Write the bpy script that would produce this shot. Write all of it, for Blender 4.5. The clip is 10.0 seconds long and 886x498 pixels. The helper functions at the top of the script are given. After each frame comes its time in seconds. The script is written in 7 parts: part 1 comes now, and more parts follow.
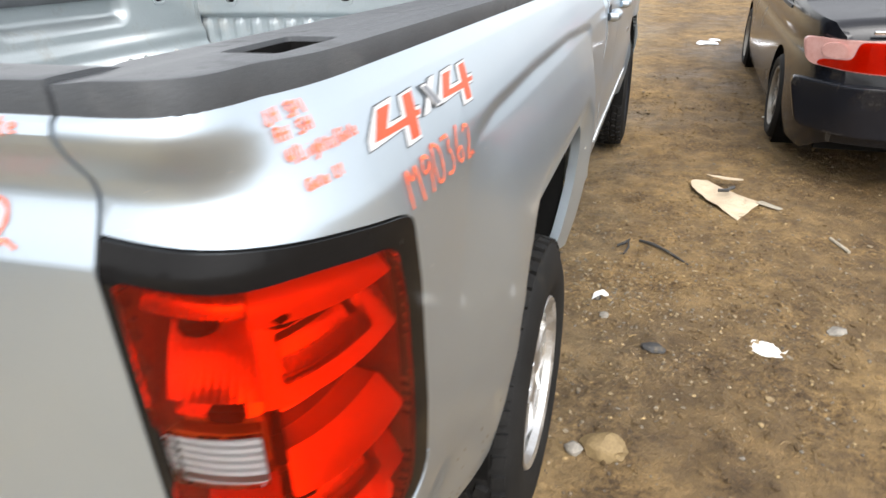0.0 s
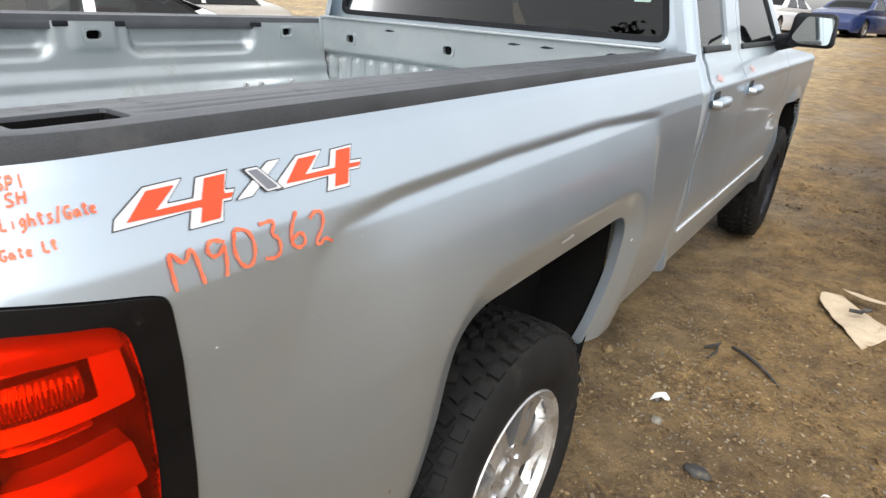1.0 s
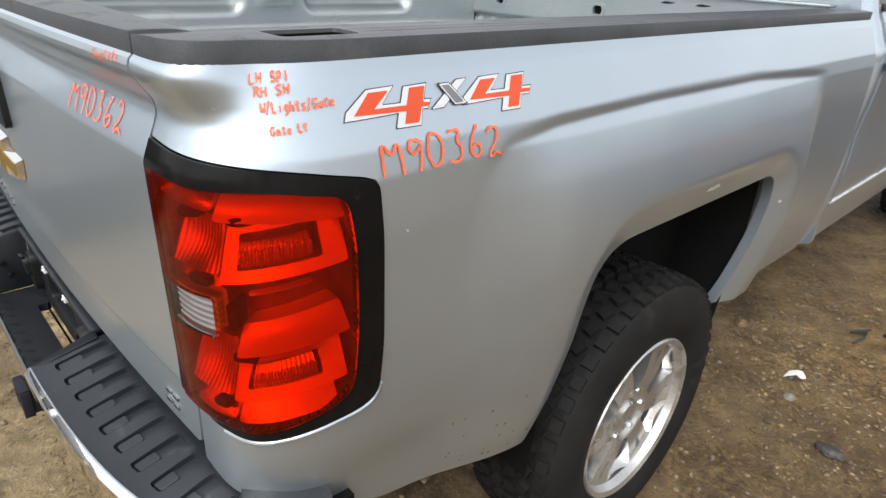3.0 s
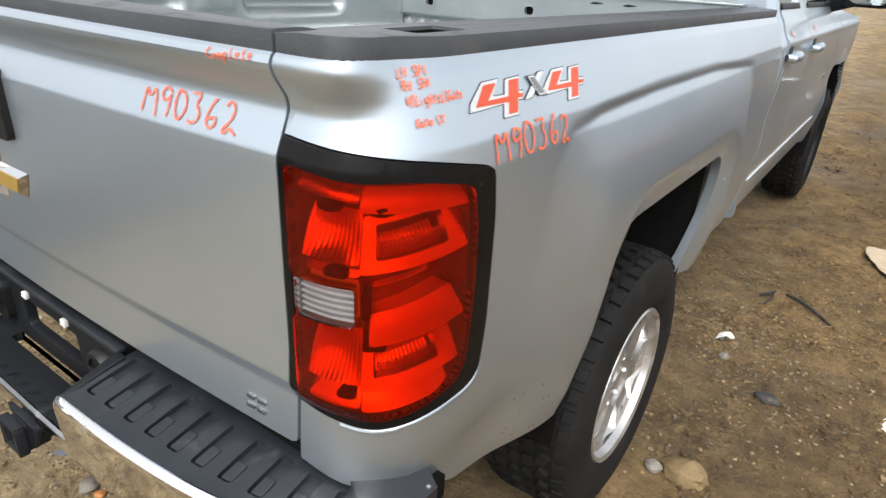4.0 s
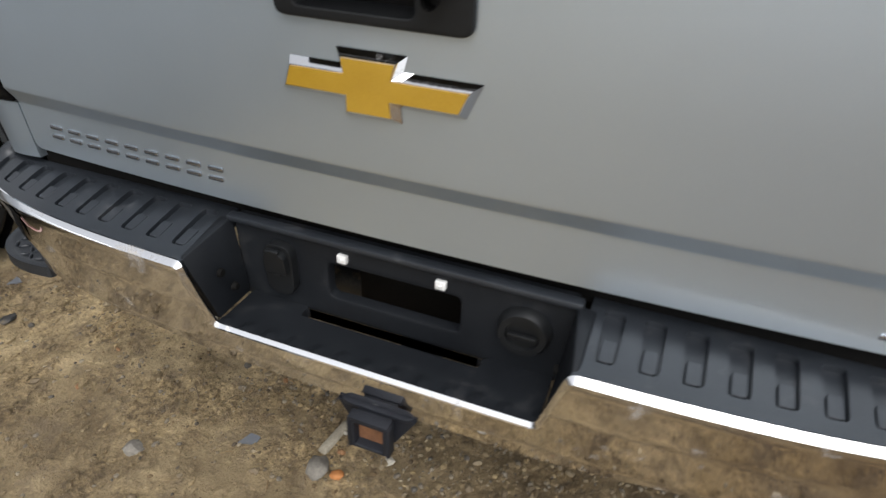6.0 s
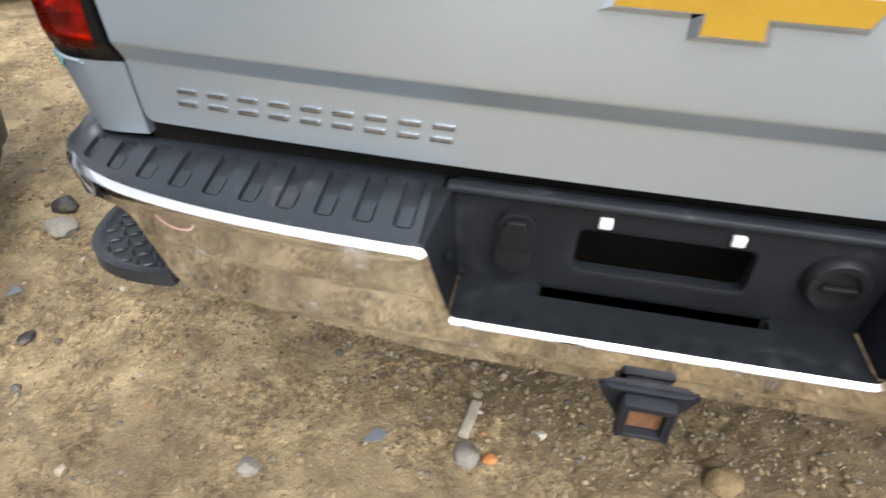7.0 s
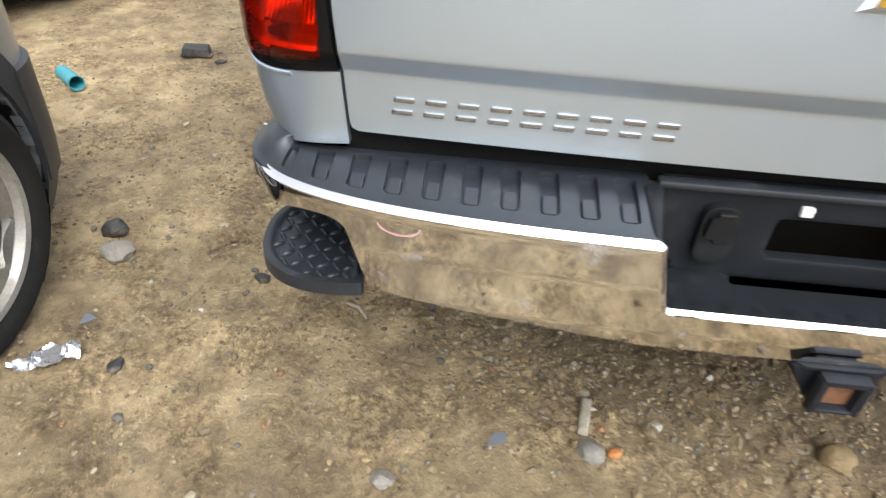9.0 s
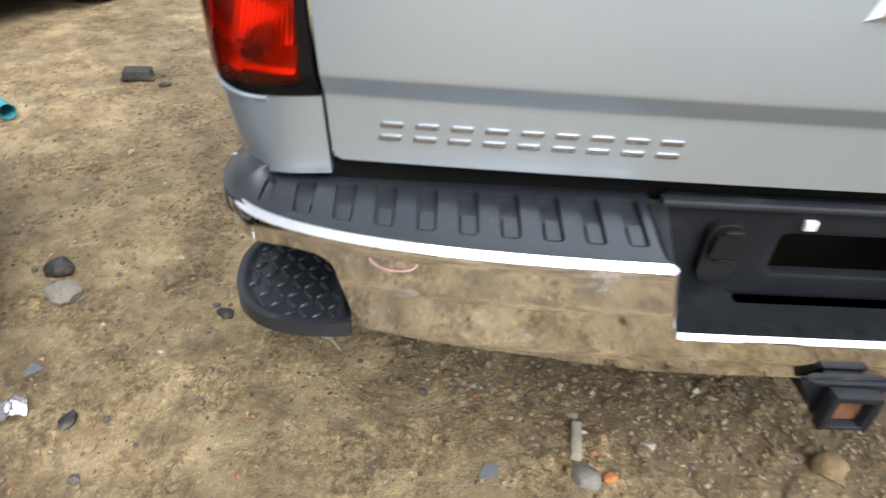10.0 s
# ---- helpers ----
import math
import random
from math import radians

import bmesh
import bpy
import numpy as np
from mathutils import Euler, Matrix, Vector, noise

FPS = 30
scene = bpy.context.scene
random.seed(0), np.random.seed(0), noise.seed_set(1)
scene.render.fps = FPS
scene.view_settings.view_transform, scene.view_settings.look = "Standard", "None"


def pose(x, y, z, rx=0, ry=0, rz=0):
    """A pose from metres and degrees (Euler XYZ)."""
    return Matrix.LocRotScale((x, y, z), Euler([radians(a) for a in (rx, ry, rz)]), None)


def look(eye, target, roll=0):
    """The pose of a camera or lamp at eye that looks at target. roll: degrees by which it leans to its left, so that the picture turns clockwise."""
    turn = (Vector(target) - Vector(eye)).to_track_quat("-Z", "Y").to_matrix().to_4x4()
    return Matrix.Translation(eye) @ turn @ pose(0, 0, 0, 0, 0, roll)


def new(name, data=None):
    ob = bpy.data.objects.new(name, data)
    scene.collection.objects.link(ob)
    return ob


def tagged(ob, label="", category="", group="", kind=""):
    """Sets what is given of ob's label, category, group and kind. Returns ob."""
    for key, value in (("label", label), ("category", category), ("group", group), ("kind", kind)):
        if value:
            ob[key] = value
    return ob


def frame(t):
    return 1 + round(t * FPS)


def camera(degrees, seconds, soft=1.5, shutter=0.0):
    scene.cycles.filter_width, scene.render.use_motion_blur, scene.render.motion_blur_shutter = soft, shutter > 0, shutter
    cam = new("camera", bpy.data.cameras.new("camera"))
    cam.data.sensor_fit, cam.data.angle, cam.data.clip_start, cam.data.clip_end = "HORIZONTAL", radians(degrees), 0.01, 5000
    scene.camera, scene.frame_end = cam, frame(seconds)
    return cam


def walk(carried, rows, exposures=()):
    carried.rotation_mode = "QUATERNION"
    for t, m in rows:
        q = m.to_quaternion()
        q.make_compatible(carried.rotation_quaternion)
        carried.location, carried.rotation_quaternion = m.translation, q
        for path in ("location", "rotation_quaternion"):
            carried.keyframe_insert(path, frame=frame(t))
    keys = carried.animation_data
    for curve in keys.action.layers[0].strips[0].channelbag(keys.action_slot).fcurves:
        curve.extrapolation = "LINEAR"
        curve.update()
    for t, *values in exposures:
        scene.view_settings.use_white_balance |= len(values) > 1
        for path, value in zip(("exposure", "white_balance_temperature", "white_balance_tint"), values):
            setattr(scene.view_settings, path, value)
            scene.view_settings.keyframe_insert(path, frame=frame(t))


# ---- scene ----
cam = camera(71.2, 10.0, 1.4, 0.35)
PATH = [
    (0, (1.171, -0.347, 1.449), (0.572, 1.357, 0.588), -1.8),
    (0.3, (1.253, -0.251, 1.469), (0.602, 1.430, 0.602), 0.8),
    (0.5, (1.296, -0.207, 1.47), (0.516, 1.431, 0.629), 1.9),
    (0.7, (1.369, -0.170, 1.485), (0.463, 1.427, 0.692), 4.6),
    (1, (1.469, -0.131, 1.506), (0.429, 1.403, 0.754), 3.8),
    (1.2, (1.495, -0.116, 1.507), (0.432, 1.402, 0.757), 3.8),
    (1.5, (1.517, -0.124, 1.503), (0.353, 1.326, 0.767), 4.7),
    (1.8, (1.526, -0.148, 1.487), (0.284, 1.187, 0.666), 4.4),
    (2, (1.54, -0.167, 1.475), (0.231, 1.082, 0.622), 3.4),
    (2.2, (1.538, -0.181, 1.469), (0.182, 1.003, 0.597), 3.1),
    (3.3, (1.492, -0.331, 1.468), (0.275, 1.03, 0.651), 3.0),
    (3.5, (1.448, -0.386, 1.465), (0.332, 1.069, 0.669), 2.9),
    (4, (1.348, -0.496, 1.451), (0.303, 0.997, 0.627), 3.4),
    (4.2, (1.294, -0.503, 1.447), (0.263, 1.002, 0.626), 4.9),
    (4.5, (1.165, -0.513, 1.433), (0.109, 0.999, 0.66), 4.5),
    (4.8, (0.996, -0.538, 1.426), (-0.026, 1.014, 0.685), -0.6),
    (5, (0.906, -0.575, 1.413), (-0.054, 0.991, 0.622), 1.0),
    (5.3, (0.758, -0.653, 1.395), (-0.177, 0.915, 0.576), 3.5),
    (5.5, (0.655, -0.717, 1.362), (-0.206, 0.894, 0.546), 3.9),
    (5.7, (0.543, -0.79, 1.347), (-0.209, 0.803, 0.398), 3.0),
    (6.8, (-0.095, -0.798, 1.252), (-0.366, 0.785, 0.059), 2.5),
    (7, (-0.195, -0.787, 1.236), (-0.453, 0.77, 0.008), 2.4),
    (7.3, (-0.314, -0.805, 1.230), (-0.525, 0.735, -0.028), 1.8),
    (7.5, (-0.408, -0.843, 1.222), (-0.483, 0.74, 0.002), 1.1),
    (8, (-0.551, -0.995, 1.265), (-0.447, 0.654, 0.138), 1.2),
    (8.2, (-0.500, -1.015, 1.283), (-0.277, 0.626, 0.161), 0.8),
    (8.5, (-0.486, -0.996, 1.277), (-0.276, 0.66, 0.175), 0.6),
    (8.7, (-0.520, -0.977, 1.241), (-0.465, 0.718, 0.180), 2.7),
    (9, (-0.582, -0.876, 1.218), (-0.673, 0.733, 0.034), 3.4),
    (9.3, (-0.649, -0.794, 1.135), (-0.747, 0.817, -0.045), 2.8),
    (9.5, (-0.667, -0.762, 1.12), (-0.753, 0.851, -0.06), 3.3),
    (9.8, (-0.677, -0.780, 1.133), (-0.668, 0.875, 0.010), 5.4),
    (10, (-0.649, -0.81, 1.198), (-0.587, 0.832, 0.058), 3.8),
]
EXPOSURES = [(0.0, 1.08, 6500, 10), (1.0, 0.76, 6500, 10), (1.5, 0.5, 6500, 10), (2.0, 0.45, 6500, 10), (3.3, 0.6, 6500, 10), (4.0, 0.64, 6500, 10), (4.5, 0.7, 6500, 10),
             (5.0, 0.48, 6480, 10), (5.6, 0.08, 6440, 10), (6.8, 0.92, 6290, 10), (7.5, 1.08, 6290, 10), (8.5, 1.08, 6290, 10), (10.0, 0.92, 6270, 10)]
walk(cam, [(t, look(eye, target, roll)) for t, eye, target, roll in PATH], EXPOSURES)

# ---- world and light: a bright overcast day ----
world = bpy.data.worlds.new("overcast_sky")
scene.world = world
world.use_nodes = True
wn, wl = world.node_tree.nodes, world.node_tree.links
wn.clear()
sky = wn.new("ShaderNodeTexSky")
sky.sky_type, sky.sun_disc = "NISHITA", False
sky.sun_elevation, sky.sun_rotation = radians(54), radians(152)
sky.air_density, sky.dust_density = 1.0, 3.0
grey = wn.new("ShaderNodeHueSaturation")
grey.inputs["Saturation"].default_value = 0.14
back = wn.new("ShaderNodeBackground")
back.inputs["Strength"].default_value = 0.15
outw = wn.new("ShaderNodeOutputWorld")
wl.new(sky.outputs[0], grey.inputs["Color"])
# an overcast sky, slightly brighter overhead
wco, wsep, wmap, wmul = (wn.new("ShaderNode" + k) for k in ("TexCoord", "SeparateXYZ", "MapRange", "VectorMath"))
wl.new(wco.outputs["Generated"], wsep.inputs[0])
wl.new(wsep.outputs["Z"], wmap.inputs[0])
wmap.inputs["From Min"].default_value, wmap.inputs["From Max"].default_value = 0.0, 1.0
wmap.inputs["To Min"].default_value, wmap.inputs["To Max"].default_value = 1.25, 1.45
wmul.operation = "MULTIPLY"
wl.new(grey.outputs[0], wmul.inputs[0])
wl.new(wmap.outputs[0], wmul.inputs[1])
wl.new(wmul.outputs[0], back.inputs["Color"])
wl.new(back.outputs[0], outw.inputs["Surface"])
sun_data = bpy.data.lights.new("sun", "SUN")
sun_data.energy, sun_data.angle, sun_data.color = 0.75, radians(55), (1.0, 0.97, 0.93)
sun = new("sun", sun_data)
sun.matrix_world = look((0, 0, 20), (-20 * math.sin(radians(152)) * 0.73, -20 * math.cos(radians(152)) * 0.73, 0))


# ---- materials ----
def node_mat(name):
    m = bpy.data.materials.new(name)
    m.use_nodes = True
    m.node_tree.nodes.clear()
    return m, m.node_tree.nodes, m.node_tree.links


def ramp_node(nd, a, b, ca, cb):
    r = nd.new("ShaderNodeValToRGB")
    r.color_ramp.elements[0].position, r.color_ramp.elements[1].position = a, b
    r.color_ramp.elements[0].color, r.color_ramp.elements[1].color = (*ca, 1), (*cb, 1)
    return r


def noise_node(nd, lk, co, scale, detail=4.0, rough=0.55):
    n = nd.new("ShaderNodeTexNoise")
    n.inputs["Scale"].default_value, n.inputs["Detail"].default_value = scale, detail
    n.inputs["Roughness"].default_value = rough
    lk.new(co, n.inputs["Vector"])
    return n


def surface(name, col_a, col_b, rough=(0.4, 0.6), metal=0.0, scale=(6.0, 120.0), bump=(0.0, 0.0), coat=0.0,
            coat_rough=0.05, ior=1.5, dirt=None, random_tint=0.0, spec=0.5):
    """A painted, plastic, metal or earthen surface: two colours mixed by coarse and fine noise, uneven gloss, bump at
    two scales and, if given, a layer of dirt (colour, amount)."""
    m, nd, lk = node_mat(name)
    out = nd.new("ShaderNodeOutputMaterial")
    p = nd.new("ShaderNodeBsdfPrincipled")
    lk.new(p.outputs[0], out.inputs[0])
    co = nd.new("ShaderNodeTexCoord").outputs["Object"]
    big, fine = noise_node(nd, lk, co, scale[0], 5), noise_node(nd, lk, co, scale[1], 3)
    mixf = nd.new("ShaderNodeMath")
    mixf.operation = "MULTIPLY_ADD"
    lk.new(fine.outputs[0], mixf.inputs[0])
    mixf.inputs[1].default_value = 0.4
    half = nd.new("ShaderNodeMath")
    half.operation = "MULTIPLY"
    lk.new(big.outputs[0], half.inputs[0])
    half.inputs[1].default_value = 0.6
    lk.new(half.outputs[0], mixf.inputs[2])
    r = ramp_node(nd, 0.33, 0.67, col_a, col_b)
    lk.new(mixf.outputs[0], r.inputs[0])
    colour = r.outputs[0]
    if random_tint:
        info = nd.new("ShaderNodeObjectInfo")
        hsv = nd.new("ShaderNodeHueSaturation")
        mr = nd.new("ShaderNodeMapRange")
        mr.inputs["To Min"].default_value, mr.inputs["To Max"].default_value = 1 - random_tint, 1 + random_tint
        lk.new(info.outputs["Random"], mr.inputs[0])
        lk.new(mr.outputs[0], hsv.inputs["Value"])
        lk.new(colour, hsv.inputs["Color"])
        colour = hsv.outputs[0]
    rr = nd.new("ShaderNodeMapRange")
    rr.inputs["To Min"].default_value, rr.inputs["To Max"].default_value = rough
    lk.new(mixf.outputs[0], rr.inputs[0])
    rough_out = rr.outputs[0]
    if dirt:
        dn = noise_node(nd, lk, co, dirt[2] if len(dirt) > 2 else 9.0, 8, 0.7)
        dr = ramp_node(nd, 0.62 - dirt[1] * 0.3, 0.80 - dirt[1] * 0.2, (0, 0, 0), (1, 1, 1))
        lk.new(dn.outputs[0], dr.inputs[0])
        dm = nd.new("ShaderNodeMixRGB")
        lk.new(dr.outputs[0], dm.inputs[0])
        lk.new(colour, dm.inputs[1])
        dm.inputs[2].default_value = (*dirt[0], 1)
        colour = dm.outputs[0]
        add = nd.new("ShaderNodeMath")
        add.operation = "MULTIPLY_ADD"
        lk.new(dr.outputs[0], add.inputs[0])
        add.inputs[1].default_value = 0.35
        lk.new(rough_out, add.inputs[2])
        rough_out = add.outputs[0]
        if metal:
            mm = nd.new("ShaderNodeMath")
            mm.operation = "MULTIPLY_ADD"
            lk.new(dr.outputs[0], mm.inputs[0])
            mm.inputs[1].default_value, mm.inputs[2].default_value = -metal * 0.8, metal
            lk.new(mm.outputs[0], p.inputs["Metallic"])
    lk.new(colour, p.inputs["Base Color"])
    lk.new(rough_out, p.inputs["Roughness"])
    if not (dirt and metal):
        p.inputs["Metallic"].default_value = metal
    p.inputs["IOR"].default_value = ior
    p.inputs["Specular IOR Level"].default_value = spec
    p.inputs["Coat Weight"].default_value, p.inputs["Coat Roughness"].default_value = coat, coat_rough
    if bump[0] or bump[1]:
        b1 = nd.new("ShaderNodeBump")
        b1.inputs["Strength"].default_value, b1.inputs["Distance"].default_value = 1.0, bump[0]
        lk.new(big.outputs[0], b1.inputs["Height"])
        b2 = nd.new("ShaderNodeBump")
        b2.inputs["Strength"].default_value, b2.inputs["Distance"].default_value = 1.0, bump[1]
        lk.new(fine.outputs[0], b2.inputs["Height"])
        lk.new(b1.outputs[0], b2.inputs["Normal"])
        lk.new(b2.outputs[0], p.inputs["Normal"])
    return m


def clear_plastic(name, tint, gloss_rough=0.03, body=None, cloud=0.0, ior=1.5):
    """Tinted see-through plastic or glass with a glossy skin."""
    m, nd, lk = node_mat(name)
    out = nd.new("ShaderNodeOutputMaterial")
    tr, gl, mx = nd.new("ShaderNodeBsdfTransparent"), nd.new("ShaderNodeBsdfGlossy"), nd.new("ShaderNodeMixShader")
    fr = nd.new("ShaderNodeFresnel")
    fr.inputs[0].default_value = ior
    tr.inputs[0].default_value = (*tint, 1)
    gl.inputs["Roughness"].default_value = gloss_rough
    lk.new(fr.outputs[0], mx.inputs[0])
    inner = tr
    if body:
        df, mb = nd.new("ShaderNodeBsdfDiffuse"), nd.new("ShaderNodeMixShader")
        df.inputs[0].default_value = (*body, 1)
        mb.inputs[0].default_value = cloud
        lk.new(tr.outputs[0], mb.inputs[1])
        lk.new(df.outputs[0], mb.inputs[2])
        inner = mb
    lk.new(inner.outputs[0], mx.inputs[1])
    lk.new(gl.outputs[0], mx.inputs[2])
    lk.new(mx.outputs[0], out.inputs[0])
    return m


SILVER = surface("silver_metallic_paint", (0.500, 0.578, 0.645), (0.550, 0.628, 0.695), (0.34, 0.40), 0.84, (3.0, 900.0),
                 (0.0, 0.00004), 0.5, 0.08, 1.5)
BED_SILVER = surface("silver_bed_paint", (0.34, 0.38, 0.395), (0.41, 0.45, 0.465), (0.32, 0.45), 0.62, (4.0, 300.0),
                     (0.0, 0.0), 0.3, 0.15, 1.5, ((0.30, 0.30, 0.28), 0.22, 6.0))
CHROME = surface("chrome", (0.76, 0.76, 0.77), (0.82, 0.82, 0.83), (0.015, 0.04), 1.0, (8.0, 200.0), (0.0, 0.00002), 0.0,
                 0.05, 1.5, ((0.35, 0.30, 0.22), 0.10, 14.0))
ALLOY = surface("machined_alloy", (0.55, 0.55, 0.55), (0.70, 0.70, 0.69), (0.22, 0.36), 0.9, (9.0, 260.0), (0.0, 0.00004),
                0.0, 0.05, 1.5, ((0.30, 0.25, 0.18), 0.35, 10.0))
BLACK_TRIM = surface("black_grained_plastic", (0.007, 0.008, 0.010), (0.016, 0.018, 0.021), (0.38, 0.55), 0.0, (7.0, 700.0),
                     (0.0, 0.00015), 0.0, 0.05, 1.5, ((0.035, 0.035, 0.036), 0.18, 14.0), spec=0.2)
STEP_TRIM = surface("grey_black_step_plastic", (0.014, 0.0165, 0.0205), (0.026, 0.030, 0.036), (0.30, 0.46), 0.0, (9.0, 420.0),
                    (0.0, 0.00030), 0.0, 0.05, 1.5, ((0.07, 0.072, 0.076), 0.16, 16.0), spec=0.5)
GLOSS_BLACK = surface("gloss_black_plastic", (0.005, 0.0048, 0.0048), (0.009, 0.0085, 0.0085), (0.10, 0.18), 0.0, (8.0, 300.0),
                      (0.0, 0.0), 0.0, 0.05, 1.5, ((0.02, 0.019, 0.018), 0.05, 30.0), spec=0.13)
# near-black for the underbody, also coloured into gaps and hollows as their shade
DARK = surface("dark_underbody_and_shade", (0.003, 0.003, 0.003), (0.007, 0.0065, 0.006), (0.7, 0.9), 0.0, (6.0, 80.0), (0.0, 0.001), spec=0.12)
RUBBER = surface("tyre_rubber", (0.009, 0.009, 0.009), (0.019, 0.0185, 0.018), (0.6, 0.8), 0.0, (9.0, 160.0), (0.0, 0.0004),
                 0.0, 0.05, 1.5, ((0.04, 0.036, 0.03), 0.20, 12.0), spec=0.15)
RUST = surface("rusted_steel", (0.10, 0.045, 0.022), (0.26, 0.12, 0.055), (0.7, 0.9), 0.1, (18.0, 160.0), (0.001, 0.0008))
REFLECTOR = surface("lamp_reflector", (0.62, 0.60, 0.58), (0.74, 0.72, 0.70), (0.16, 0.26), 0.85, (30.0, 260.0), (0.0, 0.0002))
BEZEL_RED = surface("grey_lamp_bezel", (0.17, 0.16, 0.16), (0.26, 0.25, 0.25), (0.25, 0.35), 0.3, (30.0, 260.0))
RED_LENS = clear_plastic("red_lens", (0.98, 0.115, 0.008), 0.04, (0.98, 0.03, 0.003), 0.05, 1.33)
CLEAR_LENS = clear_plastic("clear_lens", (0.93, 0.93, 0.93))
GLASS = clear_plastic("tinted_window_glass", (0.16, 0.18, 0.17), 0.01)
DARK_GLASS = clear_plastic("dark_window_glass", (0.06, 0.065, 0.065), 0.01)
MIRROR = surface("mirror_glass", (0.62, 0.66, 0.64), (0.66, 0.70, 0.68), (0.02, 0.05), 1.0, (5.0, 60.0))
ORANGE_DECAL = surface("orange_decal_film", (0.56, 0.06, 0.015), (0.66, 0.08, 0.02), (0.28, 0.38), 0.0, (12.0, 300.0))
GREY_DECAL = surface("grey_decal_film", (0.16, 0.17, 0.19), (0.20, 0.21, 0.23), (0.3, 0.4), 0.2, (12.0, 300.0))
PALE_DECAL = surface("pale_silver_decal_film", (0.60, 0.61, 0.62), (0.70, 0.71, 0.72), (0.3, 0.4), 0.2, (12.0, 300.0))
BLACK_DECAL = surface("black_decal_film", (0.02, 0.02, 0.024), (0.035, 0.035, 0.04), (0.3, 0.4), 0.0, (12.0, 300.0))
CRAYON = surface("orange_paint_crayon", (0.78, 0.11, 0.045), (0.92, 0.22, 0.11), (0.6, 0.8), 0.0, (60.0, 500.0), (0.0, 0.0005))
PINK_CRAYON = surface("faded_orange_crayon", (0.74, 0.12, 0.075), (0.80, 0.24, 0.17), (0.6, 0.8), 0.0, (60.0, 500.0), (0.0, 0.0005))
GOLD = surface("amber_gold_inlay", (0.40, 0.235, 0.022), (0.48, 0.295, 0.034), (0.16, 0.26), 0.1, (14.0, 400.0), (0.0, 0.0), 0.6, 0.05)
WHITE_PLASTIC = surface("white_nylon", (0.74, 0.74, 0.72), (0.82, 0.82, 0.80), (0.4, 0.5), 0.0, (30.0, 300.0))
SEAT_CLOTH = surface("dark_seat_cloth", (0.03, 0.03, 0.032), (0.06, 0.06, 0.062), (0.8, 0.95), 0.0, (10.0, 300.0))
BLACK_PAINT = surface("black_car_paint", (0.006, 0.0065, 0.009), (0.011, 0.012, 0.016), (0.12, 0.22), 0.0, (3.0, 300.0),
                      (0.0, 0.0), 0.15, 0.06, 1.5, ((0.025, 0.022, 0.018), 0.10, 4.0), spec=0.32)
WHITE_PAINT = surface("white_car_paint", (0.72, 0.73, 0.73), (0.80, 0.81, 0.81), (0.15, 0.3), 0.0, (3.0, 300.0), (0.0, 0.0),
                      0.6, 0.05, 1.5, ((0.36, 0.31, 0.24), 0.15, 5.0))
GREY_PAINT = surface("grey_car_paint", (0.30, 0.32, 0.34), (0.37, 0.39, 0.41), (0.25, 0.35), 0.6, (3.0, 300.0), (0.0, 0.0),
                     0.6, 0.05, 1.5, ((0.30, 0.26, 0.20), 0.20, 5.0))
BLUE_PAINT = surface("blue_car_paint", (0.02, 0.035, 0.11), (0.03, 0.05, 0.15), (0.2, 0.3), 0.3, (3.0, 300.0), (0.0, 0.0), 0.6, 0.05)
RED_PAINT = surface("dark_red_car_paint", (0.16, 0.02, 0.02), (0.22, 0.03, 0.03), (0.2, 0.3), 0.3, (3.0, 300.0), (0.0, 0.0), 0.6, 0.05)
CLADDING = surface("black_cladding", (0.022, 0.024, 0.027), (0.040, 0.042, 0.046), (0.35, 0.5), 0.0, (6.0, 400.0), (0.0, 0.0001),
                   0.0, 0.05, 1.5, ((0.15, 0.13, 0.10), 0.2, 6.0))
CARDBOARD = surface("pale_cardboard", (0.40, 0.31, 0.21), (0.52, 0.43, 0.31), (0.8, 0.95), 0.0, (14.0, 200.0), (0.0, 0.0004),
                    0.0, 0.05, 1.5, ((0.25, 0.19, 0.12), 0.15, 12.0))
PAPER = surface("white_paper", (0.74, 0.73, 0.69), (0.82, 0.81, 0.78), (0.8, 0.95), 0.0, (20.0, 200.0), (0.0, 0.0003),
                0.0, 0.05, 1.5, ((0.35, 0.28, 0.18), 0.15, 20.0))
FOIL = surface("crumpled_foil", (0.80, 0.80, 0.82), (0.90, 0.90, 0.92), (0.12, 0.25), 0.85, (30.0, 200.0), (0.002, 0.0005))
TEAL_PLASTIC = surface("teal_plastic", (0.03, 0.24, 0.29), (0.06, 0.34, 0.40), (0.3, 0.5), 0.0, (16.0, 200.0), (0.0, 0.0002),
                       0.0, 0.05, 1.5, ((0.30, 0.24, 0.15), 0.2, 20.0))
BLACK_DEBRIS = surface("weathered_black_plastic", (0.015, 0.015, 0.016), (0.05, 0.048, 0.045), (0.45, 0.7), 0.0, (25.0, 200.0),
                       (0.001, 0.0005), 0.0, 0.05, 1.5, ((0.22, 0.17, 0.10), 0.25, 20.0))
GREY_STONE = surface("grey_stone", (0.14, 0.128, 0.11), (0.28, 0.255, 0.215), (0.7, 0.9), 0.0, (14.0, 120.0), (0.004, 0.001))
YELLOW_STONE = surface("yellow_sandstone", (0.14, 0.095, 0.042), (0.26, 0.185, 0.088), (0.65, 0.9), 0.0, (16.0, 120.0), (0.004, 0.0015))
WOOD_BIT = surface("weathered_wood", (0.22, 0.19, 0.14), (0.40, 0.36, 0.28), (0.8, 0.95), 0.0, (20.0, 160.0), (0.0, 0.0008))
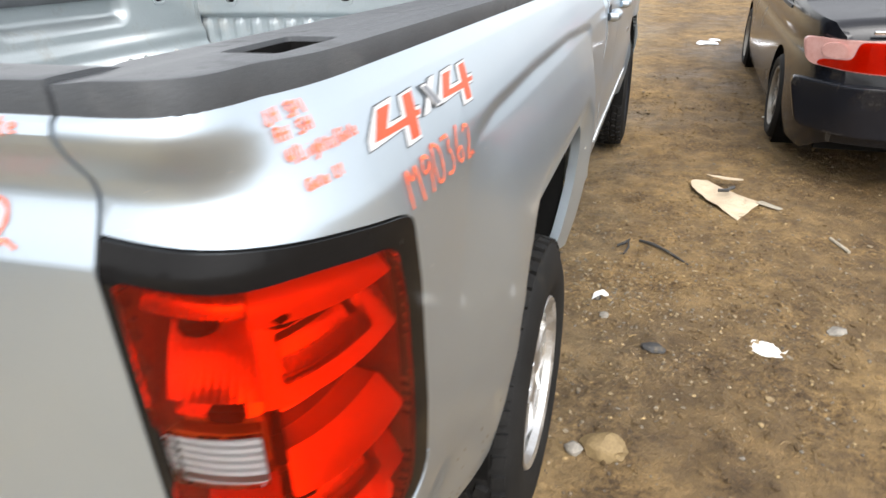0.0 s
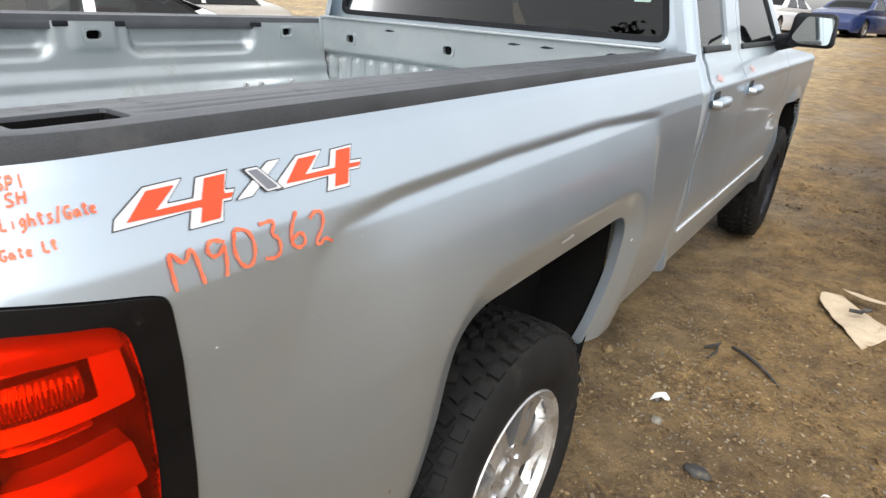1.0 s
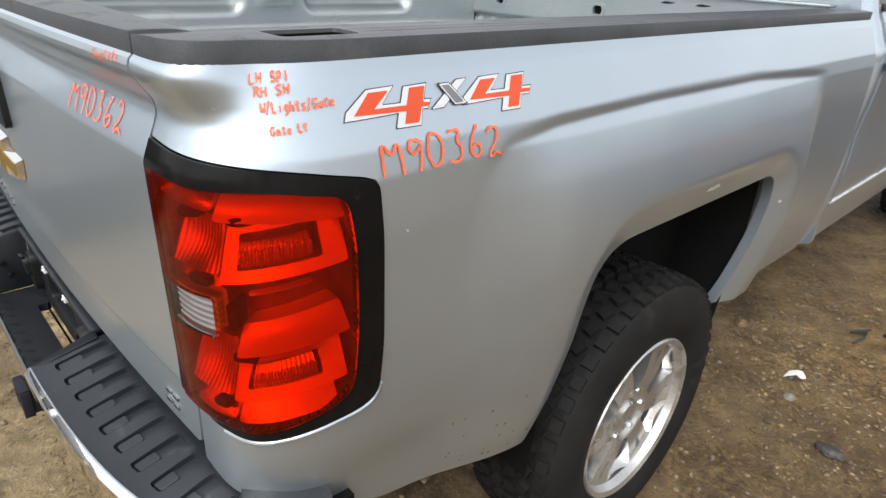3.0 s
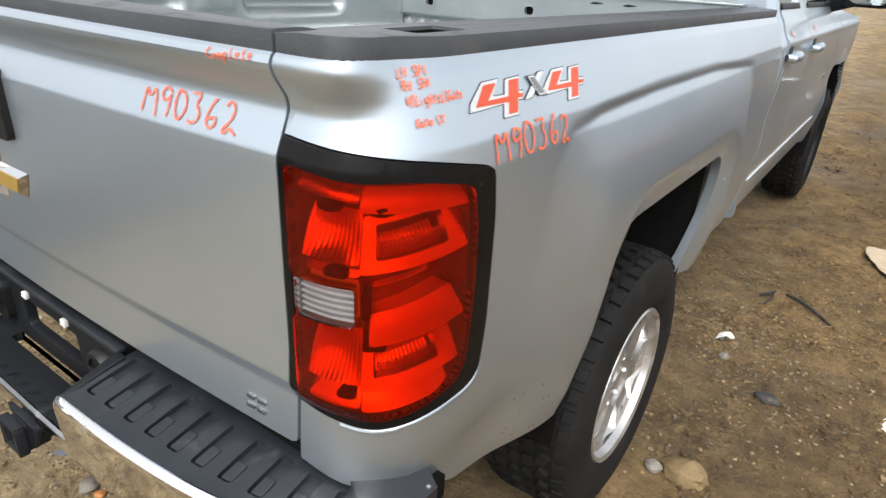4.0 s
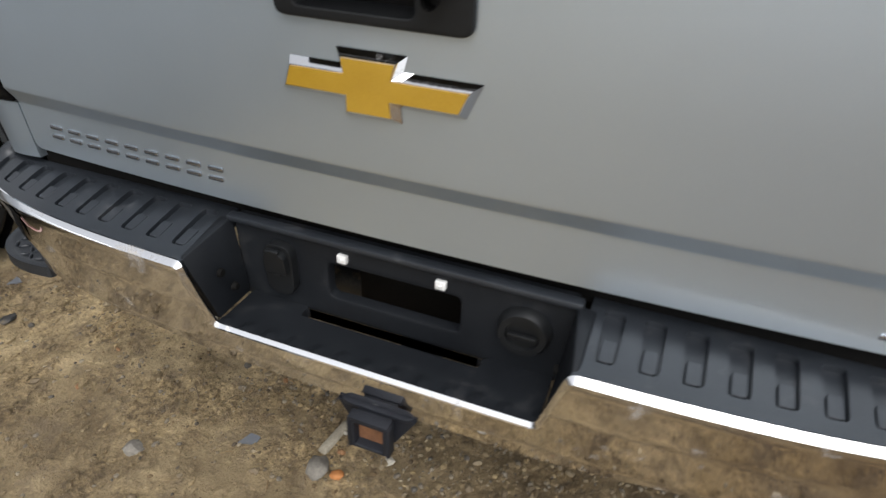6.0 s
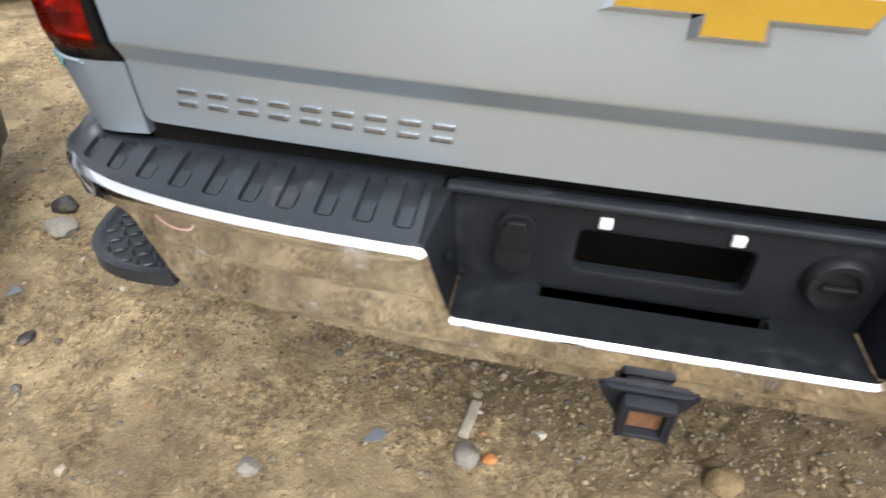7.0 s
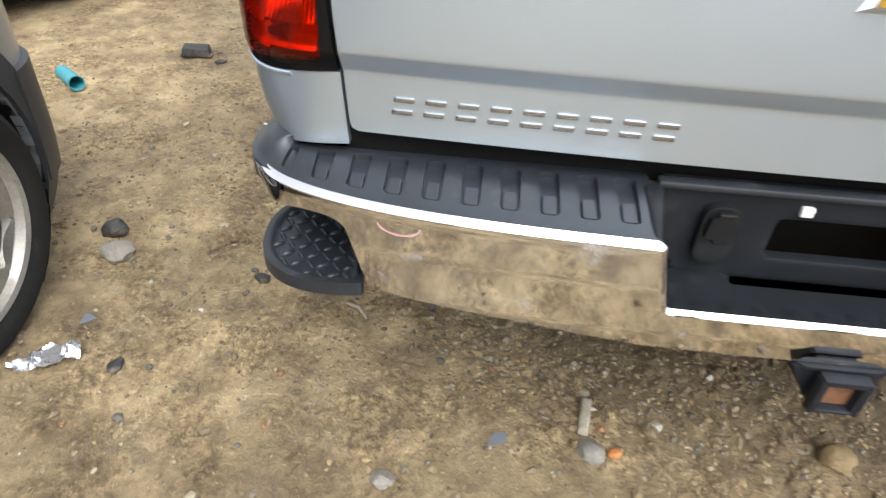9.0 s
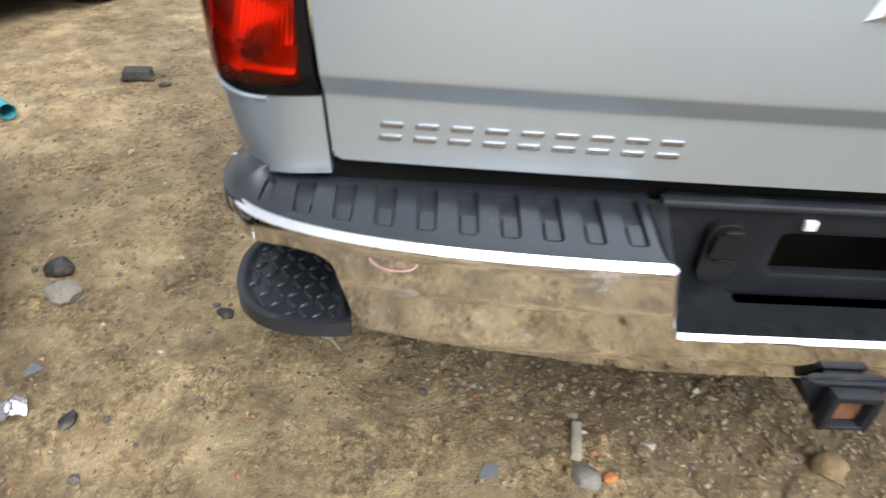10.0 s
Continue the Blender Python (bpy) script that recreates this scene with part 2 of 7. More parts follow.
PEBBLES = surface("mixed_pebbles", (0.165, 0.128, 0.082), (0.31, 0.248, 0.160), (0.6, 0.85), 0.0, (30.0, 120.0), (0.001, 0.0005))
STRAW = surface("dead_straw", (0.13, 0.09, 0.055), (0.27, 0.20, 0.115), (0.8, 0.95), 0.0, (20.0, 120.0))
LEAF = surface("dark_foliage", (0.035, 0.055, 0.022), (0.075, 0.10, 0.04), (0.6, 0.8), 0.0, (2.0, 30.0))
BARK = surface("bark", (0.07, 0.055, 0.04), (0.14, 0.11, 0.085), (0.85, 0.95), 0.0, (6.0, 60.0), (0.01, 0.004))


def island_tint(mat, amount):
    """Varies a material from piece to piece of one joined mesh."""
    nd, lk = mat.node_tree.nodes, mat.node_tree.links
    p = next(n for n in nd if n.type == "BSDF_PRINCIPLED")
    src = p.inputs["Base Color"].links[0].from_socket
    geo, hsv, mr, mr2 = nd.new("ShaderNodeNewGeometry"), nd.new("ShaderNodeHueSaturation"), nd.new("ShaderNodeMapRange"), nd.new("ShaderNodeMapRange")
    lk.new(geo.outputs["Random Per Island"], mr.inputs[0])
    mr.inputs["To Min"].default_value, mr.inputs["To Max"].default_value = 1 - amount, 1 + amount
    lk.new(geo.outputs["Random Per Island"], mr2.inputs[0])
    mr2.inputs["To Min"].default_value, mr2.inputs["To Max"].default_value = 0.7, 1.3
    lk.new(mr.outputs[0], hsv.inputs["Value"])
    lk.new(mr2.outputs[0], hsv.inputs["Saturation"])
    lk.new(src, hsv.inputs["Color"])
    lk.new(hsv.outputs[0], p.inputs["Base Color"])


island_tint(PEBBLES, 0.28)
WET_PEBBLES = surface("wet_pebbles", (0.13, 0.097, 0.058), (0.27, 0.205, 0.122), (0.4, 0.7), 0.0, (30.0, 120.0), (0.001, 0.0005))
island_tint(WET_PEBBLES, 0.40)
MIXED_STONES = surface("mixed_stones", (0.7, 0.7, 0.7), (1.0, 1.0, 1.0), (0.5, 0.8), 0.0, (40.0, 160.0), (0.001, 0.0005))


def stone_colours(mat):
    """Gives each stone of one joined mesh a colour of its own: grey, brown, tan, cream, rust."""
    nd, lk = mat.node_tree.nodes, mat.node_tree.links
    p = next(n for n in nd if n.type == "BSDF_PRINCIPLED")
    src = p.inputs["Base Color"].links[0].from_socket
    geo, mul = nd.new("ShaderNodeNewGeometry"), nd.new("ShaderNodeMixRGB")
    r = ramp_node(nd, 0.0, 0.965, (0.13, 0.115, 0.095), (0.33, 0.17, 0.075))
    r.color_ramp.interpolation = "CONSTANT"
    for at, col in ((0.22, (0.20, 0.150, 0.090)), (0.48, (0.30, 0.235, 0.145)), (0.76, (0.38, 0.32, 0.225)), (0.92, (0.50, 0.46, 0.38))):
        r.color_ramp.elements.new(at).color = (*col, 1)
    lk.new(geo.outputs["Random Per Island"], r.inputs[0])
    mul.blend_type, mul.inputs[0].default_value = "MULTIPLY", 1.0
    lk.new(src, mul.inputs[1])
    lk.new(r.outputs[0], mul.inputs[2])
    lk.new(mul.outputs[0], p.inputs["Base Color"])


stone_colours(MIXED_STONES)
CRUMBS = surface("damp_earth", (0.085, 0.060, 0.036), (0.17, 0.125, 0.078), (0.7, 0.9), 0.0, (30.0, 120.0), (0.001, 0.0005))
island_tint(CRUMBS, 0.35)
island_tint(STRAW, 0.5)
island_tint(LEAF, 0.4)


def ground_material():
    m, nd, lk = node_mat("wet_sandy_dirt")
    out, p = nd.new("ShaderNodeOutputMaterial"), nd.new("ShaderNodeBsdfPrincipled")
    lk.new(p.outputs[0], out.inputs[0])
    co = nd.new("ShaderNodeTexCoord").outputs["Object"]
    big = noise_node(nd, lk, co, 0.9, 6, 0.6)
    mid = noise_node(nd, lk, co, 5.5, 8, 0.68)
    fine = noise_node(nd, lk, co, 42.0, 6, 0.7)
    grit = noise_node(nd, lk, co, 210.0, 3, 0.6)
    base = ramp_node(nd, 0.34, 0.66, (0.150, 0.115, 0.070), (0.375, 0.306, 0.196))
    base.color_ramp.elements.new(0.5).color = (0.270, 0.217, 0.134, 1)
    lk.new(mid.outputs[0], base.inputs[0])
    wet = ramp_node(nd, 0.40, 0.62, (0.66, 0.63, 0.60), (1.12, 1.10, 1.06))
    lk.new(big.outputs[0], wet.inputs[0])
    m1 = nd.new("ShaderNodeMixRGB")
    m1.blend_type, m1.inputs[0].default_value = "MULTIPLY", 1.0
    lk.new(base.outputs[0], m1.inputs[1])
    lk.new(wet.outputs[0], m1.inputs[2])
    # gritty patches between smooth sand
    patchy = noise_node(nd, lk, co, 3.1, 7, 0.62)
    mask = ramp_node(nd, 0.44, 0.60, (0.12, 0.12, 0.12), (1, 1, 1))
    lk.new(patchy.outputs[0], mask.inputs[0])
    spk = ramp_node(nd, 0.38, 0.66, (0.34, 0.31, 0.28), (1.32, 1.29, 1.22))
    lk.new(fine.outputs[0], spk.inputs[0])
    m2 = nd.new("ShaderNodeMixRGB")
    m2.blend_type = "MULTIPLY"
    lk.new(mask.outputs[0], m2.inputs[0])
    lk.new(m1.outputs[0], m2.inputs[1])
    lk.new(spk.outputs[0], m2.inputs[2])
    gr = ramp_node(nd, 0.35, 0.70, (0.70, 0.68, 0.66), (1.3, 1.28, 1.22))
    lk.new(grit.outputs[0], gr.inputs[0])
    m3 = nd.new("ShaderNodeMixRGB")
    m3.blend_type, m3.inputs[0].default_value = "MULTIPLY", 0.35
    lk.new(m2.outputs[0], m3.inputs[1])
    lk.new(gr.outputs[0], m3.inputs[2])
    soil = noise_node(nd, lk, co, 8.5, 10, 0.72)
    sr = ramp_node(nd, 0.53, 0.62, (0, 0, 0), (1, 1, 1))
    lk.new(soil.outputs[0], sr.inputs[0])
    m4 = nd.new("ShaderNodeMixRGB")
    lk.new(sr.outputs[0], m4.inputs[0])
    lk.new(m3.outputs[0], m4.inputs[1])
    m4.inputs[2].default_value = (0.128, 0.098, 0.064, 1)
    m5 = nd.new("ShaderNodeMixRGB")
    m5.inputs[0].default_value = 0.65
    lk.new(m3.outputs[0], m5.inputs[1])
    lk.new(m4.outputs[0], m5.inputs[2])
    # dark crumbs of soil and pale grains
    for scale, lo, hi, col, amount in ((70.0, 0.57, 0.63, (0.070, 0.050, 0.031), 0.75), (26.0, 0.60, 0.68, (0.085, 0.062, 0.038), 0.6), (120.0, 0.66, 0.70, (0.46, 0.41, 0.31), 0.8)):
        fl = noise_node(nd, lk, co, scale, 4, 0.6)
        fr = ramp_node(nd, lo, hi, (0, 0, 0), (amount, amount, amount))
        lk.new(fl.outputs[0], fr.inputs[0])
        mf, mm = nd.new("ShaderNodeMixRGB"), nd.new("ShaderNodeMath")
        mm.operation = "MULTIPLY"
        lk.new(fr.outputs[0], mm.inputs[0])
        lk.new(mask.outputs[0], mm.inputs[1])
        lk.new(mm.outputs[0], mf.inputs[0])
        lk.new(m5.outputs[0], mf.inputs[1])
        mf.inputs[2].default_value = (*col, 1)
        m5 = mf
    # dry pale sand behind the truck, wet churned mud along its right side
    sep, shift, wetr = nd.new("ShaderNodeSeparateXYZ"), nd.new("ShaderNodeMath"), nd.new("ShaderNodeMapRange")
    lk.new(co, sep.inputs[0])
    shift.operation = "MULTIPLY_ADD"
    lk.new(big.outputs[0], shift.inputs[0])
    shift.inputs[1].default_value = 2.4
    lk.new(sep.outputs["X"], shift.inputs[2])
    wetr.inputs["From Min"].default_value, wetr.inputs["From Max"].default_value = 0.9, 2.4
    lk.new(shift.outputs[0], wetr.inputs[0])
    tone, m6 = ramp_node(nd, 0.0, 1.0, (1.74, 1.70, 1.62), (0.90, 0.74, 0.51)), nd.new("ShaderNodeMixRGB")
    lk.new(wetr.outputs[0], tone.inputs[0])
    m6.blend_type, m6.inputs[0].default_value = "MULTIPLY", 1.0
    lk.new(m5.outputs[0], m6.inputs[1])
    lk.new(tone.outputs[0], m6.inputs[2])
    lk.new(m6.outputs[0], p.inputs["Base Color"])
    rr = nd.new("ShaderNodeMapRange")
    rr.inputs["From Min"].default_value, rr.inputs["From Max"].default_value = 0.35, 0.62
    rr.inputs["To Min"].default_value, rr.inputs["To Max"].default_value = 0.50, 0.92
    lk.new(big.outputs[0], rr.inputs[0])
    lk.new(rr.outputs[0], p.inputs["Roughness"])
    b1, b2, b3 = [nd.new("ShaderNodeBump") for _ in range(3)]
    for b, src, dist in ((b1, mid, 0.05), (b2, fine, 0.022), (b3, grit, 0.004)):
        b.inputs["Strength"].default_value, b.inputs["Distance"].default_value = 1.0, dist
        lk.new(src.outputs[0], b.inputs["Height"])
    lk.new(b1.outputs[0], b2.inputs["Normal"])
    lk.new(b2.outputs[0], b3.inputs["Normal"])
    lk.new(b3.outputs[0], p.inputs["Normal"])
    return m


DIRT = ground_material()

HITCH_BLACK = surface("dull_black_steel", (0.009, 0.010, 0.013), (0.022, 0.024, 0.030), (0.40, 0.60), 0.0, (14.0, 200.0), (0.0, 0.0004), spec=0.2)
DULL_ALLOY = surface("dull_grimy_alloy", (0.20, 0.19, 0.17), (0.34, 0.32, 0.29), (0.35, 0.5), 0.6, (9.0, 200.0), (0.0, 0.0001), 0.0,
                     0.05, 1.5, ((0.16, 0.13, 0.09), 0.35, 9.0))
CAP_TRIM = surface("weathered_rail_cap_plastic", (0.038, 0.042, 0.047), (0.070, 0.075, 0.082), (0.28, 0.46), 0.0, (9.0, 420.0), (0.0, 0.0005), 0.0, 0.05, 1.5,
                   ((0.09, 0.092, 0.095), 0.22, 16.0), spec=0.45)
# white of the reversing ribs, also used to paint highlights on shelf and ledge
REV_WHITE = surface("white_rib_and_highlight", (0.80, 0.80, 0.81), (0.88, 0.88, 0.88), (0.15, 0.3), 0.15, (30.0, 260.0))
DULL_CHROME = surface("dull_chrome", (0.34, 0.35, 0.37), (0.44, 0.45, 0.47), (0.12, 0.22), 0.95, (20.0, 260.0))
PINK_LENS = surface("pinkish_clear_lamp_plastic", (0.50, 0.25, 0.22), (0.60, 0.36, 0.32), (0.1, 0.2), 0.0, (20.0, 200.0))
SCUFF_GLINT = surface("scuff_and_glint_paint", (0.36, 0.35, 0.33), (0.50, 0.49, 0.46), (0.5, 0.7), 0.0, (40.0, 300.0))
LATCH_BLACK = surface("black_latch_plastic", (0.006, 0.0065, 0.007), (0.013, 0.014, 0.015), (0.32, 0.48), 0.0, (9.0, 500.0), (0.0, 0.0001), spec=0.3)
FADED_CRAYON = surface("smudged_pink_crayon", (0.66, 0.34, 0.31), (0.62, 0.46, 0.44), (0.5, 0.7), 0.0, (60.0, 400.0))
MUD = surface("dried_mud", (0.17, 0.13, 0.085), (0.28, 0.22, 0.15), (0.8, 0.95), 0.0, (40.0, 300.0))


# ---- mesh helpers ----
def smooth(x, a=0.0, b=1.0):
    t = np.clip((np.asarray(x, float) - a) / (b - a), 0, 1)
    return t * t * (3 - 2 * t)


def part(name, bm, material, parent=None, label="", angle=35):
    """Links a bmesh as one mesh object under a thing or a part."""
    me = bpy.data.meshes.new(name)
    bm.to_mesh(me)
    bm.free()
    me.materials.append(material)
    me.polygons.foreach_set("use_smooth", [True] * len(me.polygons))
    me.set_sharp_from_angle(angle=radians(angle))
    ob = new(name, me)
    ob.parent = parent
    return tagged(ob, label)


def mesh_part(name, geo, material, parent=None, label="", bevel=0.0, segs=2, angle=35):
    """Links plain vertices and faces as one mesh object, its sharp edges rounded by bevel."""
    me = bpy.data.meshes.new(name)
    me.from_pydata([tuple(v) for v in geo[0]], [], [tuple(f) for f in geo[1]])
    bm = bmesh.new()
    bm.from_mesh(me)
    bpy.data.meshes.remove(me)
    bmesh.ops.recalc_face_normals(bm, faces=bm.faces)
    if bevel:
        sharp = [e for e in bm.edges if len(e.link_faces) == 2 and e.calc_face_angle(0) > 0.6]
        bmesh.ops.bevel(bm, geom=sharp, offset=bevel, segments=segs, affect="EDGES", profile=0.5, clamp_overlap=True)
    return part(name, bm, material, parent, label, angle)


def merge(*geos):
    verts, faces = [], []
    for g in geos:
        k = len(verts)
        verts += [tuple(v) for v in g[0]]
        faces += [tuple(i + k for i in f) for f in g[1]]
    return verts, faces


def moved(geo, m):
    return [tuple(m @ Vector(v)) for v in geo[0]], geo[1]


def box(cx, cy, cz, sx, sy, sz, taper=0.0):
    """A box with its centre and full sizes; taper narrows the top."""
    v = []
    for z, k in ((-1, 1.0), (1, 1.0 - taper)):
        for x, y in ((-1, -1), (1, -1), (1, 1), (-1, 1)):
            v.append((cx + x * k * sx / 2, cy + y * k * sy / 2, cz + z * sz / 2))
    return v, [(3, 2, 1, 0), (4, 5, 6, 7), (0, 1, 5, 4), (1, 2, 6, 5), (2, 3, 7, 6), (3, 0, 4, 7)]


def revolve(profile, n=48, closed=False):
    """Turns (radius, along-x) pairs about the x axis."""
    v, f, k = [], [], len(profile)
    for i in range(n):
        a = 2 * math.pi * i / n
        v += [(x, r * math.cos(a), r * math.sin(a)) for r, x in profile]
    for i in range(n):
        j = (i + 1) % n
        for q in range(k if closed else k - 1):
            p = (q + 1) % k
            f.append((i * k + q, j * k + q, j * k + p, i * k + p))
    return v, f


def tube(points, radius, n=8):
    """A round bar along points."""
    v, f = [], []
    pts = [Vector(p) for p in points]
    for i, p in enumerate(pts):
        d = (pts[min(i + 1, len(pts) - 1)] - pts[max(i - 1, 0)]).normalized()
        a = d.cross(Vector((0.3, 0.2, 1)).normalized()).normalized()
        b = d.cross(a)
        r = radius[i] if isinstance(radius, (list, tuple)) else radius
        v += [tuple(p + r * (math.cos(2 * math.pi * k / n) * a + math.sin(2 * math.pi * k / n) * b)) for k in range(n)]
    for i in range(len(pts) - 1):
        for k in range(n):
            q = (k + 1) % n
            f.append((i * n + k, i * n + q, (i + 1) * n + q, (i + 1) * n + k))
    f.append(tuple(range(n))[::-1])
    f.append(tuple((len(pts) - 1) * n + k for k in range(n)))
    return v, f


def rounded(corners, radius=0.01, seg=6):
    """A polygon with its corners rounded; a corner may carry its own radius as a third number."""
    out, n = [], len(corners)
    for i, c in enumerate(corners):
        p, q, w = (np.array(corners[(i + k) % n][:2], float) for k in (-1, 0, 1))
        r = c[2] if len(c) > 2 else radius
        if r <= 0:
            out.append(q)
            continue
        a, b = (p - q), (w - q)
        la, lb = np.linalg.norm(a), np.linalg.norm(b)
        a, b = q + a / la * min(r, la * 0.49), q + b / lb * min(r, lb * 0.49)
        for t in np.linspace(0, 1, seg):
            out.append((1 - t) ** 2 * a + 2 * t * (1 - t) * q + t * t * b)
    return np.array(out)


def rect(u0, u1, v0, v1, r=0.01):
    return rounded([(u0, v0), (u1, v0), (u1, v1), (u0, v1)], r)


def near_poly(pts, poly):
    a, b = poly, np.roll(poly, -1, 0)
    ab = b - a
    ap = pts[:, None] - a
    t = np.clip((ap * ab).sum(2) / np.maximum((ab * ab).sum(1), 1e-12), 0, 1)
    q = a + t[..., None] * ab
    d = np.linalg.norm(pts[:, None] - q, axis=2)
    i = d.argmin(1)
    k = np.arange(len(pts))
    y0, y1, py = a[:, 1], b[:, 1], pts[:, 1:2]
    cross = (y0 > py) != (y1 > py)
    xs = a[:, 0] + (py - y0) * ab[:, 0] / np.where(ab[:, 1] == 0, 1e-12, ab[:, 1])
    return q[k, i], d[k, i], (cross & (pts[:, :1] < xs)).sum(1) % 2 == 1


def patch(fn, us, vs, keep=None, cuts=(), lip=0.0, offset=0.0, back=False):
    """A surface over a grid of (u, v), trimmed to the outline keep and with the outlines cuts taken out, placed by
    fn(u, v, offset); lip turns its edges in by that depth, and back closes it behind."""
    us, vs = np.asarray(us, float), np.asarray(vs, float)
    nu, nv = len(us), len(vs)
    pts = np.stack(np.meshgrid(us, vs, indexing="ij"), 2).reshape(-1, 2)
    ij = np.arange(nu * nv).reshape(nu, nv)
    quads = np.stack([ij[:-1, :-1], ij[1:, :-1], ij[1:, 1:], ij[:-1, 1:]], 2).reshape(-1, 4)
    cell = min(np.diff(us).max(), np.diff(vs).max())
    for poly, want in ([(keep, True)] if keep is not None else []) + [(c, False) for c in cuts]:
        poly = np.asarray(poly, float)
        q, d, _ = near_poly(pts, poly)
        pts[d < 0.5 * cell] = q[d < 0.5 * cell]
        e1, e2 = poly - np.roll(poly, 1, 0), np.roll(poly, -1, 0) - poly
        turn = np.abs(np.cross(e1, e2)) / np.maximum(np.linalg.norm(e1, axis=1) * np.linalg.norm(e2, axis=1), 1e-12)
        for c in poly[turn > 0.45]:
            pts[np.linalg.norm(pts - c, axis=1).argmin()] = c
        inside = near_poly(pts[quads].mean(1), poly)[2]
        quads = quads[inside == want]
        used = np.unique(quads)
        q, d, ins = near_poly(pts[used], poly)
        bad = (ins != want) & (d > 1e-7)
        pts[used[bad]] = q[bad]
        e = np.sort(np.concatenate([quads[:, [k, (k + 1) % 4]] for k in range(4)]), 1)
        e, times = np.unique(e, axis=0, return_counts=True)
        rim = np.unique(e[times == 1])
        q, d, _ = near_poly(pts[rim], poly)
        slack = d < 1.6 * max(np.diff(us).max(), np.diff(vs).max())
        pts[rim[slack]] = q[slack]
    used, inv = np.unique(quads, return_inverse=True)
    quads, pts = inv.reshape(-1, 4), pts[used]
    verts = np.stack(np.broadcast_arrays(*fn(pts[:, 0], pts[:, 1], offset)), 1)
    faces = [tuple(int(i) for i in f) for f in quads]
    n = len(verts)
    if lip:
        seen = {}
        for f in faces:
            for a, b in zip(f, f[1:] + f[:1]):
                seen[(a, b)] = True
        rim = [(a, b) for a, b in seen if (b, a) not in seen and a != b]
        low = np.stack(np.broadcast_arrays(*fn(pts[:, 0], pts[:, 1], offset - lip)), 1)
        if back:
            verts = np.concatenate([verts, low])
            faces += [tuple(i + n for i in f[::-1]) for f in faces]
            faces += [(b, a, a + n, b + n) for a, b in rim]
        else:
            ids = sorted({i for e in rim for i in e})
            slot = {i: n + k for k, i in enumerate(ids)}
            verts = np.concatenate([verts, low[ids]])
            faces += [(b, a, slot[a], slot[b]) for a, b in rim]
    clean = []
    for f in faces:
        g = tuple(dict.fromkeys(f))
        if len(g) > 2:
            clean.append(g)
    return [tuple(v) for v in verts], clean


def span(a, b, step):
    return np.linspace(a, b, max(2, int(round((b - a) / step)) + 1))


def inset(poly, d):
    """The polygon (counter-clockwise) with its edges moved in by d."""
    poly = np.asarray(poly, float)
    out = []
    for i in range(len(poly)):
        p, q, r = poly[i - 1], poly[i], poly[(i + 1) % len(poly)]
        a, b = (q - p) / np.linalg.norm(q - p), (r - q) / np.linalg.norm(r - q)
        na, nb = np.array([-a[1], a[0]]), np.array([-b[1], b[0]])
        k = na + nb
        out.append(q + k * d / max(0.3, (k @ k) / 2))
    return np.array(out)


def ribbon(fn, line, width, offset):
    """A drawn stroke of even width on a surface."""
    p = np.asarray(line, float)
    fine = [p[0]]
    for a, b in zip(p, p[1:]):
        k = max(1, int(np.linalg.norm(b - a) / 0.004))
        fine += [a + (b - a) * (i + 1) / k for i in range(k)]
    p = np.array(fine)
    d = np.gradient(p, axis=0)
    d /= np.maximum(np.linalg.norm(d, axis=1, keepdims=True), 1e-9)
    nrm = np.stack([-d[:, 1], d[:, 0]], 1)
    w = width * (0.5 + 0.14 * np.sin(np.arange(len(p)) * 1.7 + p[0, 0] * 90))[:, None]
    l, r = p + nrm * w, p - nrm * w
    pts = np.concatenate([l, r])
    v = np.stack(np.broadcast_arrays(*fn(pts[:, 0], pts[:, 1], offset)), 1)
    n = len(p)
    return [tuple(q) for q in v], [(i, i + 1, n + i + 1, n + i) for i in range(n - 1)]


STROKES = {}


def glyph(ch, text):
    STROKES[ch] = [[tuple(float(k) for k in q.split(",")) for q in s.split()] for s in text.split("|")]


glyph("L", ".0,1 .02,.5 .0,.0 .5,.05")
glyph("H", ".0,1 .02,0|.55,1 .5,0|.0,.5 .55,.55")
glyph("S", ".55,.9 .3,1 .05,.85 .1,.6 .4,.45 .5,.2 .3,0 .0,.08")
glyph("P", ".05,1 .0,0|.05,.95 .4,1 .5,.75 .35,.5 .05,.48")
glyph("R", ".05,1 .0,0|.0,.95 .4,1 .5,.75 .3,.52 .02,.5|.25,.5 .55,0")
glyph("W", ".0,1 .1,.0 .3,.6 .5,.0 .65,1")
glyph("/", ".05,-.15 .45,1.15")
glyph("l", ".2,1 .2,0")
glyph("i", ".2,.6 .2,0|.2,.85 .2,.9")
glyph("g", ".5,.6 .2,.65 .05,.35 .25,.1 .5,.3|.5,.6 .45,-.2 .1,-.3")
glyph("h", ".05,1 .05,0|.05,.4 .3,.6 .5,.4 .5,0")
glyph("t", ".25,.95 .25,.1 .45,.0|.05,.65 .5,.7")
glyph("s", ".5,.55 .2,.65 .1,.45 .45,.25 .3,0 .0,.05")
glyph("G", ".6,.85 .3,1 .0,.6 .1,.1 .45,.0 .6,.4 .35,.42")
glyph("a", ".5,.55 .2,.6 .05,.3 .2,.05 .45,.2 .5,.55 .55,.0")
glyph("e", ".05,.3 .45,.38 .4,.58 .15,.58 .05,.3 .2,.05 .5,.1")
glyph("M", ".0,.0 .03,1 .32,.45 .6,1 .72,-.05")
glyph("9", ".55,.85 .3,1 .05,.8 .15,.55 .45,.6 .55,.85 .5,.35 .45,.0")
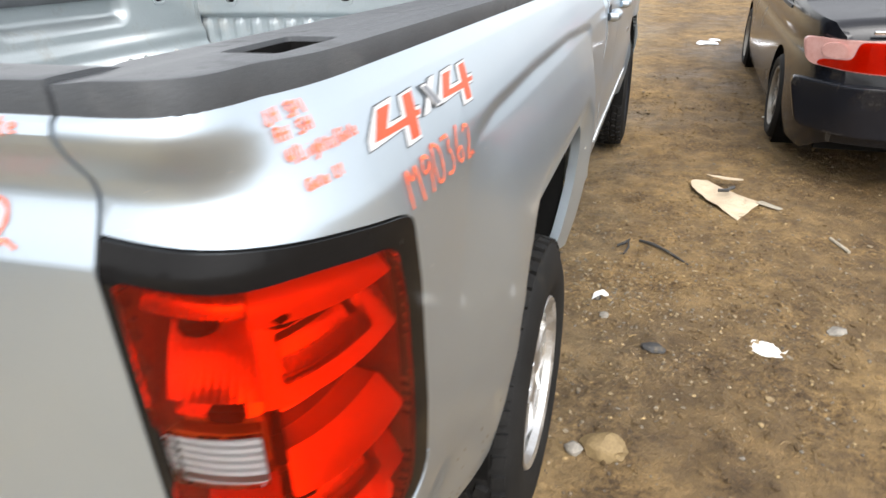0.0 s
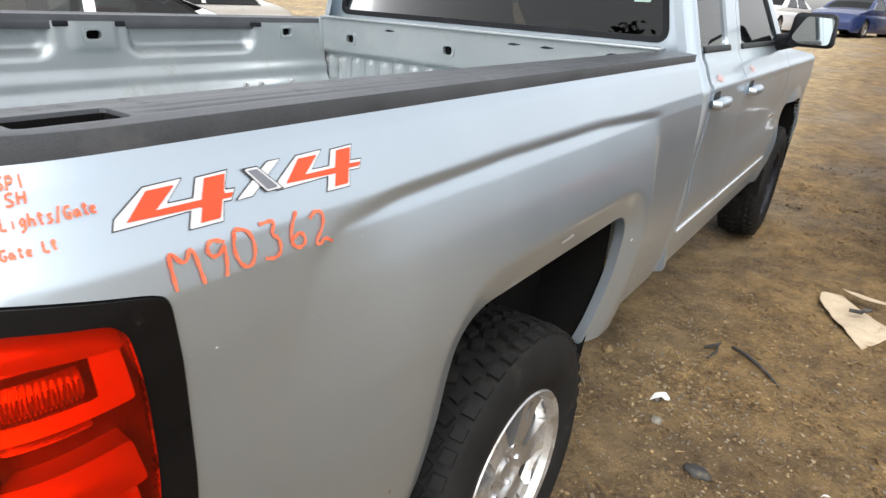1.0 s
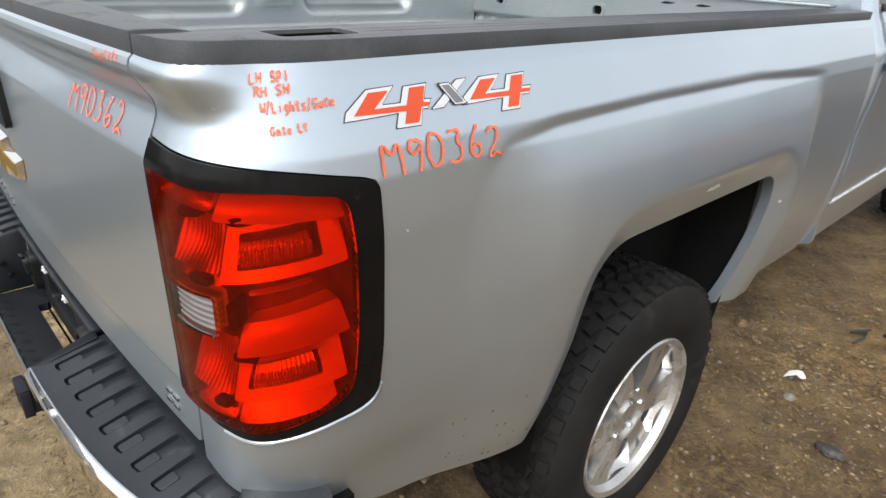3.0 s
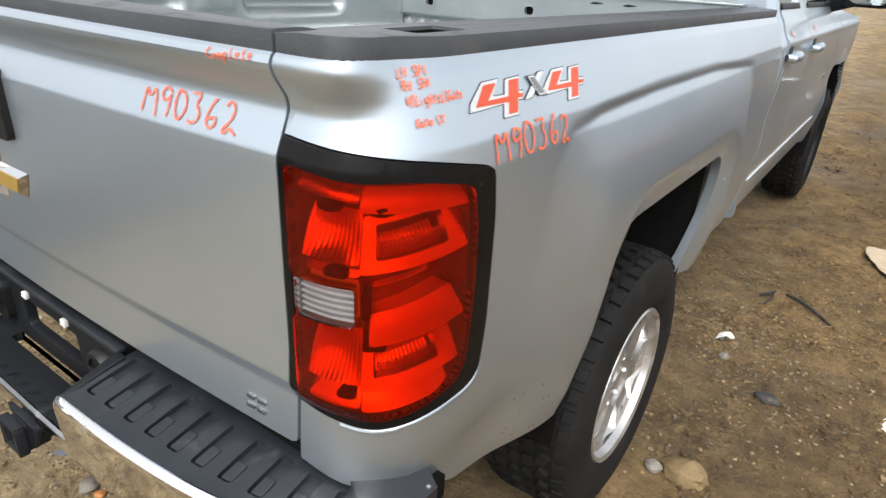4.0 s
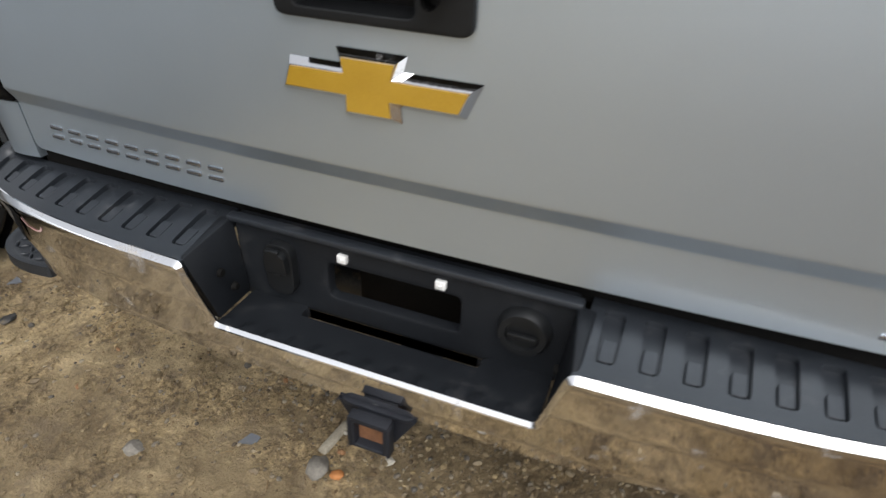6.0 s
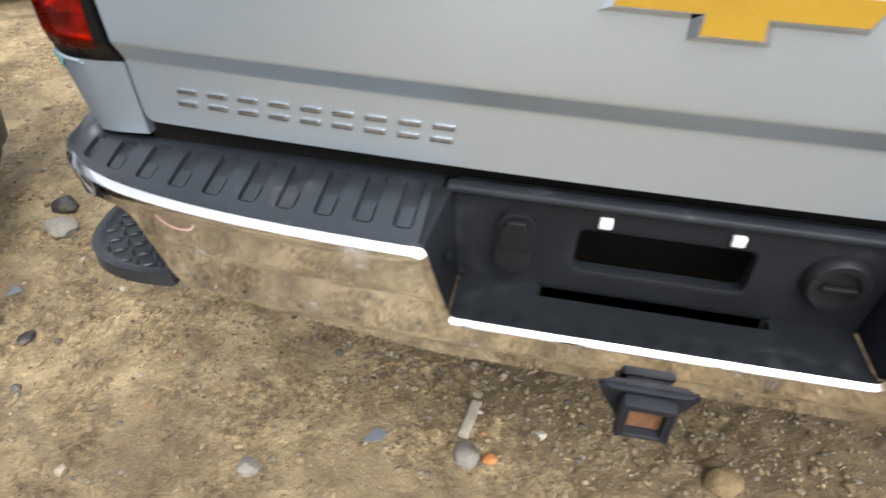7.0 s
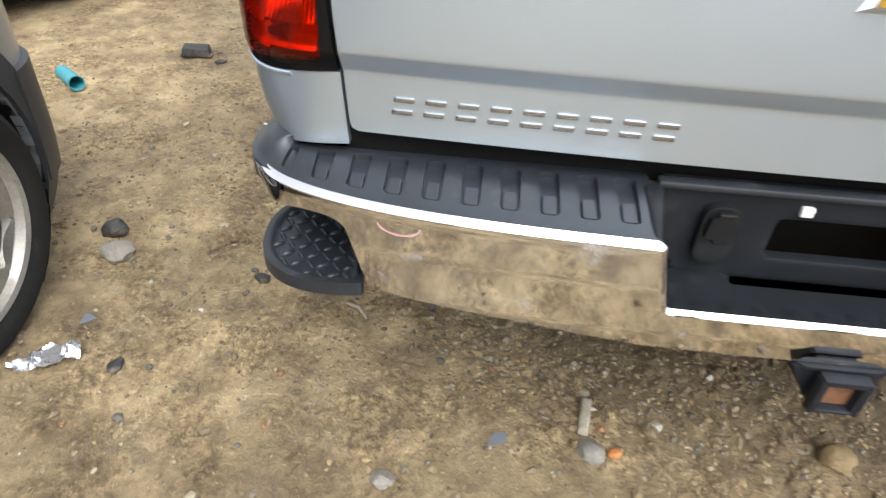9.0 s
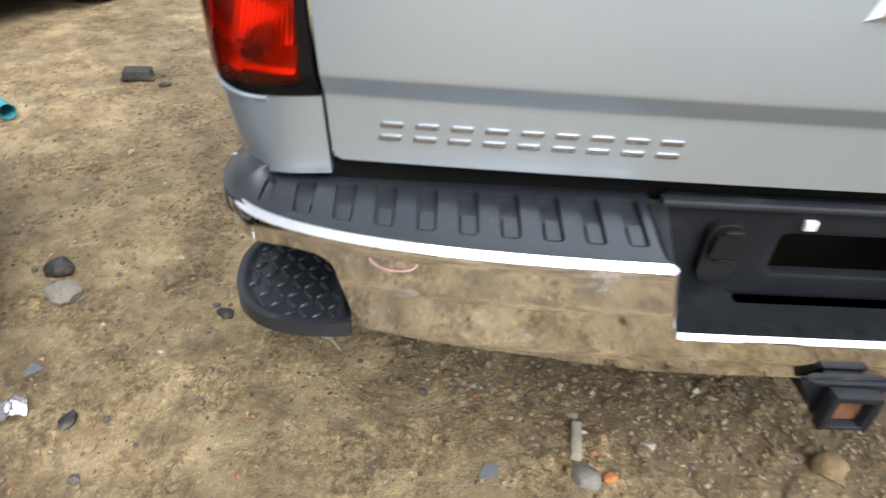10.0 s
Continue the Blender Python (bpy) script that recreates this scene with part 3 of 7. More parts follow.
glyph("0", ".15,.95 .0,.5 .15,.05 .4,.0 .6,.4 .5,.85 .15,.95")
glyph("3", ".05,.95 .5,.98 .25,.6 .5,.5 .5,.15 .25,.0 .0,.1")
glyph("6", ".4,1 .1,.6 .05,.15 .3,.0 .55,.2 .4,.45 .1,.3")
glyph("2", ".05,.8 .25,1 .5,.85 .4,.45 .05,.1 .2,.0 .35,.2 .7,.0")
glyph("C", ".55,.85 .3,1 .0,.6 .1,.1 .5,.08")
glyph("o", ".25,.6 .03,.35 .2,.05 .45,.25 .25,.6")
glyph("m", ".0,.6 .03,0|.03,.4 .2,.6 .3,.3 .3,0|.3,.4 .5,.6 .6,.3 .62,0")
glyph("p", ".05,.6 .05,-.4|.05,.5 .35,.62 .45,.3 .2,.05 .05,.15")


def softened(line):
    """Rounds the corners of a drawn line."""
    for _ in range(2):
        if len(line) > 2:
            mids = [q for a, b in zip(line, line[1:]) for q in ((0.75 * a[0] + 0.25 * b[0], 0.75 * a[1] + 0.25 * b[1]), (0.25 * a[0] + 0.75 * b[0], 0.25 * a[1] + 0.75 * b[1]))]
            line = [line[0]] + mids + [line[-1]]
    return line


def handwriting(fn, text, u, v, height, advance, width, mat, parent, rise=0.0, slant=0.0, offset=0.0012, seed=1):
    """Writes by hand on a surface, each character a part of its own."""
    rnd = random.Random(seed)
    for k, ch in enumerate(text):
        if ch == " ":
            continue
        du, dv = rnd.uniform(-0.06, 0.06) * advance, rnd.uniform(-0.05, 0.05) * height
        out = []
        for st in STROKES[ch]:
            line = []
            for x, y in st:
                x, y = x + rnd.uniform(-0.03, 0.03), y + rnd.uniform(-0.03, 0.03)
                line.append((u + k * advance + du + x * advance * 1.25 + slant * y * height, v + rise * k * advance + dv + y * height))
            out.append(ribbon(fn, softened(line), width, offset))
        mesh_part("crayon_letter", merge(*out), mat, parent, "orange crayon character " + ch)


def ball(sub=2):
    bm = bmesh.new()
    bmesh.ops.create_icosphere(bm, subdivisions=sub, radius=1.0)
    g = ([tuple(v.co) for v in bm.verts], [tuple(v.index for v in f.verts) for f in bm.faces])
    bm.free()
    return g


# ---- the ground's height ----
def ground_z(x, y):
    """Nearly level round the truck, rising gently ahead of it."""
    x, y = np.asarray(x, float), np.asarray(y, float)
    far = np.clip(y - 3.6, 0, 26)
    return 0.043 * far * smooth(far, 0, 1.5) - 0.01 * smooth(-x, 0.5, 3)


# ---- the pickup truck: body surfaces ----
CORNER = np.linspace(0, math.pi / 2, 160)
_cx = 0.80 + 0.165 * np.sin(CORNER) ** (2 / 2.8)
_cy = 0.17 - 0.215 * np.cos(CORNER) ** (2 / 2.8)
_px, _py = np.concatenate([[0.775], _cx, [0.965]]), np.concatenate([[-0.045], _cy, [6.17]])
_ps = np.concatenate([[0], np.cumsum(np.hypot(np.diff(_px), np.diff(_py)))]) - 0.025
_tx, _ty = np.gradient(_px, _ps), np.gradient(_py, _ps)
_tx[-1], _ty[-1], _tx[-2], _ty[-2] = 0, 1, 0, 1
S_CORNER = _ps[-2]


def s_at(y):
    """How far round the corner the body side reaches y, for y past the corner."""
    return S_CORNER + (y - 0.17)


ARCH = rounded([(0.600, 0.45, 0), (0.662, 0.992, 0.12), (1.505, 0.992, 0.09), (1.505, 0.78, 0.15), (1.40, 0.45, 0)], seg=10)


def side_profile(z):
    return np.interp(z, [0.50, 0.58, 0.65, 0.72, 0.80, 0.90, 1.0, 1.16, 1.226, 1.262, 1.296, 1.34, 1.366],
                     [-0.078, -0.056, -0.038, -0.025, -0.012, -0.003, 0.0, 0.0, -0.003, -0.010, -0.024, -0.042, -0.059])


def rear_profile(z):
    """How far the tail stands out, from below up: lower panel, crease, flat face, hollow band, lip."""
    return np.interp(z, [0.50, 0.79, 0.893, 0.896, 0.924, 0.928, 1.10, 1.238, 1.246, 1.254, 1.288, 1.296, 1.303, 1.312, 1.333, 1.341, 1.348, 1.356, 1.366],
                     [-0.030, -0.018, -0.0165, -0.0160, -0.0005, 0.0, 0.003, 0.0045, 0.0042, 0.0010, -0.0130, -0.0155, -0.0155, -0.0130, 0.0010, 0.0052, 0.0070, 0.0045, -0.006])


def side_relief(y, z):
    """The soft crease along the bed side, the swelling below it and the flat border round the wheel arch."""
    zc = np.interp(y, [0.26, 0.31, 0.335, 0.355, 0.395, 0.51, 0.80, 1.245, 1.64, 1.75], [1.06, 1.14, 1.196, 1.230, 1.2515, 1.2645, 1.2725, 1.2725, 1.2515, 1.243])
    ends = smooth(y, 0.27, 0.56) * (1 - smooth(y, 1.60, 1.72))
    d = zc - z
    out = np.clip((d - 0.020) / 0.25, 0, 1)
    f = ends * (-0.0065 * smooth(d, -0.002, 0.026) + 0.040 * (1 - (1 - out) ** 1.7))
    shape = np.shape(f)
    pts = np.stack([np.broadcast_to(y, shape).ravel(), np.broadcast_to(z, shape).ravel()], 1)
    r = near_poly(pts, ARCH)[1].reshape(shape)
    k = np.clip(1 - r / 0.082, 0, 1)
    return f - 0.030 * (k - 0.06 * (1 - np.exp(-k / 0.06))) * (np.asarray(y) < 2.0)


def body_side(sign):
    def fn(s, z, o=0.0):
        s, z = np.broadcast_arrays(np.asarray(s, float), np.asarray(z, float))
        x, y = np.interp(s, _ps, _px), np.interp(s, _ps, _py)
        nx, ny = np.interp(s, _ps, _ty), -np.interp(s, _ps, _tx)
        w = smooth(nx, 0.30, 1.0)
        low = -0.016 * (1 - smooth(z, 0.70, 0.86)) * smooth(nx, 0.3, 0.8) * (1 - smooth(y, 0.15, 0.45))
        d = (1 - w) * rear_profile(z) + w * side_profile(z) + low + np.where(y > 0.17, side_relief(y, z), 0.0) + o
        return sign * (x + nx * d), y + ny * d, z
    return fn


def tail_surface(x, z, o=0.0):
    x, z = np.broadcast_arrays(np.asarray(x, float), np.asarray(z, float))
    return x, -0.070 + 0.025 * (x / 0.8) ** 2 - rear_profile(z) - o, z


truck = tagged(new("pickup_truck"), "silver metallic four-wheel-drive pickup truck with crayon marks, standing on dirt", "pickup truck")

def seam_u(z):
    """The tailgate's seam leans in towards its lower end."""
    return -0.016 * float(np.clip((0.99 - z) / 0.19, 0, 1))


lamp_rim = [(0.09, 0.884, 0.02), (0.13, 0.886, 0.02), (0.20, 0.8965, 0.02), (0.283, 0.906, 0.02), (0.306, 0.921, 0.015), (0.312, 1.00, 0.03),
            (0.311, 1.15, 0.03), (0.306, 1.2265, 0.014), (0.286, 1.234, 0.015), (0.205, 1.2505, 0.03), (0.10, 1.2645, 0.03)]
lamp_outline = rounded([(seam_u(0.893), 0.893, 0)] + lamp_rim + [(0.0, 1.272, 0), (0.0, 0.99, 0)])
lamp_cut = rounded([(-0.04, 0.893, 0)] + lamp_rim + [(0.0, 1.272, 0), (-0.04, 1.272, 0)])
lens_outline = rounded([(0.014, 0.912, 0.01), (0.080, 0.905, 0.02), (0.130, 0.903, 0.03), (0.195, 0.917, 0.04), (0.262, 0.938, 0.03), (0.270, 1.05, 0.03),
                        (0.268, 1.15, 0.03), (0.258, 1.217, 0.02), (0.165, 1.2335, 0.03), (0.100, 1.2335, 0.02), (0.014, 1.2435, 0.01)])
side_keep = rounded([(seam_u(0.777), 0.777, 0), (0.19, 0.763, 0.01), (s_at(0.20), 0.640, 0.03), (s_at(0.5), 0.590, 0.05),
                     (s_at(2.125), 0.565, 0.02), (s_at(2.125), 1.364, 0.004), (0.0, 1.364, 0), (0.0, 0.99, 0)])
arch_cut = np.stack([ARCH[:, 0] - 0.17 + S_CORNER, ARCH[:, 1]], 1)
su = np.concatenate([span(-0.018, S_CORNER, 0.009), span(s_at(0.17), s_at(2.125), 0.014)[1:]])
sv = np.concatenate([span(0.56, 1.22, 0.0105), span(1.224, 1.364, 0.004)])
REAR_WHEEL, FRONT_WHEEL = Vector((0.0, 1.015, 0.398)), Vector((0.0, 4.70, 0.435))

for sign in (1, -1):
    fn = body_side(sign)
    panel = mesh_part("bed_side", patch(fn, su, sv, side_keep, [lamp_cut, arch_cut], lip=0.028), SILVER, truck,
                      "silver bed side panel with a squared wheel arch and small dents", angle=50)
    rim = np.array([q for q in lamp_outline if q[1] < 0.94 and q[0] > 0.0])
    rim = rim[np.argsort(rim[:, 0])]
    mesh_part("lamp_rim_fold", tube([tuple(q) for q in np.stack(fn(rim[:, 0], rim[:, 1] - 0.004, 0.0005), 1)], 0.0045, 10), SILVER, panel)
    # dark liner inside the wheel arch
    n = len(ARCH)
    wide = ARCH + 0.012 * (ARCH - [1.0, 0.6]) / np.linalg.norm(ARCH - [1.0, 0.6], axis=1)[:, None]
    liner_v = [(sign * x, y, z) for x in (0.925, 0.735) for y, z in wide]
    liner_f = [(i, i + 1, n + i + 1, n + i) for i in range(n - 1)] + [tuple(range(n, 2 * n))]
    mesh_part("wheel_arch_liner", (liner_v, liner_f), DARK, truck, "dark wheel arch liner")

    # ---- tail lamp ----
    lamp = mesh_part("tail_lamp", patch(fn, span(-0.012, S_CORNER, 0.006), span(0.87, 1.28, 0.006), inset(lamp_outline, 0.0015), [lens_outline],
                                        lip=0.012, offset=0.004), GLOSS_BLACK, truck, "tail lamp with red lens in a gloss black surround", angle=50)
    mesh_part("lamp_pan", patch(fn, span(0.01, S_CORNER - 0.02, 0.01), span(0.88, 1.25, 0.01), lens_outline, offset=-0.060), BEZEL_RED, lamp)
    wall = np.array(lens_outline)
    k = len(wall)
    top, bot = np.stack(fn(wall[:, 0], wall[:, 1], 0.002), 1), np.stack(fn(wall[:, 0], wall[:, 1], -0.060), 1)
    mesh_part("lamp_wall", ([tuple(q) for q in np.concatenate([top, bot])], [(i, (i + 1) % k, k + (i + 1) % k, k + i) for i in range(k)]),
              BEZEL_RED, lamp, angle=50)

    def block(name, u0, u1, v0, v1, off, depth, mat, lean=0.0, hole=None, r=0.004, slope=0.0, flute=0.0, bowl=0.0):
        """A stepped reflector; lean tips its face upward, slope raises it towards the front."""
        def tipped(u, v, o):
            return fn(u, v + slope * (u - 0.120), o - lean * (v - v0) - bowl * (1 - (2 * (u - u0) / (u1 - u0) - 1) ** 2) * (1 - (2 * (v - v0) / (v1 - v0) - 1) ** 2) + flute * np.sin(u * 2 * math.pi / 0.0076))
        cuts = [hole] if hole is not None else []
        return mesh_part(name, patch(tipped, span(u0, u1, 0.0019 if flute else 0.006), span(v0, v1, 0.0045), rect(u0, u1, v0, v1, r), cuts, lip=depth, offset=off),
                         mat, lamp, angle=45)

    se = 0.262
    # upper light: rear reflector, side frame with a hollow heart and a fluted wedge, sloping ledge on top
    block("reflector", 0.022, 0.1035, 1.130, 1.192, -0.006, 0.04, REFLECTOR, 0.40, flute=0.0004, bowl=0.012)
    block("reflector", 0.1045, se, 1.120, 1.184, -0.004, 0.05, REFLECTOR, 0.45, rect(0.124, se - 0.030, 1.133, 1.173, 0.003), slope=0.10, bowl=0.004)
    block("reflector", 0.124, 0.225, 1.134, 1.156, -0.026, 0.03, REFLECTOR, 0.8, slope=0.10, flute=0.0007)
    # the side ledge is whiter than the reflectors to paint in its highlight line
    block("lamp_ledge", 0.1045, se - 0.004, 1.197, 1.222, -0.002, 0.05, REV_WHITE, 0.9, slope=-0.04)
    block("lamp_ledge", 0.024, 0.1035, 1.206, 1.226, -0.002, 0.05, REFLECTOR, 0.9, slope=-0.12)
    # near-black ellipsoids stand for the dark cavity between reflector and ledge
    mesh_part("cavity_shade", moved(ball(), Matrix.Translation(fn(0.062, 1.199, -0.018)) @ Matrix.Diagonal((0.017, 0.016, 0.009, 1))), DARK, lamp)
    mesh_part("cavity_shade", moved(ball(), Matrix.Translation(fn(0.135, 1.196, -0.020)) @ Matrix.Diagonal((0.016, 0.022, 0.009, 1))), DARK, lamp)
    # dull middle with the reversing lamp and a sloping shelf whitened to paint in its highlight
    block("lamp_rib", 0.118, se - 0.03, 1.082, 1.088, -0.045, 0.02, REFLECTOR, 0.8, slope=0.10)
    block("lamp_rib", 0.022, 0.1035, 1.112, 1.122, -0.010, 0.03, REFLECTOR, 0.8)
    block("lamp_bezel", 0.056, 0.088, 1.110, 1.122, -0.006, 0.03, DARK)
    block("lamp_shelf", 0.116, se, 1.020, 1.052, -0.002, 0.05, REV_WHITE, 0.9, slope=0.12, bowl=0.004)
    block("lamp_bezel", 0.104, 0.117, 1.052, 1.088, -0.012, 0.03, DARK)
    block("lamp_bezel", 0.106, 0.140, 1.006, 1.018, -0.012, 0.03, DARK)
    # lower light
    block("reflector", 0.022, 0.1035, 0.958, 1.030, -0.006, 0.04, REFLECTOR, 0.35, flute=0.0004, bowl=0.012)
    block("lamp_bezel", 0.072, 0.096, 0.936, 0.948, -0.003, 0.03, DARK)
    block("reflector", 0.1045, se - 0.004, 0.952, 1.006, -0.004, 0.05, REFLECTOR, 0.45, rect(0.122, se - 0.036, 0.965, 0.996, 0.003), slope=0.10, bowl=0.004)
    block("reflector", 0.124, 0.222, 0.966, 0.984, -0.026, 0.03, REFLECTOR, 0.8, slope=0.10, flute=0.0007)
    block("lamp_ledge", 0.022, 0.1035, 0.920, 0.952, -0.004, 0.05, REFLECTOR, 0.8, slope=0.0)
    block("lamp_ledge", 0.1045, 0.245, 0.914, 0.944, -0.004, 0.05, REFLECTOR, 0.8, slope=0.10)
    flutes = [patch(fn, span(a, a + 0.002, 0.002), span(z0 + 0.10 * (a - 0.12), z1 + 0.10 * (a - 0.12), 0.006), lip=0.004, offset=-0.018)
              for z0, z1 in ((1.135, 1.154), (0.966, 0.983)) for a in np.arange(0.128, 0.220, 0.0045)]
    tagged(mesh_part("reflector_flutes", merge(*flutes), REFLECTOR, lamp), kind="stuff")
    rev = rect(0.020, 0.100, 1.050, 1.104, 0.004)
    lens = mesh_part("red_lens", patch(fn, span(0.01, S_CORNER - 0.03, 0.006), span(0.89, 1.25, 0.006), lens_outline, [rev], offset=0.0065, lip=0.005),
                     RED_LENS, lamp, "red see-through lens", angle=60)
    mesh_part("reversing_lens", patch(fn, span(0.020, 0.100, 0.006), span(1.050, 1.104, 0.006), rev, offset=0.0065, lip=0.02), CLEAR_LENS, lamp,
              "clear ribbed reversing lens")
    mesh_part("reversing_reflector", patch(fn, span(0.020, 0.100, 0.006), span(1.050, 1.104, 0.006), rev, offset=-0.022), REV_WHITE, lamp)
    ribs = [patch(fn, span(0.022, 0.098, 0.01), span(z, z + 0.0040, 0.0040), lip=0.012, offset=-0.004) for z in np.arange(1.054, 1.100, 0.0085)]
    mesh_part("reversing_ribs", merge(*ribs), REV_WHITE, lamp)

# ---- tailgate ----
gate_z = np.unique(np.concatenate([span(0.803, 1.364, 0.012), [0.893, 0.896, 0.924, 0.928, 1.238, 1.242, 1.246, 1.250, 1.254], span(1.286, 1.364, 0.004)]))
handle_cut = rect(-0.142, 0.126, 1.140, 1.255, 0.012)
tailgate = mesh_part("tailgate", patch(tail_surface, span(-0.795, 0.795, 0.0132), gate_z,
                                       rounded([(-0.780, 0.801, 0.014), (0.780, 0.801, 0.014), (0.795, 0.99, 0.02), (0.795, 1.364, 0.006), (-0.795, 1.364, 0.006), (-0.795, 0.99, 0.02)]),
                                       [handle_cut], lip=0.055), SILVER, truck, "closed silver tailgate with a creased lower edge", angle=22)
mesh_part("gate_inner_skin", box(0, 0.005, 1.085, 1.55, 0.02, 0.555), BED_SILVER, tailgate, bevel=0.005)

bezel = mesh_part("handle_bezel", patch(tail_surface, span(-0.145, 0.129, 0.006), span(1.135, 1.259, 0.006), rect(-0.146, 0.130, 1.135, 1.259, 0.016),
                                        [rect(-0.116, 0.055, 1.150, 1.214, 0.010)], lip=0.03, offset=0.012), LATCH_BLACK, tailgate,
                  "black plastic latch surround", bevel=0.004)
mesh_part("latch_handle", patch(tail_surface, span(-0.130, 0.114, 0.006), span(1.208, 1.247, 0.006), rect(-0.130, 0.114, 1.208, 1.247, 0.006),
                                lip=0.014, offset=0.019), LATCH_BLACK, bezel, "black pull handle", bevel=0.004)
mesh_part("latch_cup", patch(tail_surface, span(-0.116, 0.055, 0.01), span(1.150, 1.214, 0.01), rect(-0.116, 0.055, 1.150, 1.214, 0.010),
                             offset=-0.035), GLOSS_BLACK, bezel)
cup = rect(-0.116, 0.055, 1.150, 1.214, 0.010)
a, b = np.stack(tail_surface(cup[:, 0], cup[:, 1], 0.010), 1), np.stack(tail_surface(cup[:, 0], cup[:, 1] + 0.004, -0.035), 1)
mesh_part("latch_cup_wall", ([tuple(q) for q in np.concatenate([a, b])], [(i, (i + 1) % len(cup), len(cup) + (i + 1) % len(cup), len(cup) + i) for i in range(len(cup))]),
          LATCH_BLACK, bezel, angle=50)
lock = revolve([(0.0, 0.0), (0.006, 0.0), (0.008, -0.002), (0.009, -0.006), (0.010, -0.02)], 24)
mesh_part("lock_cylinder", moved(lock, pose(0.085, -0.094, 1.178, 0, 0, -90) @ Matrix.Scale(-1, 4, (1, 0, 0))), GLOSS_BLACK, bezel, "small round lock")

# two-tone cross-shaped badge, chrome rim and amber inlay
badge = np.array([(-0.153, 1.032), (-0.054, 1.032), (-0.054, 1.009), (0.034, 1.009), (0.031, 1.031), (0.124, 1.031), (0.146, 1.080),
                  (0.036, 1.080), (0.042, 1.102), (-0.062, 1.102), (-0.058, 1.081), (-0.136, 1.081)])
inner = inset(badge, 0.009)
low, high = np.stack(tail_surface(badge[:, 0], badge[:, 1], 0.001), 1), np.stack(tail_surface(inner[:, 0], inner[:, 1], 0.013), 1)
nb = len(badge)
emblem = mesh_part("badge", ([tuple(q) for q in np.concatenate([low, high])], [(i, (i + 1) % nb, nb + (i + 1) % nb, nb + i) for i in range(nb)] + [tuple(range(nb, 2 * nb))]),
                   CHROME, tailgate, "chrome-rimmed amber badge", angle=20)
inlay = inset(badge, 0.0105)
top = np.stack(tail_surface(inlay[:, 0], inlay[:, 1], 0.0145), 1)
mesh_part("badge_inlay", ([tuple(q) for q in np.concatenate([np.stack(tail_surface(inlay[:, 0], inlay[:, 1], 0.0125), 1), top])],
                          [tuple(range(nb, 2 * nb))] + [(i, (i + 1) % nb, nb + (i + 1) % nb, nb + i) for i in range(nb)]), GOLD, emblem, "amber inlay", angle=20)

# chrome bars where the raised name and trim marks stand
def name_bars(u, v, w, h):
    t = h * 0.30
    g = [patch(tail_surface, span(u + k * 0.1 * h, u + k * 0.1 * h + w, 0.006), span(v + q, v + q + t, t / 2), lip=0.004, offset=0.0030)
         for k, q in ((0, 0.0), (1, h - t))]
    return merge(*g)


for k in range(9):
    mesh_part("name_bar", name_bars(-0.717 + k * 0.0470, 0.8355, 0.031, 0.027), DULL_CHROME, tailgate, "raised chrome bars", bevel=0.0015)
for k in range(2):
    mesh_part("name_bar", name_bars(0.676 + k * 0.023, 0.824, 0.019, 0.026), DULL_CHROME, tailgate, "raised chrome bars", bevel=0.0015)

handwriting(tail_surface, "M90362", 0.537, 1.2560, 0.037, 0.0315, 0.0034, PINK_CRAYON, tailgate, seed=3)
handwriting(tail_surface, "Complete", 0.694, 1.3425, 0.0125, 0.0097, 0.0016, CRAYON, tailgate, rise=0.08, seed=5)

# ---- black caps on the bed rails and the gate ----
for sign in (1, -1):
    fn = body_side(sign)
    q = np.concatenate([span(0.0, S_CORNER, 0.012), span(s_at(0.2), s_at(2.12), 0.12)])
    ox, oy, _ = body_side(1)(q, 1.364, 0.004)
    keep = np.concatenate([np.stack([ox, oy], 1), [(0.776, 2.12), (0.776, 0.040), (0.782, 0.030)]])
    pocket = rounded([(0.836, 0.080), (0.890, 0.080), (0.890, 0.185), (0.836, 0.185)], 0.008)

    def cap(x, y, o=0.0, sign=sign):
        groove = -0.0022 * sum(np.exp(-((x - c) / 0.0028) ** 2) for c in (0.828, 0.852, 0.878)) * smooth(y, 0.17, 0.24)
        return sign * x, y, 1.3835 + groove + o - 0.003 * smooth(np.abs(x - 0.86), 0.02, 0.06)

    mesh_part("rail_cap", patch(cap, span(0.77, 0.985, 0.006), span(-0.06, 2.12, 0.010), keep, [pocket], lip=0.024), CAP_TRIM, truck,
              "weathered black plastic bed rail cap with a stake pocket", bevel=0.006)
    # walls coloured near-black to stand for the shade inside the pocket
    mesh_part("stake_pocket", merge(box(sign * 0.863, 0.1325, 1.285, 0.07, 0.125, 0.006), box(sign * 0.8885, 0.1325, 1.331, 0.002, 0.103, 0.096), box(sign * 0.8375, 0.1325, 1.331, 0.002, 0.103, 0.096),
                                    box(sign * 0.863, 0.0815, 1.331, 0.053, 0.002, 0.096), box(sign * 0.863, 0.1835, 1.331, 0.053, 0.002, 0.096)), DARK, truck, "open stake pocket, its walls blackened as shade")
    mesh_part("cap_skirt", box(sign * 0.779, 1.08, 1.350, 0.007, 2.06, 0.030), CAP_TRIM, truck, "inner skirt of the rail cap", bevel=0.002)
gx = span(-0.795, 0.795, 0.05)
_, gy, _ = tail_surface(gx, 1.364, 0.004)
gate_keep = np.concatenate([np.stack([gx, gy], 1), [(0.795, 0.022), (-0.795, 0.022)]])


def gate_cap_surface(x, y, o=0.0):
    return x, y, 1.384 + o - 0.004 * smooth(np.abs(y + 0.02), 0.015, 0.05)


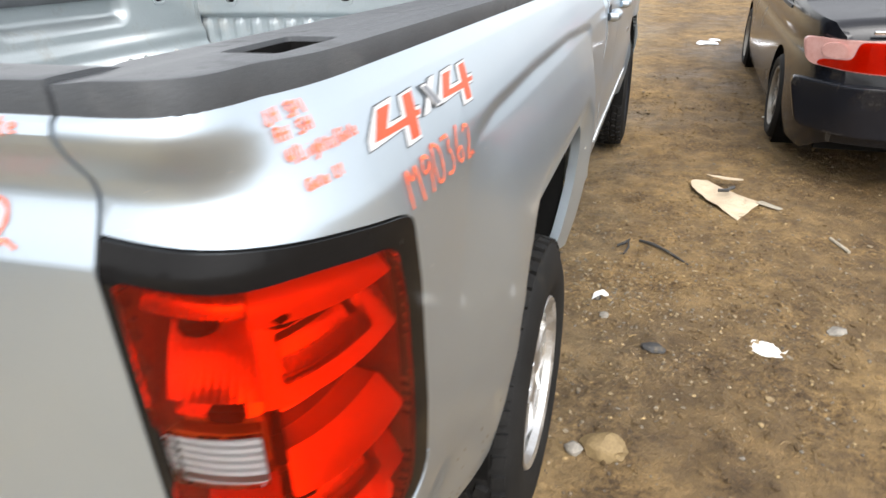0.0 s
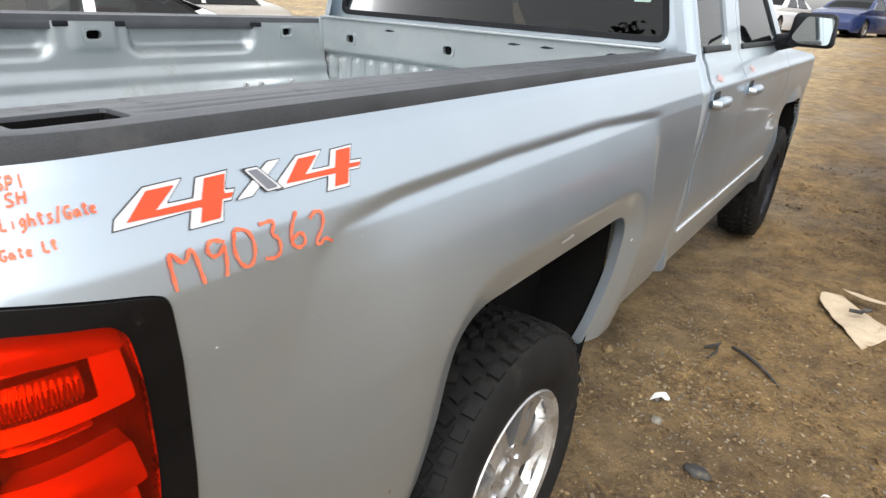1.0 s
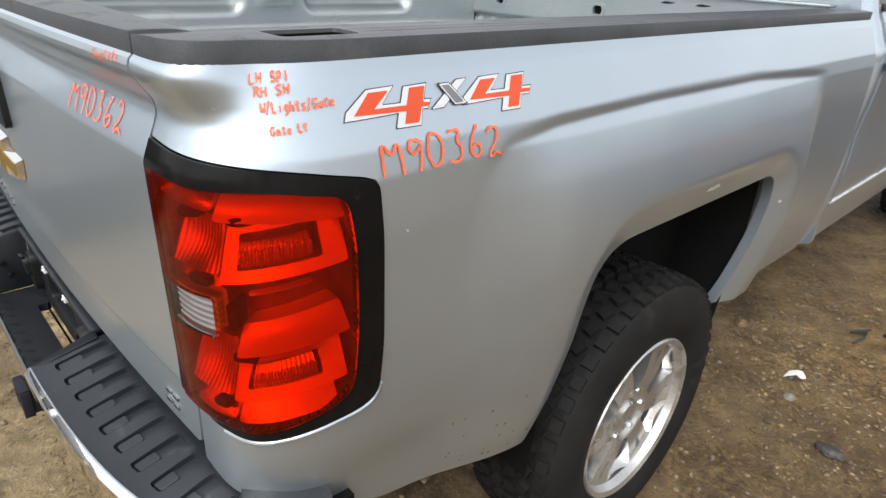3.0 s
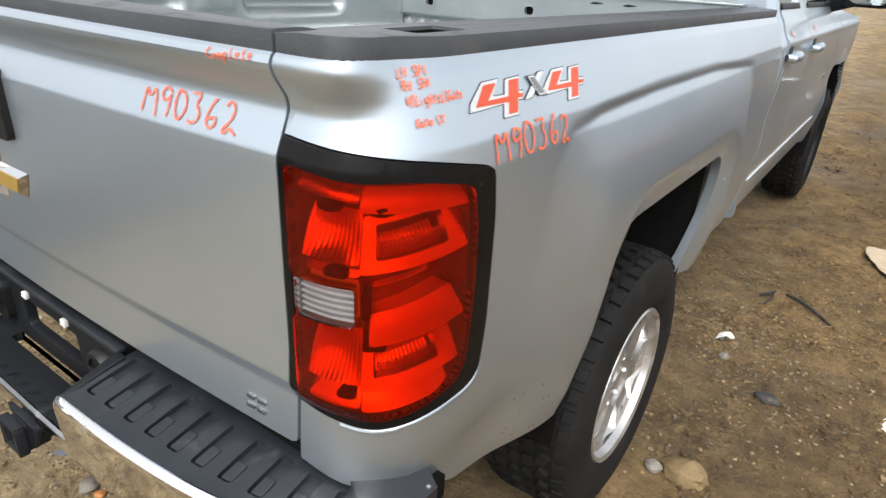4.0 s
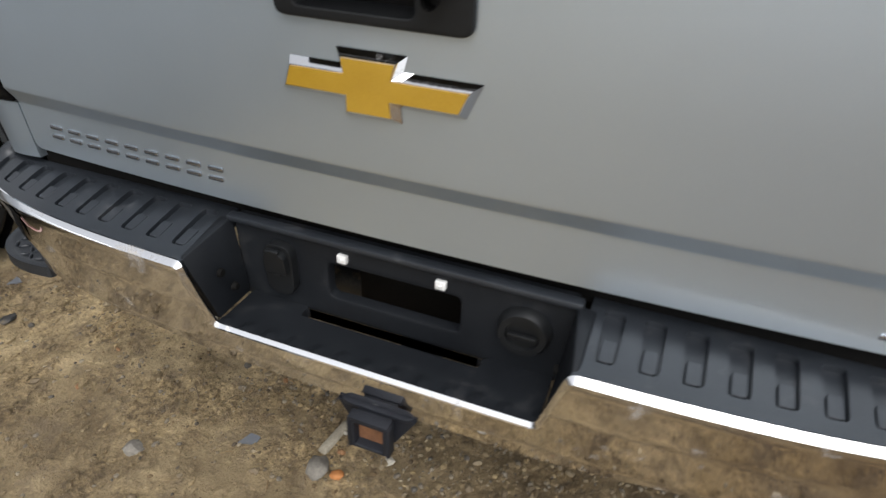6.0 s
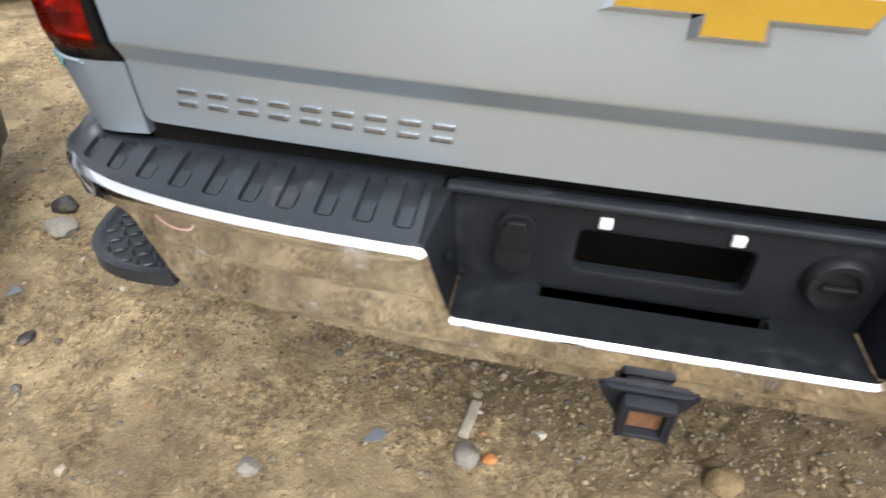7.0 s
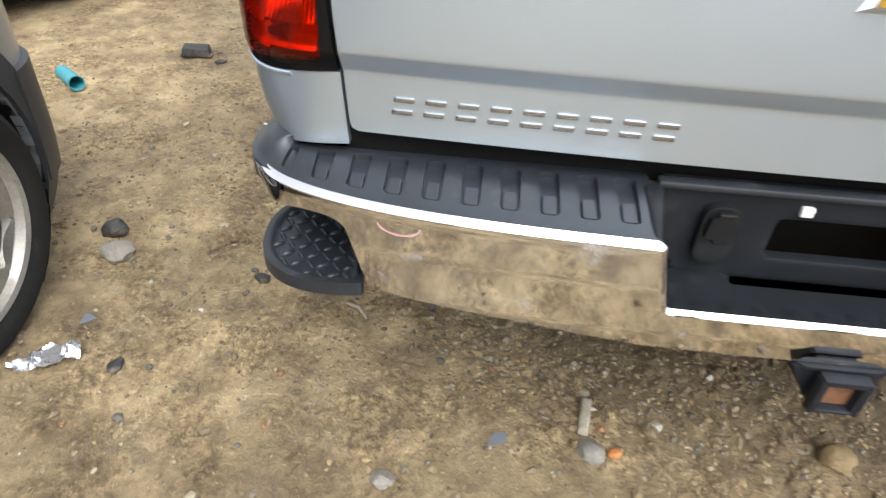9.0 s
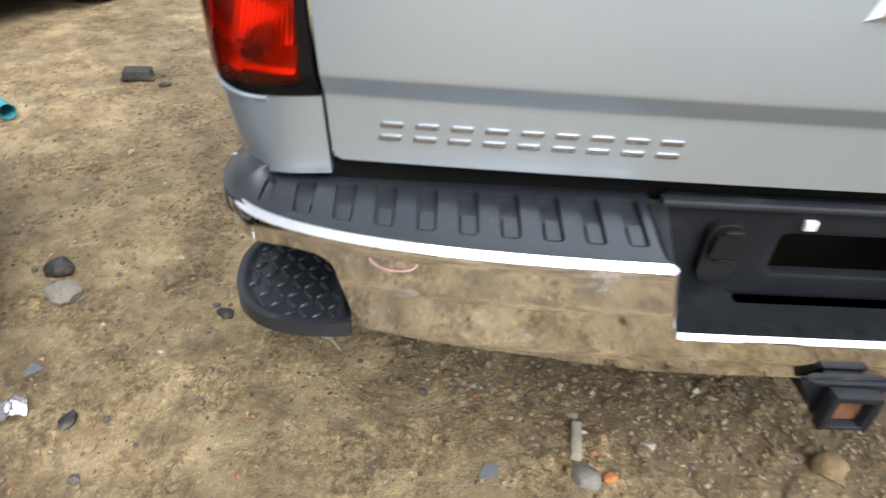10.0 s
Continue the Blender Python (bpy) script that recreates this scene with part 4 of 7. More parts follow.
mesh_part("gate_cap", patch(gate_cap_surface, span(-0.8, 0.8, 0.02), span(-0.085, 0.025, 0.008), gate_keep, lip=0.024), CAP_TRIM, tailgate,
          "black plastic tailgate cap", bevel=0.006)

# ---- crayon notes and the striped mark on the bed side ----
right = body_side(1)
note = [("LH SPl", 0.156, 1.3405, 0.0095, 0.0100, 0.04), ("RH SH", 0.1615, 1.3272, 0.0097, 0.0100, 0.07), ("W/Lights/Gate", 0.168, 1.3110, 0.0075, 0.0105, 0.03), ("Gate Lt", 0.178, 1.2893, 0.0067, 0.0085, 0.06)]
for k, (text, u0, z, adv, high, rise) in enumerate(note):
    handwriting(right, text, u0, z, high, adv, 0.0021, CRAYON, truck, rise=rise, offset=0.0026, seed=10 + k)
handwriting(right, "M90362", 0.315, 1.2280, 0.043, 0.0355, 0.0038, CRAYON, truck, rise=-0.02, slant=-0.06, offset=0.0020, seed=21)
for y, z in ((2.34, 1.295), (2.95, 1.30)):
    zig = [(s_at(y + 0.012 * k + (0.05 if k % 2 else 0.0)), z + (0.022 if k % 2 else -0.012) - 0.003 * k) for k in range(7)]
    mesh_part("crayon_mark", ribbon(right, softened(zig), 0.006, 0.002), FADED_CRAYON, truck, "smudged faded orange crayon mark")


def four(u, k, tip):
    """A slanted figure four, its outline and its inner fill; k stretches it along the panel, tip is its right arm."""
    out = [(0.0, 1.2945), (0.005, 1.3055), (0.040, 1.3270), (0.083, 1.3280), (0.060, 1.3088), (0.086, 1.3086), (0.095, 1.3260), (0.134, 1.3272), (0.125, 1.3092),
           (tip, 1.3085), (tip - 0.009, 1.2965), (0.119, 1.2970), (0.112, 1.2792), (0.071, 1.2797), (0.079, 1.2960)]
    fill = [(0.0155, 1.3002), (0.042, 1.3228), (0.072, 1.3230), (0.046, 1.3048), (0.0945, 1.3046), (0.104, 1.3232), (0.129, 1.3236), (0.121, 1.3054), (tip - 0.004, 1.3046),
            (tip - 0.009, 1.3002), (0.1175, 1.3004), (0.109, 1.2837), (0.086, 1.2840), (0.093, 1.2980)]
    return [np.array([(u + a * k, z) for a, z in p])[::-1] for p in (out, fill)]


def bar(u0, u1, u2, u3, z0, z1):
    return np.array([(u0, z0), (u1, z0), (u2, z1), (u3, z1)])


def decal(outline, fill, mat, lift=0.0):
    lo, hi = outline.min(0), outline.max(0)
    uu, vv = span(lo[0], hi[0], 0.0018), span(lo[1], hi[1], 0.0018)
    figure = mesh_part("decal_figure", patch(right, uu, vv, outline, offset=0.0008 + lift), BLACK_DECAL, truck, "orange and silver 4x4 decal figure")
    mesh_part("decal_edge", patch(right, uu, vv, inset(outline, 0.0011), offset=0.0012 + lift), PALE_DECAL, figure)
    mesh_part("decal_fill", patch(right, uu, vv, fill, offset=0.0016 + lift), mat, figure)


decal(*four(0.2696, 1.0, 0.137), ORANGE_DECAL)
decal(*four(0.4560, 1.0, 0.1448), ORANGE_DECAL)
stroke = bar(0.4005, 0.4235, 0.4740, 0.4535, 1.2955, 1.3275)
decal(stroke, inset(stroke, 0.0042), PALE_DECAL, 0.0010)
stroke = bar(0.4420, 0.4660, 0.4385, 0.4185, 1.2968, 1.3250)
decal(stroke, inset(stroke, 0.0030), GREY_DECAL, 0.0022)
# pale marks at the arch: a painted glint on its top border, then a scuff
for y, z, w, h, seed in ((1.06, 1.040, 0.075, 0.018, 3), (1.54, 0.90, 0.016, 0.012, 4)):
    rs = random.Random(seed)
    blot = rounded([(s_at(y) + 0.5 * w * math.cos(t) * rs.uniform(0.55, 1.15), z + 0.5 * h * math.sin(t) * rs.uniform(0.45, 1.15)) for t in np.linspace(0, 5.9, 15)], 0.0008)
    mesh_part("scuff_glint", patch(right, span(blot[:, 0].min(), blot[:, 0].max(), 0.003), span(blot[:, 1].min(), blot[:, 1].max(), 0.003), blot, offset=0.0016), SCUFF_GLINT, truck, "pale scuff and painted glint at the arch")
# small dents and scuffs
rnd = random.Random(8)
chips = []
for _ in range(12):
    y, z = rnd.uniform(0.16, 0.62), rnd.uniform(1.12, 1.25)
    r = rnd.uniform(0.0008, 0.0017)
    chips.append(ribbon(right, [(s_at(y), z), (s_at(y + r * 2), z + r * rnd.uniform(-1, 1))], r * 1.2, 0.0012))
for _ in range(6):
    u, z = rnd.uniform(0.02, 0.26), rnd.uniform(1.25, 1.33)
    r = rnd.uniform(0.0007, 0.0014)
    chips.append(ribbon(right, [(u, z), (u + r * 2, z + r * rnd.uniform(-1, 1))], r * 1.2, 0.0012))
tagged(mesh_part("paint_chips", merge(*chips), PALE_DECAL, truck, "small pale paint chips"), kind="stuff")

# mud thrown up on the lower edges of the side
specks = []
for y0, y1, z0, z1, count in ((0.30, 0.60, 0.62, 0.76, 30), (1.52, 2.11, 0.58, 0.74, 70)):
    for _ in range(count):
        y, z = rnd.uniform(y0, y1), z0 + (z1 - z0) * rnd.random() ** 1.8
        r = rnd.uniform(0.0012, 0.0034)
        if not near_poly(np.array([(y, z)]), ARCH)[2][0] and near_poly(np.array([(s_at(y), z)]), side_keep)[2][0]:
            specks.append(ribbon(right, [(s_at(y), z), (s_at(y + r * 1.5), z + r * rnd.uniform(-1, 1))], r * 2, 0.0013))
tagged(mesh_part("mud_spatter", merge(*specks), MUD, truck, "dried brown mud spatter"), kind="stuff")

# ---- rear bumper ----
_ba = np.linspace(-math.pi / 2, math.pi / 2, 241)
_bx = 0.955 * np.sign(np.sin(_ba)) * np.abs(np.sin(_ba)) ** (2 / 3.5)
_by = 0.10 - 0.28 * np.cos(_ba) ** (2 / 3.5)
_bs = np.concatenate([[0], np.cumsum(np.hypot(np.diff(_bx), np.diff(_by)))])
_bs -= _bs[120]
_bnx, _bny = -np.gradient(_by, _bs) * -1, -np.gradient(_bx, _bs)


def bumper_face(s, z, o=0.0):
    s, z = np.broadcast_arrays(np.asarray(s, float), np.asarray(z, float))
    x, y = np.interp(s, _bs, _bx), np.interp(s, _bs, _by)
    nx, ny = np.interp(s, _bs, _bnx), np.interp(s, _bs, _bny)
    d = np.interp(z, [0.50, 0.56, 0.66, 0.725, 0.736, 0.744], [-0.046, -0.028, -0.008, 0.0, 0.0, -0.002]) + o
    return x + nx * d, y + ny * d, z


def s_of_x(x):
    return float(np.interp(x, _bx, _bs))


b_top, b_low = 0.742, 0.614
e = _bs[-1] - 0.02
half_line = [(0.0, 0.522), (s_of_x(0.30), 0.522), (s_of_x(0.50), 0.548), (0.7515, 0.566), (0.768, 0.652), (0.777, 0.693), (0.800, 0.7055), (0.850, 0.7035),
             (0.905, 0.690), (e - 0.05, 0.692), (e, 0.700), (e, b_top), (s_of_x(0.322), b_top), (s_of_x(0.288), b_low), (0.0, b_low)]
face_line = half_line[1:11] + [(e, b_top - 0.0055), (s_of_x(0.322) + 0.006, b_top - 0.0055), (s_of_x(0.288) + 0.006, b_low - 0.0055)]
chrome_outline = rounded([(u, v, 0.012) for u, v in face_line] + [(-u, v, 0.012) for u, v in face_line][::-1])
bumper = mesh_part("rear_bumper", patch(bumper_face, span(-e, e, 0.0065), span(0.50, b_top, 0.006), chrome_outline, lip=0.012), CHROME, truck,
                   "chrome rear bumper with black step pads", angle=50)

edge_line = half_line[11:-1]
edge_pts = rounded([(u, v, 0.012) for u, v in edge_line] + [(-u, v, 0.012) for u, v in edge_line[::-1]])
long_edge = []
for a, b in zip(edge_pts, edge_pts[1:]):
    k = max(1, int(np.linalg.norm(b - a) / 0.012))
    long_edge += [a + (b - a) * i / k for i in range(k)]
long_edge = np.array(long_edge + [edge_pts[-1]])
# a rolled edge with a broad sloping top, swept along the cut-out upper rim
run = np.gradient(long_edge, axis=0)
run /= np.linalg.norm(run, axis=1, keepdims=True)
rise = np.stack([run[:, 1], -run[:, 0]], 1)
LIP = [(-0.015, -0.004), (-0.0095, 0.0022), (-0.0068, 0.0030), (-0.0004, -0.0036), (0.0010, -0.0058), (0.0006, -0.0085), (-0.006, -0.0095)]
lip_v = []
for off, up in LIP:
    # it thins out and ducks under the pad round the bumper's ends
    ends = smooth(np.abs(long_edge[:, 0]), s_of_x(0.948), e - 0.03)[:, None]
    q = long_edge + rise * (up * (1 - 0.5 * ends) - 0.004 * ends)
    lip_v.append(np.stack(bumper_face(q[:, 0], q[:, 1], off), 1))
n, k = len(long_edge), len(LIP)
lip_v = np.stack(lip_v, 1).reshape(-1, 3)
lip_f = [(i * k + q, (i + 1) * k + q, (i + 1) * k + (q + 1) % k, i * k + (q + 1) % k) for i in range(n - 1) for q in range(k)] + [tuple(range(k)), tuple(range((n - 1) * k, n * k))[::-1]]
mesh_part("chrome_lip", (lip_v.tolist(), lip_f), CHROME, bumper, "bright rolled chrome edge", angle=14)


arc = [(-0.690 + 0.032 * math.cos(t), 0.718 + 0.018 * math.sin(t)) for t in np.linspace(math.pi * 1.02, math.pi * 1.98, 14)]
mesh_part("crayon_mark", ribbon(bumper_face, arc, 0.0034, 0.0012), FADED_CRAYON, bumper, "curved orange crayon stroke on the chrome")

PAD = 0.11


def pad_surface(sign):
    """Over the bumper: u runs along its outer edge, v inward from it, to PAD."""
    def fn(u, v, o=0.0):
        u, v = np.broadcast_arrays(np.asarray(u, float), np.asarray(v, float))
        x, y = np.interp(u, _bs, _bx), np.interp(u, _bs, _by)
        xin = np.minimum(x, 0.872)
        yin = np.where(x > 0.80, np.maximum(-0.008, y + 0.035), -0.008)
        k = v / PAD
        corner = smooth(u, s_of_x(0.86), s_of_x(0.95))
        return sign * (x + (xin - x) * k + 0.003 * corner * (1 - k)), y + 0.010 * (1 - corner) + (yin - y - 0.010) * k, 0.742 + 0.020 * smooth(k, 0.0, 0.9) + 0.026 * corner * smooth(k, -0.10, 0.5) + o
    return fn


for sign in (1, -1):
    fn = pad_surface(sign)
    u0 = s_of_x(0.324)
    # tread slots, their outer half filled by a raised tab
    slot_u = [s_of_x(0.361 + 0.0573 * k) for k in range(10)]
    slots = [rounded([(u - 0.0145, 0.024), (u + 0.0145, 0.024), (u + 0.0155, 0.092), (u - 0.0155, 0.092)], 0.007) for u in slot_u]
    pad = mesh_part("step_pad", patch(fn, span(u0, e + 0.004, 0.005), span(0, PAD, 0.005), None, slots, lip=0.03), STEP_TRIM, bumper,
                    "grey-black plastic step pad with rounded tread slots", angle=50)
    mesh_part("slot_floor", patch(lambda u, v, o=0.0: fn(u, v, o - 0.010), span(u0 + 0.01, e - 0.03, 0.02), span(0.01, PAD - 0.002, 0.01)), STEP_TRIM, pad)
    for u in slot_u[:9]:
        tab = rounded([(u - 0.0105, 0.028), (u + 0.0105, 0.028), (u + 0.0105, 0.056), (u - 0.0105, 0.056)], 0.004)
        mesh_part("tread_tab", patch(fn, span(u - 0.011, u + 0.011, 0.003), span(0.027, 0.057, 0.003), tab, lip=0.010, offset=-0.0025), STEP_TRIM, pad, bevel=0.0015)
    # corner step below the bumper end
    plan = rounded([(0.752, -0.110, 0.012), (0.83, -0.117, 0.04), (0.90, -0.098, 0.05), (0.946, -0.045, 0.06), (0.957, 0.05, 0.04), (0.93, 0.115, 0.02), (0.79, 0.11, 0.02)])
    dish = inset(plan, 0.012)

    def step_top(x, y, o=0.0, sign=sign, dish=dish):
        pts = np.stack([np.ravel(x), np.ravel(y)], 1)
        _, dist, inside = near_poly(pts, dish)
        sunk = np.where(inside, -0.006 * smooth(dist, 0.0, 0.010), 0.0).reshape(np.shape(x))
        return sign * x, y, 0.572 + sunk + o + 0.03 * np.clip(y, -0.15, 0.1)

    tread = mesh_part("corner_step", patch(step_top, span(0.75, 0.958, 0.006), span(-0.12, 0.12, 0.006), plan, lip=0.026, back=True), STEP_TRIM, bumper,
                      "black diamond-tread corner step", angle=40)
    for i in range(10):
        for j in range(9):
            x, y = 0.762 + i * 0.0225, -0.090 + j * 0.0235
            if near_poly(np.array([(x, y)]), inset(plan, 0.020))[2][0]:
                g = moved(ball(), pose(sign * x, y, 0.566 + 0.03 * y, 0, 0, sign * (50 if (i + j) % 2 else -40)) @ Matrix.Diagonal((0.0125, 0.0042, 0.0055, 1)))
                mesh_part("tread_stud", g, STEP_TRIM, tread)
    mesh_part("step_pocket", ([(sign * x, y, z) for z in (0.545, 0.715) for x, y in ((0.764, -0.09), (0.772, -0.02), (0.79, 0.10), (0.93, 0.12))],
                              [(0, 1, 5, 4), (1, 2, 6, 5), (2, 3, 7, 6)]), BLACK_TRIM, bumper)
    mesh_part("bumper_end_filler", box(sign * 0.84, 0.085, 0.70, 0.20, 0.09, 0.045), DARK, bumper)
    # sloping cheek of the recess
    mesh_part("recess_cheek", ([(sign * x, y, z) for x, y, z in ((0.324, -0.164, 0.744), (0.290, -0.140, 0.612), (0.292, -0.048, 0.612), (0.306, -0.048, 0.770),
                                                                 (0.334, -0.158, 0.742), (0.334, -0.130, 0.600), (0.334, -0.048, 0.600), (0.334, -0.048, 0.766))],
                               [(0, 1, 2, 3), (4, 7, 6, 5), (0, 3, 7, 4), (1, 5, 6, 2), (0, 4, 5, 1), (3, 2, 6, 7)]), BLACK_TRIM, bumper, bevel=0.004)
    mesh_part("bolt", moved(revolve([(0.0, 0.006), (0.007, 0.006), (0.009, 0.0)], 12), pose(sign * 0.300, -0.11, 0.69, 0, 0, 0 if sign < 0 else 180)), DARK, bumper)

# recess floor and back wall with the open plate slot
mesh_part("recess_floor", patch(lambda x, y, o=0.0: (x, y, 0.612 + o + 0.004 * smooth(np.cos(x * 2 * math.pi / 0.047), 0.2, 0.8) * (1 - smooth(y, -0.138, -0.128))),
                                span(-0.288, 0.288, 0.006), span(-0.154, -0.044, 0.008), rect(-0.288, 0.288, -0.154, -0.044, 0.004),
                                [rect(-0.168, 0.170, -0.075, -0.053, 0.006)], lip=0.02), BLACK_TRIM, bumper, "black recessed step floor")
mesh_part("recess_wall", patch(lambda x, z, o=0.0: (x, -0.046 - o, z), span(-0.310, 0.310, 0.010), span(0.600, 0.772, 0.008), rect(-0.306, 0.306, 0.604, 0.772, 0.004),
                               [rect(-0.121, 0.124, 0.649, 0.722, 0.012)], lip=0.022), BLACK_TRIM, bumper, "black plate recess with an empty plate opening", bevel=0.003)
mesh_part("upper_ledge", box(0, -0.046, 0.769, 0.63, 0.022, 0.012), STEP_TRIM, bumper, bevel=0.004)
# near-black bar added to stand for the shade in the gap below the tailgate
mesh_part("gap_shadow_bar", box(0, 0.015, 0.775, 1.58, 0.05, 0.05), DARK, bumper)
for x in (-0.088, 0.090):
    mesh_part("plate_nut", merge(box(x, -0.050, 0.741, 0.018, 0.010, 0.016), box(x, -0.056, 0.741, 0.005, 0.004, 0.005)), WHITE_PLASTIC, bumper,
              "white nylon plate nut", bevel=0.002)
oval = rect(-0.238, -0.182, 0.640, 0.744, 0.027)
socket = mesh_part("trailer_socket", patch(lambda x, z, o=0.0: (x, -0.046 - o, z), span(-0.240, -0.180, 0.005), span(0.637, 0.747, 0.005), oval, lip=0.03, offset=0.018),
                   LATCH_BLACK, bumper, "black trailer wiring socket", bevel=0.006, segs=3)
lid = rounded([(-0.233, 0.690, 0.006), (-0.187, 0.690, 0.006), (-0.190, 0.735, 0.016), (-0.230, 0.735, 0.016)])
mesh_part("socket_lid", patch(lambda x, z, o=0.0: (x, -0.046 - o - 0.10 * (z - 0.69), z), span(-0.236, -0.184, 0.004), span(0.689, 0.736, 0.004), lid, lip=0.014, offset=0.028),
          LATCH_BLACK, socket, "hinged lid", bevel=0.003)
mesh_part("socket_latch", box(-0.210, -0.068, 0.6865, 0.014, 0.010, 0.005), LATCH_BLACK, socket, bevel=0.0015)
mesh_part("lid_hinge", box(-0.210, -0.076, 0.738, 0.026, 0.010, 0.006), LATCH_BLACK, socket, bevel=0.0015)
cover = mesh_part("round_cover", moved(revolve([(0.0, 0.012), (0.026, 0.012), (0.028, 0.018), (0.038, 0.018), (0.043, 0.010), (0.045, -0.002)], 32), pose(0.232, -0.047, 0.694, 0, 0, -90)),
                  LATCH_BLACK, bumper, "round black cover")
mesh_part("cover_bar", box(0.232, -0.066, 0.694, 0.046, 0.008, 0.008), LATCH_BLACK, cover, bevel=0.002)
mesh_part("recess_bolt", moved(revolve([(0.0, 0.008), (0.006, 0.008), (0.009, 0.0)], 12), pose(-0.283, -0.10, 0.66, 0, 0, 0)), DARK, bumper)
# tow hitch
HX, HZ, tube_o, tube_i = 0.016, 0.481, 0.033, 0.0265
ring = []
for y, h in ((-0.178, tube_o), (-0.178, tube_i), (0.16, tube_i), (0.16, tube_o)):
    ring += [(HX + a * h, y, HZ + b * h) for a, b in ((-1, -1), (1, -1), (1, 1), (-1, 1))]
quads = [(r * 4 + i, r * 4 + (i + 1) % 4, ((r + 1) % 4) * 4 + (i + 1) % 4, ((r + 1) % 4) * 4 + i) for r in range(4) for i in range(4)]
hitch = mesh_part("hitch_receiver", (ring, quads), HITCH_BLACK, truck, "black square tow hitch receiver", bevel=0.003)
mesh_part("hitch_rust", box(HX, -0.150, HZ, 0.052, 0.02, 0.052), RUST, hitch, "rusted inside of the tube")
mesh_part("hitch_collar", merge(box(HX, -0.168, HZ + tube_o + 0.003, 0.076, 0.022, 0.008), box(HX - tube_o - 0.003, -0.168, HZ, 0.008, 0.022, 0.070),
          box(HX + tube_o + 0.003, -0.168, HZ, 0.008, 0.022, 0.070)), HITCH_BLACK, hitch, "reinforcing collar", bevel=0.003)
# chain plate with pointed wings, top plate and tapering gussets
plate = rounded([(-0.070, -0.112, 0.006), (-0.045, -0.150, 0.012), (0.078, -0.150, 0.012), (0.108, -0.112, 0.006), (0.075, -0.060, 0.01), (-0.045, -0.060, 0.01)])
mesh_part("chain_plate", patch(lambda x, y, o=0.0: (x, y, 0.521 + o), span(-0.07, 0.11, 0.006), span(-0.15, -0.06, 0.006), plate, lip=0.008, back=True), HITCH_BLACK, hitch, "chain plate", bevel=0.002)
mesh_part("top_plate", box(0.012, -0.105, 0.535, 0.082, 0.070, 0.020, 0.12), HITCH_BLACK, hitch, bevel=0.004)
for side in (-1, 1):
    g = [(HX + side * x, y, z) for y in (-0.145, -0.137) for x, z in ((0.034, 0.449), (0.034, 0.517), (0.074, 0.517))]
    mesh_part("gusset", (g, [(0, 1, 2), (5, 4, 3), (0, 3, 4, 1), (1, 4, 5, 2), (2, 5, 3, 0)]), HITCH_BLACK, hitch)
mesh_part("hitch_crossbar", moved(merge(tube([(-0.36, 0.14, 0.54), (0.36, 0.14, 0.54)], 0.032, 12)), Matrix()), BLACK_DEBRIS, truck, "black hitch cross tube")
# added near-black box: stands for the darkness under the bed behind the plate opening
mesh_part("opening_dark_box", box(0.115, 0.090, 0.620, 0.49, 0.02, 0.23), DARK, bumper, "dark box added to blacken the view through the plate opening", bevel=0.004)
mesh_part("hitch_pin", tube([(-0.05, -0.09, 0.481), (0.082, -0.09, 0.481)], 0.008, 10), BLACK_DEBRIS, hitch)

# ---- the load bed ----
def wall_relief(y, z):
    f = 0.0
    for a, b in ((0.10, 0.86), (1.10, 1.66)):
        qy, qz = np.abs(y - (a + b) / 2) - (b - a) / 2 + 0.06, np.abs(z - 1.33) - 0.092 + 0.06
        sd = np.hypot(np.maximum(qy, 0), np.maximum(qz, 0)) + np.minimum(np.maximum(qy, qz), 0) - 0.06
        f = f + 0.045 * smooth(-sd, 0.0, 0.04)
    f = f - 0.014 * (1 - smooth(z, 1.170, 1.205)) - 0.02 * (1 - smooth(z, 1.10, 1.14))
    post = smooth(y, 0.90, 0.92) * (1 - smooth(y, 1.05, 1.07)) * smooth(z, 1.262, 1.275)
    return f - 0.014 * post


